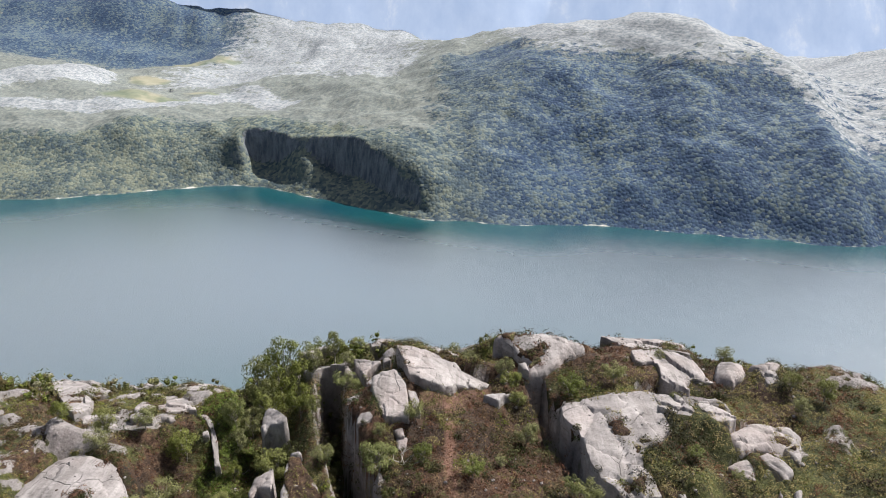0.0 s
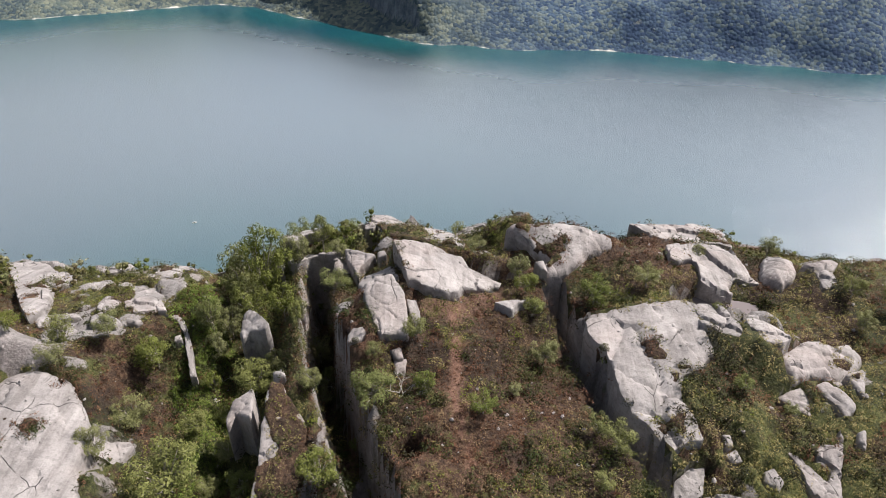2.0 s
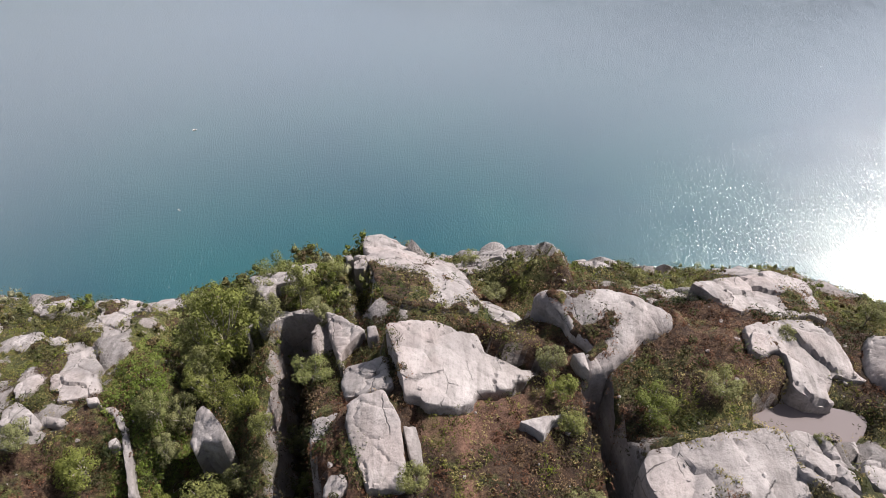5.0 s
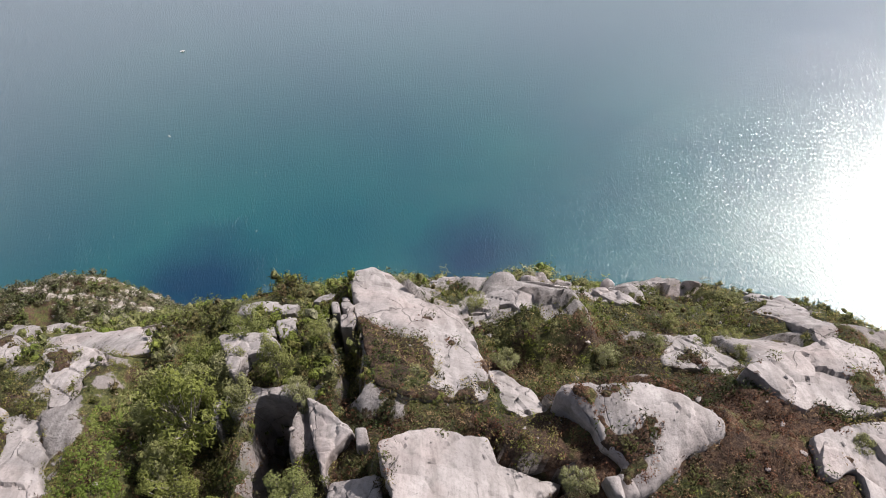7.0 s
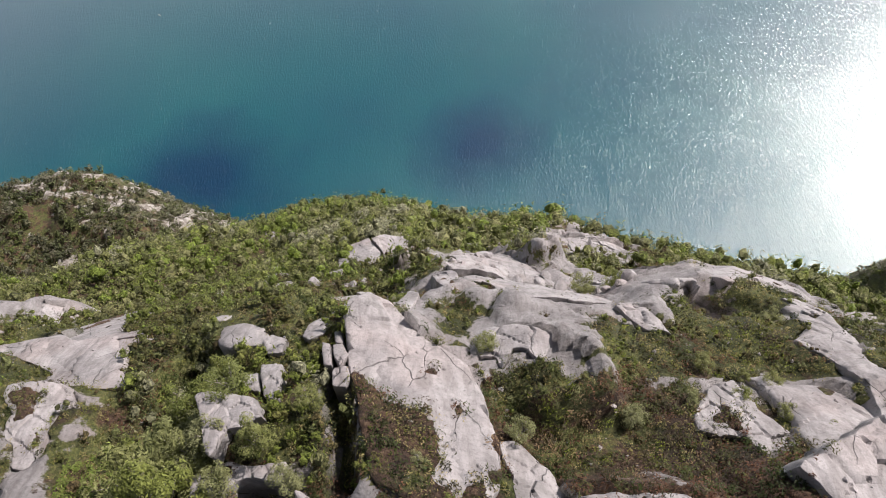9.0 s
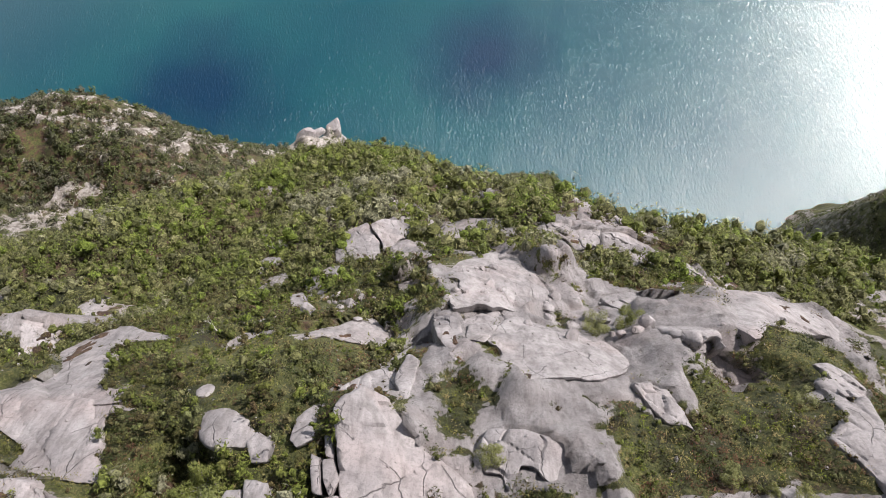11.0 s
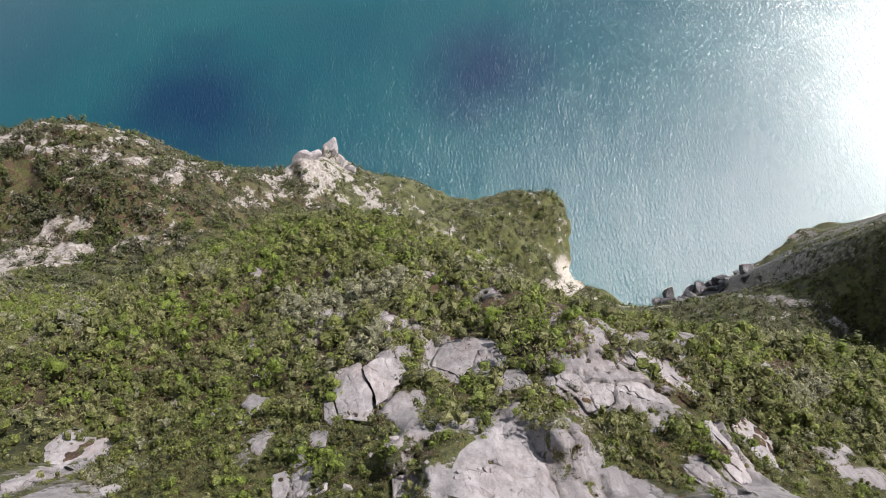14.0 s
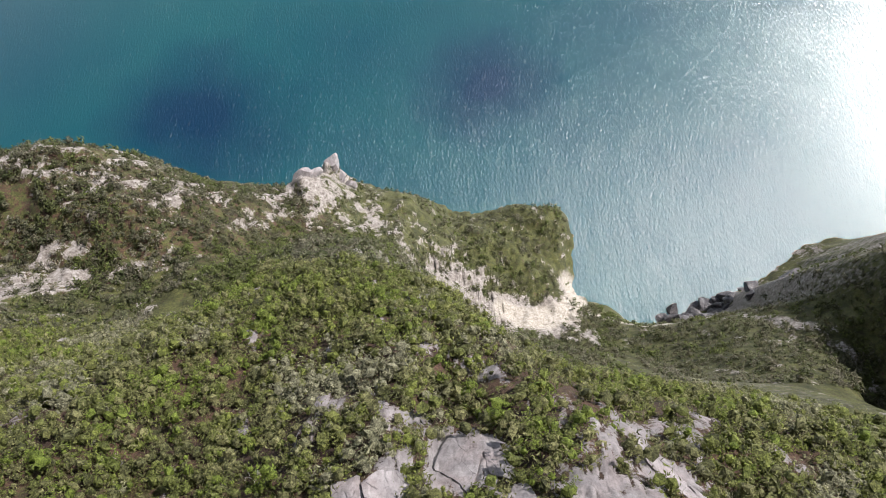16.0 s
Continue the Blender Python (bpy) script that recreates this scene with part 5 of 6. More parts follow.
def far_ground(x, y):
    off = y - np.interp(x, SHORE_X, SHORE_Y) + 30 * fbm(x, y, 160.0, 4)
    k = np.clip(np.searchsorted(HILL_X, x) - 1, 0, len(HILL_X) - 2)
    t = np.clip((x - HILL_X[k]) / (HILL_X[k + 1] - HILL_X[k]), 0, 1)
    t = t * t * (3 - 2 * t)
    v = np.clip((off + 60) / 10, 0, HILL_Z.shape[1] - 1.001)
    j = v.astype(int)
    v = v - j
    z = ((1 - t) * ((1 - v) * HILL_Z[k, j] + v * HILL_Z[k, j + 1]) + t * ((1 - v) * HILL_Z[k + 1, j] + v * HILL_Z[k + 1, j + 1]))
    up = step(10, 160, z)
    z = z + up * (56 * fbm(x, y, 320.0, 5) + 5 * fbm(x, y, 40.0, 3))
    z = z + step(1900, 2500, off) * 120 * fbm(x, y, 600.0, 4)
    z = z + 46 * step(260, 90, np.hypot(x + 1560, (y - 2900) * 0.7)) + 34 * step(200, 60, np.hypot(x + 1760, (y - 2600) * 0.7)) + 26 * step(150, 50, np.hypot(x + 560, (y - 3700) * 0.6))
    # two walled hollows cut back into the shore, with a wooded spur between them
    run = y - np.interp(x, SHORE_X, SHORE_Y)
    low = 6 + 0.30 * np.maximum(run, 0) + 7 * fbm(x, y, 60.0, 3)
    edge = (x + 238) * 0.76 + (y - 1989) * 0.65
    inside = step(-640, -585, x + 20 * fbm(x, y, 50.0, 2)) * step(10, -10, edge + 16 * fbm(x, y, 60.0, 3)) * step(12, -12, run - 124 - 26 * step(-440, -330, x) - 22 * fbm(x, y, 70.0, 2))
    spur = np.exp(-((x + 385 + 0.35 * run + 14 * fbm(x, y, 60.0, 3)) / 72) ** 2)
    z = z + (np.minimum(low, z) - z) * inside * (1 - 0.62 * spur)
    return z


me, gx, gy, gz = sheet("far_hillside", lines((-4000, -1800, 80), (-1800, -700, 12), (-700, 50, 6), (50, 1500, 12), (1500, 4000, 80)),
                       lines((1420, 1700, 12), (1700, 2220, 6), (2220, 2500, 12), (2500, 3400, 18), (3400, 4780, 40)), far_ground)
off = gy - np.interp(gx, SHORE_X, SHORE_Y)
uneven_far = 0.5 * fbm(gx, gy, 260.0, 4)
summit = step(290, 420, gz + 130 * uneven_far) * step(150, 400, gx) * step(1350, 1150, gx)
shoulder = step(960, 1100, gx + 90 * uneven_far) * step(60, 200, gz)
knolls = step(240, 150, np.hypot(gx + 1560, (gy - 2900) * 0.8)) + step(190, 90, np.hypot(gx + 1760, (gy - 2600) * 0.8)) + step(150, 70, np.hypot(gx + 560, (gy - 3700) * 0.7))
slabs = step(110, 40, along(gx, gy, (-2000, 2330), (-1300, 2400), (-980, 2470), (-760, 2700), (-560, 2500)) + 80 * uneven_far)
back = step(0, -200, gx + 120 * uneven_far) * step(700, 950, off) + step(950, 1250, off)
behind = step(-850, -1200, gx + 200 * uneven_far) * step(3300, 3700, gy + 200 * uneven_far)
layer(me, "bare", -0.25 - 0.15 * behind + 1.05 * summit + 0.85 * shoulder * (1 - summit) + 0.8 * np.clip(knolls, 0, 1) + 0.62 * slabs * (1 - np.clip(knolls, 0, 1)) + 0.58 * np.clip(back, 0, 1) * (1 - summit) * step(-1500, -1000, gx + 100 * uneven_far)
      + 0.36 * step(60, -250, gx) * step(60, 160, off))
layer(me, "moor", np.clip(0.15 + 0.75 * step(100, -120, gx + 100 * uneven_far) * step(190, 330, off + 100 * uneven_far) + 0.7 * step(900, 1150, off) + 0.5 * summit, 0, 1) * (1 - 0.75 * behind))
# share of blue woods colour, painted for cloud shade right and haze behind
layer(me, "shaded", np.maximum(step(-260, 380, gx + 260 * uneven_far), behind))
layer(me, "meadow", np.clip(sum(step(1.0, 0.7, np.hypot((gx - a) / p, (gy - b) / q) + 0.9 * fbm(gx, gy, 150.0, 3)) for a, b, p, q in (
    (-1560, 3430, 150, 90), (-1330, 3560, 160, 60), (-1120, 3640, 120, 50), (-1500, 3080, 120, 50), (-1270, 3020, 90, 60), (-1080, 2560, 140, 45), (-900, 2690, 90, 35))), 0, 1) * 0.85)
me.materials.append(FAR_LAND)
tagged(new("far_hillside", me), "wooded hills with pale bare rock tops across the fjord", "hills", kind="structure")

# mountains behind the far hills
def distant(x, y):
    return -40 + step(3950, 4640, y) * (900 + 260 * fbm(x, y, 900.0, 5) + 160 * fbm(x + 900, y, 400.0, 4))


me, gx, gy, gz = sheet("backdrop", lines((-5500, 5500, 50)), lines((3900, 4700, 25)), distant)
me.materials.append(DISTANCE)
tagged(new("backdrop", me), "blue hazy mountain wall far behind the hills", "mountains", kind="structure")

# pool in a rock basin on the cliff top
ang = np.linspace(0, 2 * math.pi, 40, endpoint=False)
bm = bmesh.new()
bm.faces.new([bm.verts.new((19.9 + 3.4 * math.cos(a) * (1 + 0.12 * math.sin(3 * a)), 48.9 + 1.75 * math.sin(a) * (1 + 0.15 * math.cos(2 * a + 1)), 566.25)) for a in ang])
me = bpy.data.meshes.new("pool")
bm.to_mesh(me)
pool_mat, nodes, links, bsdf = material("peaty pool water")
bsdf.inputs["Base Color"].default_value = (0.20, 0.175, 0.175, 1)
bsdf.inputs["Roughness"].default_value = 0.04
me.materials.append(pool_mat)
tagged(new("pool", me), "small still rainwater pool among granite slabs", "pool", kind="structure")



def cover_mask(x, y):
    """Where heather has spread over the rocks: above 0."""
    return fbm(x + 31, y, 3.8, 4, 0.6) - 0.24


from mathutils.bvhtree import BVHTree
from mathutils.geometry import delaunay_2d_cdt

# ---- rocks ----
# for each kind: rounding of the rim, relief of the top, swelling of the middle, splay of the sides, heather cover, name and words
KINDS = {
    "slab": (0.15, 0.75, 0.08, 0.08, -0.10, "granite_slab", "smooth pale granite slab, cracked, heather round its edges"),
    "block": (0.16, 0.5, 0.02, 0.03, -0.35, "granite_block", "squared grey granite block with steep broken sides"),
    "bigblock": (0.20, 0.6, 0.30, 0.03, -0.30, "granite_block", "great squared granite block with a stained pit and cracked front"),
    "dome": (0.65, 0.42, 0.40, 0.08, -0.14, "granite_dome", "rounded ice-smoothed pale grey granite dome rising from heather"),
    "boulder": (0.14, 0.5, 0.05, 0.03, -0.30, "boulder", "small angular grey granite boulder among heather"),
    "walled": (0.14, 0.95, 0.05, 0.05, -0.10, "granite_slab", "long thick granite slab with a sheer side above an open joint"),
    "fin": (0.20, 0.5, 0.05, 0.03, 0.34, "granite_fin", "narrow granite fin between two fissures, heather on top"),
    "ledge": (0.15, 0.4, 0.00, 0.02, -0.40, "granite_ledge", "thin pale edge of a granite ledge above the wooded gully"),
    "crest": (0.35, 0.7, 0.35, 0.04, -0.20, "granite_crest", "great tilted granite slab at the brink, heather on its lower half"),
}


def even(p, gap, cut):
    """The outline p with its corners cut a little and points set about gap apart."""
    q = np.stack([p * (1 - cut) + np.roll(p, 1, 0) * cut, p * (1 - cut) + np.roll(p, -1, 0) * cut], 1).reshape(-1, 2)
    q = np.concatenate([q, q[:1]])
    run = np.concatenate([[0], np.cumsum(np.hypot(*np.diff(q, axis=0).T))])
    n = max(18, int(run[-1] / gap))
    t = np.linspace(0, run[-1], n, endpoint=False)
    return np.stack([np.interp(t, run, q[:, 0]), np.interp(t, run, q[:, 1])], 1)


def rock(one):
    """One granite body: its top over the outline, jointed into sheets, the rim rounded, the sides running into the ground."""
    kind, z, u, v, p = one
    rim, relief, swell, splay, lush, name, label = KINDS[kind]
    c = p.mean(0)
    area = 0.5 * abs(np.sum(p[:, 0] * np.roll(p[:, 1], -1) - np.roll(p[:, 0], -1) * p[:, 1]))
    if np.sum(p[:, 0] * np.roll(p[:, 1], -1) - np.roll(p[:, 0], -1) * p[:, 1]) < 0:
        p = p[::-1]
    wide = math.sqrt(area)
    rim = min(rim, 0.22 * wide)
    gap = float(np.clip(wide / 30, 0.13, 0.26))
    edge = even(p, gap, 0.12 if kind in ("slab", "dome", "crest", "walled") else 0.07)
    way = np.roll(edge, -1, 0) - np.roll(edge, 1, 0)
    way = np.stack([way[:, 1], -way[:, 0]], 1) / np.maximum(np.hypot(*way.T), 1e-6)[:, None]
    ragged = min(1.0, wide / 3)
    edge = edge + way * (ragged * (0.16 * fbm(edge[:, 0], edge[:, 1], 1.1, 3) + 0.10 * fbm(edge[:, 0], edge[:, 1], 0.35, 2)))[:, None]
    lo, hi = edge.min(0), edge.max(0)
    gx, gy = np.meshgrid(np.arange(lo[0], hi[0], gap), np.arange(lo[1], hi[1], gap * 0.87))
    gx = gx + 0.5 * gap * (np.arange(len(gx)) % 2)[:, None]
    inner = np.stack([gx.ravel(), gy.ravel()], 1)
    inner = inner[inside_of(inner[:, 0], inner[:, 1], edge)]
    inner = inner[rim_distance(inner[:, 0], inner[:, 1], edge) > 0.55 * gap]
    ring = edge - way * 0.22 * rim
    ring = ring[inside_of(ring[:, 0], ring[:, 1], edge)]
    ring = ring[rim_distance(ring[:, 0], ring[:, 1], edge) > 0.12 * rim]
    n = len(edge)
    flat, _, faces, _, _, _ = delaunay_2d_cdt([Vector(q) for q in np.concatenate([edge, ring, inner])], [(k, (k + 1) % n) for k in range(n)], [], 1, 1e-4)
    xy = np.array([q[:] for q in flat])
    x, y = xy.T
    d = rim_distance(x, y, edge)
    top = z + u * (x - c[0]) + v * (y - c[1]) + swell * (step(0, 0.35 * wide, d) - 0.5)
    turn = 0.35 + 0.6 * LATTICE[int(abs(c[0] * 7)) % 256, int(abs(c[1] * 7)) % 256]
    size = float(np.clip(0.36 * wide, 0.9, 2.8))
    joint, ca, cb, cu, cv = cells(x, y, size, 1.6, turn)
    lift = relief * min(1.0, wide / 3)
    top = top + lift * (0.46 * ca + 0.40 * cb * cu + 0.34 * ca * cv) - 0.16 * lift * step(1.2 * gap, 0.3 * gap, joint)
    top = top + lift * (0.22 * fbm(x, y, 3.6, 3) + 0.07 * fbm(x, y, 0.9, 3)) + 0.025 * fbm(x, y, 0.3, 2)
    if c[1] > 66:
        top = np.minimum(top, smooth_ground(x, y) + 2.0 + 0.5 * fbm(x, y, 2.0, 2))
    rim = rim * (0.6 + 0.9 * (fbm(x, y, 2.5, 2) + 0.5))
    near = np.clip(1 - d / rim, 0, 1)
    top = top - rim * (1 - np.sqrt(np.maximum(0, 1 - near * near))) * 0.8
    # sides
    loop = {}
    for a, b in [(f[k], f[(k + 1) % len(f)]) for f in faces for k in range(len(f))]:
        if (b, a) in loop:
            del loop[(b, a)]
        else:
            loop[(a, b)] = True
    nxt = dict(loop.keys())
    first = next(iter(nxt))
    chain, at = [first], nxt[first]
    while at != first and len(chain) <= len(nxt):
        chain.append(at)
        at = nxt.get(at, first)
    chain = np.array(chain)
    ex, ey, ez = x[chain], y[chain], top[chain]
    out = np.stack([ex, ey], 1)
    go = np.roll(out, -1, 0) - np.roll(out, 1, 0)
    go = np.stack([go[:, 1], -go[:, 0]], 1) / np.maximum(np.hypot(*go.T), 1e-6)[:, None]
    foot = np.minimum(np.minimum(ground(ex + 0.5 * go[:, 0], ey + 0.5 * go[:, 1]), ground(ex, ey)), ez - 0.25) - 0.5
    verts, quads, m = [np.stack([x, y, top], 1)], [], len(chain)
    tall = ez - foot
    rows = 5
    before, at = chain, len(x)
    for k in range(1, rows + 1):
        f = k / rows
        wob = splay * f * np.minimum(tall, 3.0) + 0.20 * ragged * np.minimum(1, tall / 1.5) * fbm(2.2 * ex + 2.2 * ey + 3.1 * c[0], (ez - f * tall) * 1.7, 1.0, 3) * math.sin(3.0 * f)
        verts.append(np.stack([ex + wob * go[:, 0], ey + wob * go[:, 1], ez - f * tall], 1))
        now = at + np.arange(m)
        quads.append(np.stack([before, now, np.roll(now, -1), np.roll(before, -1)], 1))
        before, at = now, at + m
    verts = np.concatenate(verts)
    tri = np.array([f[:3] for f in faces])
    quads = np.concatenate(quads)
    sides = np.concatenate([quads[:, [0, 1, 2]], quads[:, [0, 2, 3]]])
    base = float(z)
    me = mesh_of(name, verts - [c[0], c[1], base], np.concatenate([tri, sides]))
    me.set_sharp_from_angle(angle=radians(34))
    me.materials.append(GRANITE)
    if kind == "slab" and wide < 2.2:
        label = "small flat granite slab half sunk in heather"
    ob = tagged(new(name, me), label, "rock", "rocks on the cliff top" if c[1] < 66 else "outcrops on the slope")
    ob.location = (c[0], c[1], base)
    # heath that has crept over the top, one part for each rock that has it
    lower = step(1.2, -2.8, (y - c[1]) + 0.45 * (x - c[0])) * 0.75 - 0.1 if kind == "crest" else 0.0
    grow = cover_mask(x, y) + lush + lower + 0.14 * fbm(x, y, 0.9, 2) - 0.25 * step(0.5, 0.1, d) * (kind != "crest")
    cover = step(0.0, 0.06, grow)
    f = tri[cover[tri].max(1) > 0.1]
    if len(f) > 10:
        grown = np.stack([x - c[0], y - c[1], top - base + 0.24 * cover - 0.10], 1)
        me = mesh_of("heather_patch", grown, f)
        layer(me, "heath", np.full(len(me.vertices), 0.35))
        me.materials.append(GROUND)
        patch = tagged(new("heather_patch", me), "patch of heather and grass grown over the rock", kind="stuff")
        patch.parent = ob
        GROWN.append((x[f].mean(1), y[f].mean(1)))
    return ob


GROWN = []
for one in ROCKS:
    rock(one)


def in_rock(x, y, grow=0.0):
    """Which of the places lie on a rock."""
    hit = np.zeros(len(x), bool)
    for one in ROCKS:
        p = one[4]
        lo, hi = p.min(0), p.max(0)
        k = np.nonzero((x > lo[0]) & (x < hi[0]) & (y > lo[1]) & (y < hi[1]))[0]
        if len(k):
            c = p.mean(0)
            hit[k] |= inside_of(x[k], y[k], c + (p - c) * (1 - grow))
    return hit


def overgrown(x, y):
    """Which of the places lie in heath that has crept over a rock."""
    gx, gy = np.concatenate([g[0] for g in GROWN]), np.concatenate([g[1] for g in GROWN])
    keys = set(zip(np.floor(gx / 0.4).astype(int).tolist(), np.floor(gy / 0.4).astype(int).tolist()))
    return np.array([k in keys for k in zip(np.floor(x / 0.4).astype(int).tolist(), np.floor(y / 0.4).astype(int).tolist())], bool)


# ---- plants ----
def leaf_cards(rng, centres, size, out):
    """A leaf for each centre, of about the given size, facing roughly along out."""
    n = len(centres)
    out = out + 0.38 * rng.randn(n, 3) + np.array([0.0, 0.0, 0.35])
    out /= np.linalg.norm(out, axis=1)[:, None]
    a = rng.randn(n, 3)
    a -= (a * out).sum(1)[:, None] * out
    a /= np.linalg.norm(a, axis=1)[:, None]
    b = np.cross(out, a)
    size = size * (0.6 + 0.8 * rng.rand(n))[:, None]
    a, b = a * size, b * size * 0.7
    v = np.stack([centres - a, centres - b * 0.9, centres + a, centres + b], 1).reshape(-1, 3)
    return v, np.arange(4 * n).reshape(n, 4)


def crown_points(rng, count, lobes, size, loose=0.35):
    """Points in a crown 1 wide and 1 high standing on z = 0.2, as a cluster of lobes; their outward directions; the lobes."""
    th, r = rng.rand(lobes) * 6.28, (0.5 - size) * 0.9 * np.sqrt(rng.rand(lobes))
    mid = np.stack([r * np.cos(th), r * np.sin(th), 0.3 + (0.7 - size - 0.9 * r * r) * rng.rand(lobes) ** 0.7], 1)
    rad = size * (0.75 + 0.5 * rng.rand(lobes))
    k = rng.randint(0, lobes, count)
    d = rng.randn(count, 3)
    d[:, 2] = np.abs(d[:, 2]) * np.where(rng.rand(count) < 0.8, 1, -1)
    d /= np.linalg.norm(d, axis=1)[:, None]
    return mid[k] + d * (rad[k] * (0.75 + loose * rng.rand(count)))[:, None], d, mid


def limb(verts, faces, a, b, ra, rb, sides=5):
    """A tapered limb from a to b."""
    a, b = Vector(a), Vector(b)
    q = (b - a).to_track_quat("Z", "Y")
    at = len(verts)
    for p, r in ((a, ra), (b, rb)):
        for k in range(sides):
            verts.append(p + q @ Vector((r * math.cos(6.2832 * k / sides), r * math.sin(6.2832 * k / sides), 0)))
    for k in range(sides):
        faces.append((at + k, at + (k + 1) % sides, at + sides + (k + 1) % sides, at + sides + k))


def make_tree(seed, leaves, leaf_size):
    """A small birch, 1 wide and about 1 high: trunk with limbs, and a loose crown."""
    rng = np.random.RandomState(seed)
    pts, out, mid = crown_points(rng, leaves, 24, 0.115)
    root = new("birch_tree")
    tv, tf = [], []
    fork = (0.04 * rng.randn(), 0.04 * rng.randn(), 0.3)
    limb(tv, tf, (0, 0, -0.15), fork, 0.026, 0.018, 6)
    for m in mid:
        elbow = ((fork[0] + m[0]) / 2 + 0.04 * rng.randn(), (fork[1] + m[1]) / 2 + 0.04 * rng.randn(), (fork[2] + m[2]) / 2)
        limb(tv, tf, fork, elbow, 0.014, 0.009)
        limb(tv, tf, elbow, m, 0.009, 0.003)
    me = mesh_of("trunk", [tuple(v) for v in tv], tf)
    me.materials.append(BARK)
    new("trunk", me).parent = root
    v, f = leaf_cards(rng, pts, leaf_size, out)
    v = np.delete(v, np.arange(3, len(v), 4), axis=0)
    me = mesh_of("crown", v, np.arange(len(v)).reshape(-1, 3), False)
    me.materials.append(BIRCH)
    new("crown", me).parent = root
    return tagged(root, "low windswept mountain birch with loose grey-green foliage", "tree", "birches on the cliff top")


MASTERS = [make_tree(31 + k, 3200, 0.023) for k in range(6)]
PLANTS = np.random.RandomState(5)
PLACED = []


def shrub_at(x, y, wide):
    z = float(ground(x, y))
    k = len(PLACED)
    src = MASTERS[k % 6]
    wide = wide * (1.12 if -22 < x < -9 and y > 50 else 0.9 if x < -9 else 1.0)
    tall = wide * (1.35 if -22 < x < -9 and y > 46 else 1.0) * ((0.8 if wide < 3 or y > 55 else 0.6) + 0.3 * PLANTS.rand())
    m = pose(x, y, z - 0.1, 0, 0, 360 * PLANTS.rand())
    ob = src if k < 6 else copy_thing(src, m)
    ob.matrix_basis = m @ Matrix.Diagonal((wide, wide, tall, 1))
    PLACED.append((x, y, wide))


for place in [(-25.2, 48.9, 3.0), (-21.8, 48.0, 4.3), (-21.9, 42.9, 4.0), (-17.2, 37.0, 6.0), (-22.2, 38.6, 3.0), (-14.0, 46.1, 4.9), (-12.9, 37.2, 2.7), (-9.3, 46.4, 2.6), (-8.5, 41.3, 2.0), (-6.5, 37.8, 1.7), (-6.8, 33.6, 2.8), (-4.9, 33.1, 2.0), (-4.3, 39.4, 3.7), (-1.2, 40.0, 1.9), (-1.9, 44.3, 2.2), (2.3, 38.1, 2.2), (6.7, 43.8, 2.4), (4.4, 40.3, 1.3), (6.7, 48.6, 2.1), (5.8, 52.5, 2.3), (9.9, 35.9, 2.5), (9.1, 37.2, 1.6), (8.7, 33.4, 1.7), (-28.2, 48.3, 3.0), (-31.0, 47.3, 2.5), (19.2, 46.7, 1.3), (18.2, 39.5, 1.6), (21.0, 38.5, 1.2), (29.6, 48.9, 2.0), (31.8, 47.5, 2.5)]:
    shrub_at(*place)
for place in [(-6.1, 41.3, 1.5), (-14.0, 42.8, 2.5), (-17.5, 47.0, 1.8), (-27.6, 45.4, 2.4), (-17.5, 42.4, 2.6), (-15.2, 37.6, 2.8), (29.1, 45.7, 2.1), (-17.6, 49.9, 2.3), (-12.4, 51.4, 2.6), (-15.8, 54.1, 3.3), (-15.1, 57.4, 4.9), (-17.7, 59.1, 5.2), (-17.0, 61.2, 4.7), (-15.7, 62.7, 3.6), (-8.4, 52.5, 3.0), (-10.2, 51.9, 2.2), (-9.3, 48.8, 2.1), (-8.5, 63.2, 2.2), (-10.7, 60.6, 2.6), (-8.9, 58.6, 2.5), (11.1, 49.2, 3.0), (14.9, 49.8, 2.6), (6.1, 50.6, 2.4), (-4.6, 43.2, 1.5), (17.7, 66.0, 1.2), (-2.2, 59.5, 1.6), (3.2, 61.6, 2.1), (-17.2, 52.3, 2.4)]:
    shrub_at(*place)
for place in [(20.1, 54.2, 1.4), (27.8, 57.6, 2.5), (-16.6, 56.1, 3.1), (-15.7, 60.9, 4.2), (-15.6, 64.1, 3.4), (-13.2, 64.4, 2.9), (-1.0, 57.6, 1.0), (9.7, 62.8, 2.0), (15.4, 66.8, 1.9), (13.5, 64.0, 1.4), (22.8, 71.8, 2.3), (19.4, 65.6, 1.7), (16.7, 64.4, 1.5), (1.7, 67.6, 2.2), (-18.2, 63.4, 3.4), (-14.1, 58.8, 3.5), (14.6, 80.3, 3.2), (11.8, 79.8, 3.1), (18.7, 63.1, 1.5), (20.4, 61.9, 1.1), (-4.3, 59.5, 0.9), (-16.6, 55.6, 3.0), (-13.6, 61.2, 2.8), (-14.8, 66.0, 3.2)]:
    shrub_at(*place)
for place in [(-16.9, 64.5, 3.6), (-12.2, 58.6, 2.4), (-10.8, 49.0, 2.2), (-18.4, 51.6, 2.6), (-12.6, 47.6, 2.4), (-15.8, 44.6, 2.6), (-14.6, 40.4, 2.4), (-11.6, 45.0, 2.2)]:
    shrub_at(*place)


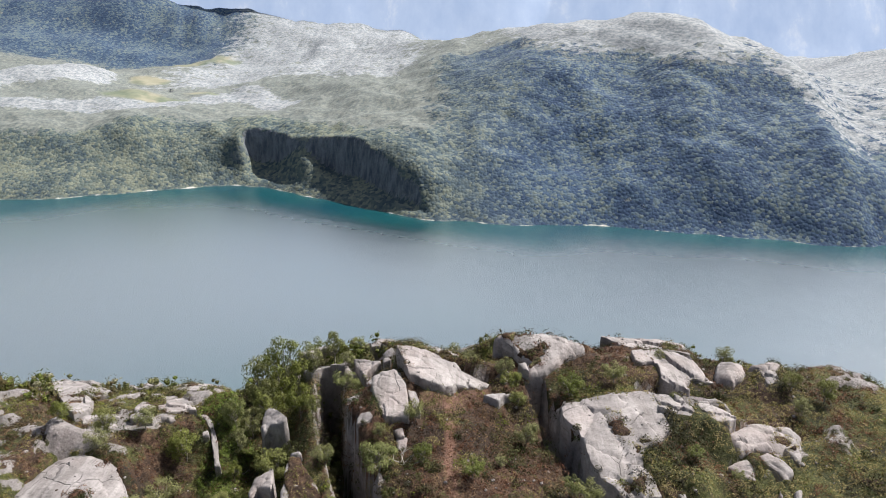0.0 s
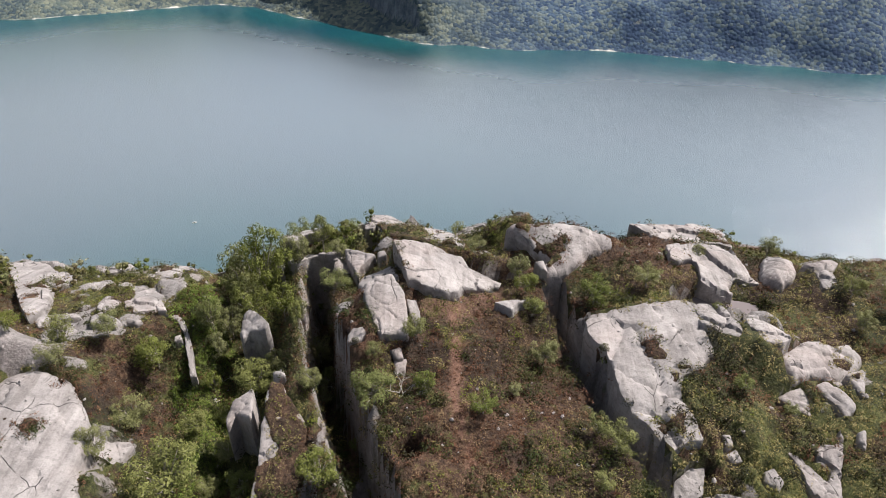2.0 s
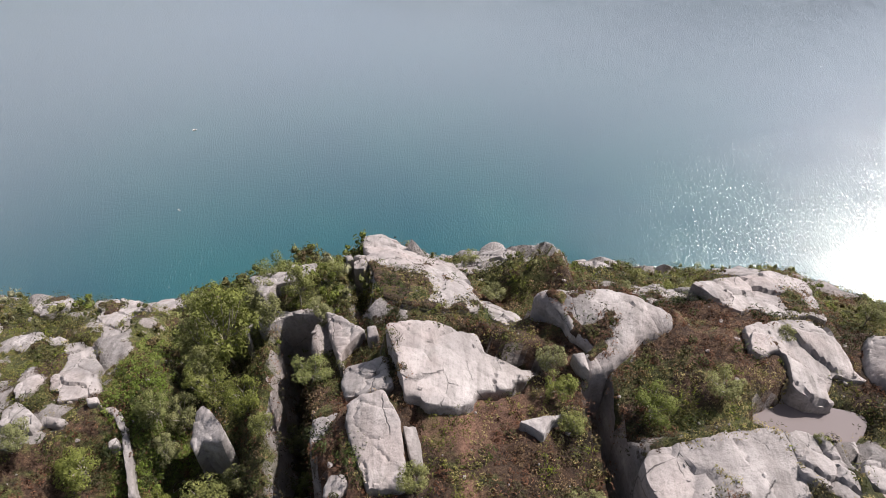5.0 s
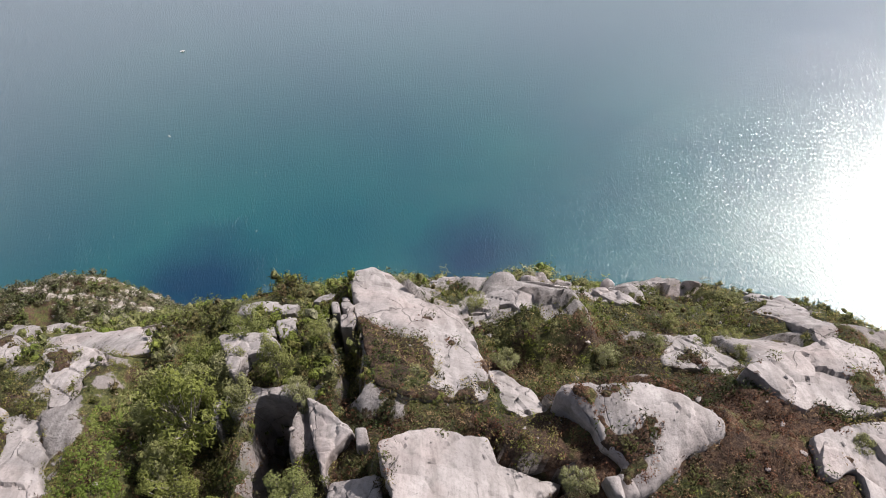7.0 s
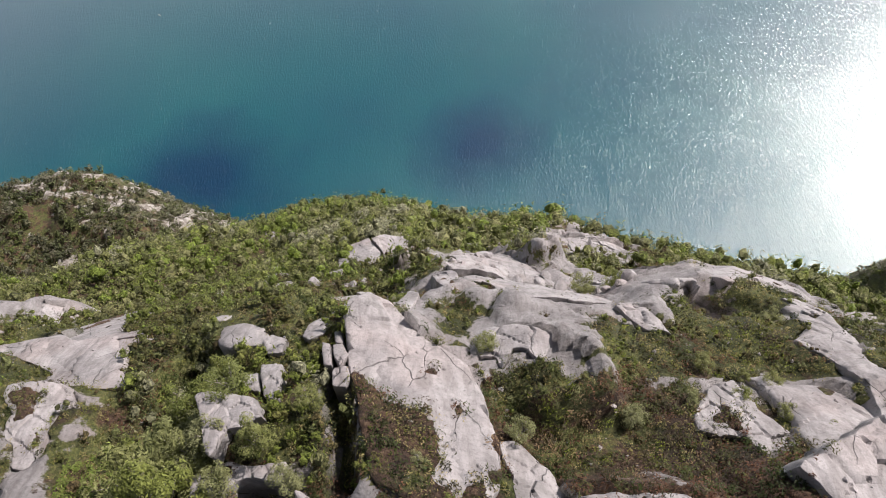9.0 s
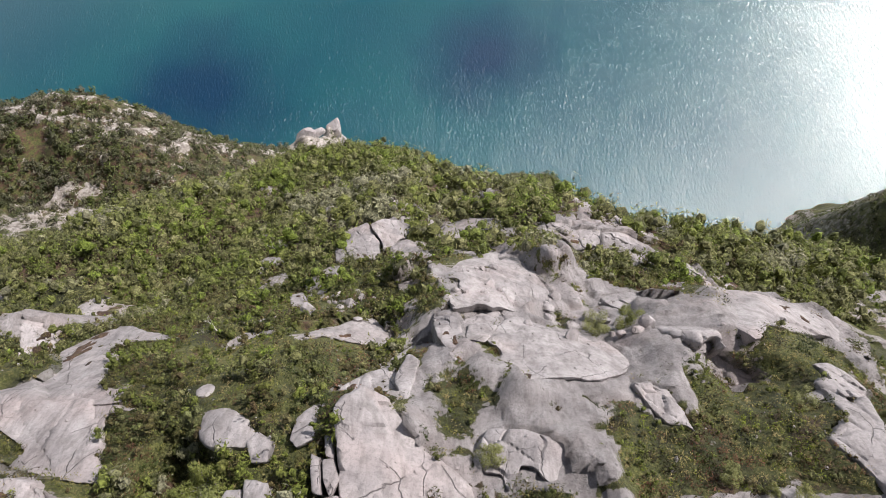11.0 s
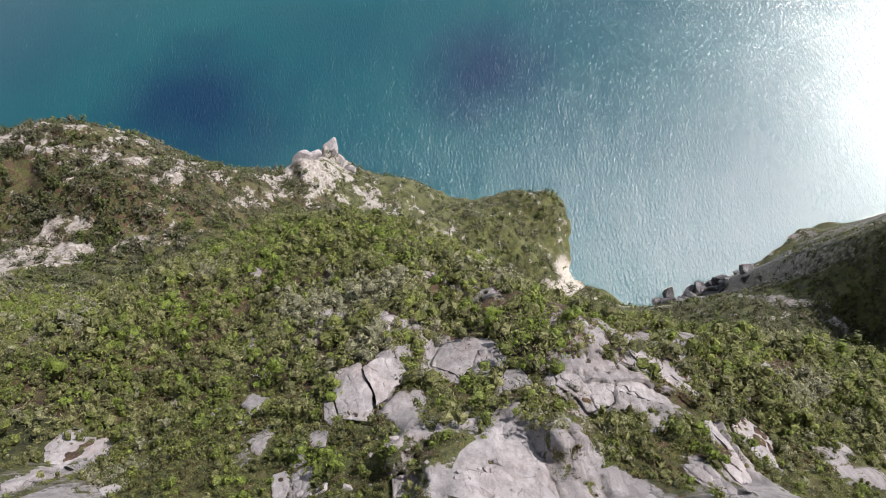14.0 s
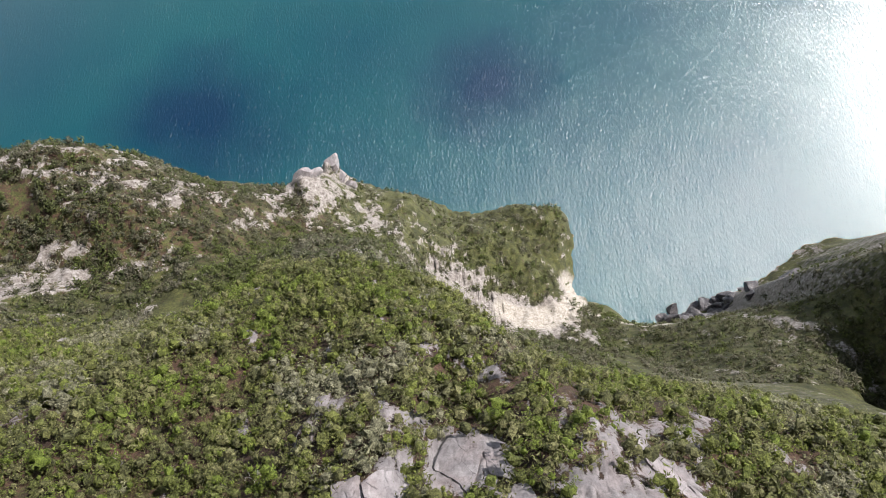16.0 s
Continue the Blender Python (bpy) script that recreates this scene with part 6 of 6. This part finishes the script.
def woods(name, material_used, seed, places, wide, leaves, leaf_size, label, variants=10, core=True):
    """Many crowns in one mesh: uncountable growth. Loose leaves over an inner mass of foliage."""
    rng = np.random.RandomState(seed)
    kinds, cores = [], []
    ball = bmesh.new()
    bmesh.ops.create_icosphere(ball, subdivisions=1, radius=1)
    ball.verts.ensure_lookup_table()
    round_v = np.array([v.co[:] for v in ball.verts])
    round_f = np.array([[v.index for v in f.verts] for f in ball.faces])
    ball.free()
    for k in range(variants):
        pts, out, mid = crown_points(rng, leaves, 6, 0.18, 0.7)
        v, f = leaf_cards(rng, pts, leaf_size, out)
        kinds.append(np.delete(v, np.arange(3, len(v), 4), axis=0))
        mass = [m + round_v * 0.16 * (0.55 + 0.6 * rng.rand(len(round_v), 1)) for m in mid[:2]]
        cores.append(np.concatenate(mass)[np.concatenate([round_f + 12 * j for j in range(2)])].reshape(-1, 3) if core else np.zeros((0, 3)))
    n = len(places)
    pick = rng.randint(0, variants, n)
    turn = rng.rand(n) * 6.2832
    # neighbours are often of one kind; the right slope's sunlit paleness is put into its tint
    tint = np.clip(0.5 + 0.3 * step(38, 60, places[:, 0]) * step(200, 150, places[:, 1]) + 1.2 * fbm(places[:, 0], places[:, 1], 13.0, 3) + 0.25 * rng.randn(n), 0, 1)
    all_v, tints = [], []
    for k in range(variants):
        i = np.nonzero(pick == k)[0]
        c, s = np.cos(turn[i])[:, None], np.sin(turn[i])[:, None]
        v = np.concatenate([kinds[k], cores[k]])[None]
        w = wide[i][:, None]
        tall = w * (0.7 + 0.5 * rng.rand(len(i)))[:, None]
        x = places[i, 0][:, None] + w * (v[..., 0] * c - v[..., 1] * s)
        y = places[i, 1][:, None] + w * (v[..., 0] * s + v[..., 1] * c)
        z = places[i, 2][:, None] + tall * (v[..., 2] - 0.18)
        all_v.append(np.stack([x, y, z], -1).reshape(-1, 3))
        tints.append(np.repeat(tint[i], v.shape[1]))
    v = np.concatenate(all_v)
    me = mesh_of(name, v, np.arange(len(v)).reshape(-1, 3), False)
    layer(me, "tint", np.concatenate(tints))
    me.materials.append(material_used)
    return tagged(new(name, me), label, "woods", kind="stuff")


def scatter(seed, count, x0, x1, y0, y1):
    rng = np.random.RandomState(seed)
    return rng, x0 + (x1 - x0) * rng.rand(count), y0 + (y1 - y0) * rng.rand(count)


# brow and slope below the cliff top
rng, x, y = scatter(11, 18500, -195, 120, 60, 172)
z = ground(x, y)
keep = ~in_rock(x, y, 0.05) & (stone_share(x, y) < 0.5) & (fbm(x, y, 14.0, 3) > -0.5 + 0.5 * step(92, 66, y) * step(-12, 2, x)) & (y > 62 + 6 * step(-14, 6, x)) & (y < 172 - 12 * step(-60, -40, x) - 26 * step(-4, 10, x) * step(70, 56, x))
keep &= rng.rand(len(x)) < 0.5 + 0.5 * step(80, 95, y)
x, y, z = x[keep], y[keep], z[keep]
wide = (1.9 + 3.6 * rng.rand(len(x)) ** 1.9) * (0.6 + 0.75 * step(72, 112, y)) * (1 - 0.5 * step(-6, 2, x) * step(94, 84, y))
woods("slope_woods", WOODS, 3, np.stack([x, y, z], 1), wide, 60, 0.058, "dense low birch woods covering the steep slope")

# dense low bushes between the outcrops of the brow
rng, x, y = scatter(14, 7600, -60, 50, 57, 104)
z = ground(x, y)
keep = ~in_rock(x, y, 0.0) & (stone_share(x, y) < 0.46) & ((rng.rand(len(x)) < 0.25) | (x > -19) | (x < -36) | (y > 68)) & (fbm(x + 9, y, 6.0, 3) > -0.32 + 0.5 * step(66, 58, y) * step(-12, -6, x))
x, y, z = x[keep], y[keep], z[keep]
woods("brow_scrub", BROW, 8, np.stack([x, y, z], 1), (0.75 + 1.6 * rng.rand(len(x)) ** 1.6) * (1 - 0.45 * step(-8, 0, x) * step(92, 80, y)), 30, 0.085, "low birch and juniper bushes between the outcrops", 8)

# lower slopes down to the shore
rng, x, y = scatter(12, 19000, -290, 290, 160, 380)
z = ground(x, y)
keep = (z > 12) & (rng.rand(len(x)) < 1 - 0.6 * step(-100, -70, x) * step(120, 100, x) * step(250, 270, y)) & (stone_share(x, y) < 0.50 + 0.6 * rng.rand(len(x)) ** 2) & (fbm(x, y, 30.0, 3) > -0.4 + 0.3 * step(290, 330, y))
x, y, z = x[keep], y[keep], z[keep]
woods("lower_woods", LOW_WOODS, 4, np.stack([x, y, z], 1), 2.8 + 4.5 * rng.rand(len(x)) ** 1.4, 22, 0.18, "woods clinging to the lower cliffs above the water", 10, False)

def top_of(x, y):
    """The height of rock or ground at each place, and how level it is there."""
    z, level = ground(x, y), np.ones(len(x))
    for tree, c, r in TOPS:
        for i in np.nonzero(np.hypot(x - c[0], y - c[1]) < r)[0]:
            place, normal, _, _ = tree.ray_cast(Vector((x[i], y[i], 640)), Vector((0, 0, -1)))
            if place is not None and place.z > z[i]:
                z[i], level[i] = place.z, normal.z
    return z, level


TOPS = []
for ob in [o for o in scene.objects if o.get("category") == "rock"]:
    where = [ob.location + v.co for v in ob.data.vertices]
    r = max(math.hypot(v.co.x, v.co.y) for v in ob.data.vertices)
    TOPS.append((BVHTree.FromPolygons(where, [tuple(f.vertices) for f in ob.data.polygons]), ob.location, r))


def tufts(name, material_used, seed, count, share, size, each, label, least=0.16, most=0.55, plan=(-50, 48, 27, 102)):
    """Low ground cover between the rocks of the cliff top, and in patches on them."""
    rng, x, y = scatter(seed, count, *plan)
    thin = rng.rand(count) < 0.75 + 0.25 * step(72, 64, y)
    on_rock = in_rock(x, y, 0.04) | (stone_share(x, y) > 0.5)
    keep = thin & share(x, y) & (~on_rock | overgrown(x, y))
    x, y = x[keep], y[keep]
    z, level = top_of(x, y)
    keep = level > 0.8
    centres = np.stack([x, y, z], 1)[keep]
    n = len(centres)
    tint = np.clip(0.5 + 0.95 * fbm(centres[:, 0], centres[:, 1], 1.6, 3) + 0.6 * fbm(centres[:, 0] + 40, centres[:, 1], 5.0, 2) + 0.16 * rng.randn(n), 0, 1)
    straw = 0.8 * step(12, 16, centres[:, 0] + 2 * fbm(centres[:, 0], centres[:, 1], 6.0, 2)) * step(54, 48, centres[:, 1]) * (rng.rand(n) < 0.75)
    tint = tint + (0.5 - tint) * straw
    tint = tint + (0.95 - tint) * 0.7 * step(-19, -22, centres[:, 0]) * step(49, 53, centres[:, 1]) * (rng.rand(n) < 0.6)
    # each cushion: small leaves over a low mound
    d = rng.randn(n, each, 3)
    d[..., 2] = np.abs(d[..., 2])
    d /= np.linalg.norm(d, axis=2)[..., None]
    r = (least + (most - least) * rng.rand(n) ** 1.7)[:, None, None]
    p = centres[:, None] + d * r * [1, 1, 0.95] * (0.8 + 0.3 * rng.rand(n, each, 1))
    v, f = leaf_cards(rng, p.reshape(-1, 3), size, d.reshape(-1, 3))
    v = np.delete(v, np.arange(3, len(v), 4), axis=0)
    me = mesh_of(name, v, np.arange(len(v)).reshape(-1, 3), False)
    layer(me, "tint", np.repeat(tint, 3 * each))
    me.materials.append(material_used)
    return tagged(new(name, me), label, "heath", kind="stuff")


def red_ground(x, y):
    return step(9, 4, along(x, y, (3, 50), (3.5, 34)))


def heathery(x, y):
    return 1.3 * fbm(x, y, 3.6, 4, 0.55) + 0.5 * step(4.5, 2.5, np.hypot(x - 15.5, y - 53.5)) + 0.17 * red_ground(x, y) - 0.25 * step(2.2, 0.8, np.abs(x - 6.3)) * step(52, 48, y) - 0.22 * step(58, 68, y) - 0.34 * step(13, 17, x) * step(54, 48, y)


tufts("heather", HEATHER, 21, 52000, lambda x, y: heathery(x, y) > 0.0, 0.075, 15, "brown-red heather carpeting the cliff top")
tufts("moor_grass", GRASS, 22, 52000, lambda x, y: heathery(x, y) < 0.07, 0.075, 14, "tufted yellow-green moor grass on thin soil")
tufts("dwarf_scrub", SCRUB, 23, 21000, lambda x, y: (fbm(x + 20, y + 40, 3.2, 4, 0.6) > 0.02 + 0.4 * step(4.5, 2.5, np.hypot(x - 15.5, y - 53.5)) + 0.2 * step(-19, -23, x) * step(68, 60, y) * step(48, 52, y) + 0.13 * step(13, 17, x) * step(54, 48, y) + 0.07 * red_ground(x, y) - 0.34 * step(2.8, 1.0, np.abs(x - 6.4)) * step(52, 48, y)) & (along(x, y, (-0.4, 53), (0.3, 44.5), (1.5, 35)) > 0.9), 0.095, 44, "low dark juniper and willow scrub between the rocks", 0.3, 0.95)

tufts("gully_grass", LUSH, 24, 7000, lambda x, y: along(x, y, (-21.5, 60), (-20.0, 54), (-18.2, 48), (-16.4, 40), (-15.2, 33)) < 1.9 + 1.5 * fbm(x, y, 2.0, 2), 0.09, 22, "bright green grass along the gully floor", 0.15, 0.4, (-25, -12, 31, 64))


# ---- small things ----
def broken_stone(rng, finer):
    """An angular stone about 1 across: a ball cut flat by chance planes."""
    bm = bmesh.new()
    bmesh.ops.create_icosphere(bm, subdivisions=finer, radius=0.62)
    v = np.array([p.co[:] for p in bm.verts])
    for k in range(11):
        n = rng.randn(3)
        n /= np.linalg.norm(n)
        v -= np.maximum(0, v @ n - 0.26 - 0.16 * rng.rand())[:, None] * n
    bm.verts.index_update()
    f = np.array([[p.index for p in face.verts] for face in bm.faces])
    bm.free()
    return v * [1.1, 0.9, 0.75], f


STONES = np.random.RandomState(41)
BOULDERS = []
for k in range(5):
    v, f = broken_stone(STONES, 3)
    me = mesh_of("loose_boulder", v, f)
    me.set_sharp_from_angle(angle=radians(28))
    me.materials.append(GRANITE)
    BOULDERS.append(me)
n = 96
near = STONES.randint(0, 4, n)
cx, cy = np.array([-7.0, -12.0, 3.0, 12.0])[near], np.array([89.5, 84.5, 86.0, 80.5])[near]
bx, by = cx + 2.6 * STONES.randn(n), cy + 2.0 * STONES.randn(n)
bz, _ = top_of(bx, by)
for k in range(n):
    ob = tagged(new("loose_boulder", BOULDERS[k % 5]), "loose angular pale granite boulder fallen below an outcrop", "boulder", "loose boulders on the slope")
    size = 0.45 + 0.95 * STONES.rand() ** 2
    ob.matrix_basis = pose(bx[k], by[k], bz[k] + 0.12 * size, 30 * STONES.randn(), 30 * STONES.randn(), 360 * STONES.rand()) @ Matrix.Diagonal((size, size, size, 1))

# dark wet blocks heaped at the mouth of the gully, by the water
WET, nodes, links, bsdf = material("dark wet rock")
links.new(ramp(nodes, links, tex(nodes, links, 0.25, 7, 0.7), (0.36, (0.035, 0.035, 0.04)), (0.55, (0.11, 0.105, 0.105)), (0.68, (0.34, 0.33, 0.32))), bsdf.inputs["Base Color"])
links.new(bump(nodes, links, tex(nodes, links, 0.5, 6, 0.7), 0.9, 1.2), bsdf.inputs["Normal"])
bsdf.inputs["Roughness"].default_value = 0.4
for k in range(26):
    t = k / 25
    v, f = broken_stone(STONES, 3)
    me = mesh_of("shore_boulder", v, f)
    me.set_sharp_from_angle(angle=radians(28))
    me.materials.append(WET)
    ob = tagged(new("shore_boulder", me), "large dark wet boulder at the water's edge", "boulder", "dark blocks by the shore")
    size = 9 + 9 * STONES.rand()
    px, py = 198 + 68 * t + 5 * STONES.randn(), 264 + 21 * t + 4 * STONES.randn()
    ob.matrix_basis = pose(px, py, max(float(ground(px, py)), 0) - 0.1 * size, 25 * STONES.randn(), 25 * STONES.randn(), 360 * STONES.rand()) @ Matrix.Diagonal((size * 1.3, size, size, 1))

# bare pinnacles at the end of the ridge
for px, py, wide, tall in ((-97, 361, 12, 15), (-93, 357, 11, 15), (-103, 320, 12, 14), (-99, 324, 10, 11), (-88, 352, 9, 16), (-80, 346, 10, 14)):
    v, f = broken_stone(STONES, 3)
    me = mesh_of("rock_pinnacle", v, f)
    me.set_sharp_from_angle(angle=radians(26))
    me.materials.append(GRANITE)
    ob = tagged(new("rock_pinnacle", me), "pale broken rock pinnacle at the end of the ridge", "rock", "pinnacles of the ridge")
    ob.matrix_basis = pose(px, py, float(ground(px, py)), 8 * STONES.randn(), 8 * STONES.randn(), 360 * STONES.rand()) @ Matrix.Diagonal((wide * 1.3, wide, tall, 1))

# small stones lying about on the heath
n = 1500
_, x, y = scatter(42, n, -44, 40, 30, 98)
z, level = top_of(x, y)
kinds = [broken_stone(STONES, 1) for k in range(6)]
f = kinds[0][1]
turn = STONES.rand(n) * 6.2832
v = np.array([kinds[k % 6][0] for k in range(n)]) * (0.10 + 0.30 * STONES.rand(n) ** 2.5)[:, None, None]
v = np.stack([v[..., 0] * np.cos(turn)[:, None] - v[..., 1] * np.sin(turn)[:, None], v[..., 0] * np.sin(turn)[:, None] + v[..., 1] * np.cos(turn)[:, None], v[..., 2]], -1)
v = v + np.stack([x, y, z + 0.04], 1)[:, None]
me = mesh_of("small_stones", v.reshape(-1, 3), (f[None] + v.shape[1] * np.arange(n)[:, None, None]).reshape(-1, 3), False)
me.materials.append(GRANITE)
tagged(new("small_stones", me), "small pale stones scattered over the heath", "stones", kind="stuff")


def dead_tree(x, y, wide, seed):
    """A bleached dead birch: bare crooked branches lying low over the heath."""
    rng = np.random.RandomState(seed)
    v, f = [], []
    ends = [((0, 0, -0.1), 0.02, rng.rand() * 6.28, 0)]
    while ends:
        at, r, way, gen = ends.pop()
        for k in range(2 if gen else 3):
            w = way + rng.randn() * 0.7
            d = 0.28 * (0.75 ** gen)
            to = (at[0] + d * math.cos(w), at[1] + d * math.sin(w), at[2] + d * (0.55 + 0.4 * rng.rand()) * (0.8 if gen else 0.5))
            limb(v, f, at, to, r, r * 0.6)
            if gen < 3:
                ends.append((to, r * 0.6, w, gen + 1))
    me = mesh_of("dead_tree", [tuple(p) for p in v], f)
    me.materials.append(BLEACHED)
    ob = tagged(new("dead_tree", me), "bleached leafless dead birch with crooked branches", "dead tree", "dead birches")
    ob.matrix_basis = pose(x, y, float(ground(x, y)), 0, 0, 0) @ Matrix.Diagonal((wide, wide, wide, 1))


BLEACHED, nodes, links, bsdf = material("bleached wood")
links.new(ramp(nodes, links, tex(nodes, links, 8.0, 3), (0.35, (0.30, 0.28, 0.26)), (0.6, (0.55, 0.53, 0.50))), bsdf.inputs["Base Color"])
for k, place in enumerate([(-2.8, 39.0, 2.6), (-8.6, 49.3, 2.2), (-15.2, 60.5, 2.4), (-21.5, 79.5, 3.0), (-40.5, 97.0, 3.4), (-27.0, 101.0, 3.2), (-52.0, 104.0, 3.2), (-16.8, 47.4, 2.2)]):
    dead_tree(*place, 60 + k)


def plain(name, colour, rough=0.6):
    mat, nodes, links, bsdf = material(name)
    links.new(mixed(nodes, links, tex(nodes, links, 2.0, 3), colour, tuple(c * 0.8 for c in colour)), bsdf.inputs["Base Color"])
    bsdf.inputs["Roughness"].default_value = rough
    return mat


WHITE, ROOFING, RED = plain("white paint", (0.78, 0.77, 0.74)), plain("dark slate", (0.10, 0.10, 0.11)), plain("red barn paint", (0.30, 0.07, 0.05))


def part(name, bm, mat, parent, label=""):
    me = bpy.data.meshes.new(name)
    bm.to_mesh(me)
    bm.free()
    me.materials.append(mat)
    ob = new(name, me)
    ob.parent = parent
    if label:
        ob["label"] = label
    return ob


def prism(points, depth):
    """A body with the outline points in x, z, reaching depth along y."""
    bm = bmesh.new()
    face = bm.faces.new([bm.verts.new((x, -depth / 2, z)) for x, z in points])
    out = bmesh.ops.extrude_face_region(bm, geom=[face])
    bmesh.ops.translate(bm, verts=[g for g in out["geom"] if isinstance(g, bmesh.types.BMVert)], vec=(0, depth, 0))
    bmesh.ops.recalc_face_normals(bm, faces=bm.faces)
    return bm


def house(x, y, wide, deep, turn, paint, label):
    root = tagged(new("farmhouse"), label, "house", "farm across the fjord")
    root.matrix_basis = pose(x, y, float(far_ground(np.array([x]), np.array([y]))[0]) - 0.5, 0, 0, turn)
    h, w = 6.0, wide / 2
    part("wall", prism([(-w, 0), (w, 0), (w, h), (0, h + w * 0.8), (-w, h)], deep), paint, root)
    for s in (-1, 1):
        part("roof", prism([(0, h + w * 0.8 + 0.1), (s * (w + 0.6), h - 0.4), (s * (w + 0.6), h), (0, h + w * 0.8 + 0.6)], deep + 1.2), ROOFING, root)
    for k in range(4):
        bm = bmesh.new()
        bmesh.ops.create_cube(bm, size=1, matrix=Matrix.Translation((-w * 0.6 + k * w * 0.4, -deep / 2 - 0.02, 2.4)) @ Matrix.Diagonal((1.1, 0.12, 1.5, 1)))
        part("window", bm, ROOFING, root)


house(-1518, 3405, 11, 16, 20, WHITE, "small white wooden farmhouse with dark roof")
house(-1568, 3450, 12, 22, 80, RED, "red wooden barn beside the meadows")
house(-1470, 3380, 9, 12, -10, WHITE, "small white wooden farmhouse with dark roof")
house(-1045, 2725, 9, 13, 40, WHITE, "lone white cabin above the fjord")


def motorboat(x, y, turn, size):
    root = tagged(new("motorboat"), "small white motorboat on the open fjord", "boat")
    root.matrix_basis = pose(x, y, 0, 0, 0, turn) @ Matrix.Diagonal((size, size, size, 1))
    bm = bmesh.new()
    rings = []
    for t in np.linspace(0, 1, 9):
        w = 0.17 * (1 - max(0, t - 0.45) ** 2 * 3.2)
        rings.append([bm.verts.new((t - 0.5, s * w * k, z)) for s, k, z in ((-1, 1, 0.13), (-1, 0.7, -0.05), (1, 0.7, -0.05), (1, 1, 0.13))])
    for a, b in zip(rings, rings[1:]):
        for k in range(4):
            bm.faces.new((a[k], a[(k + 1) % 4], b[(k + 1) % 4], b[k]))
    bm.faces.new(rings[0][::-1])
    bm.faces.new(rings[-1])
    part("hull", bm, WHITE, root)
    part("cabin", prism([(-0.15, 0.12), (0.15, 0.12), (0.08, 0.25), (-0.12, 0.26)], 0.2), WHITE, root)
    part("windscreen", prism([(0.16, 0.13), (0.17, 0.13), (0.1, 0.25), (0.09, 0.25)], 0.19), ROOFING, root)


motorboat(-384, 908, 20, 7.0)
motorboat(-356, 720, -35, 5.0)
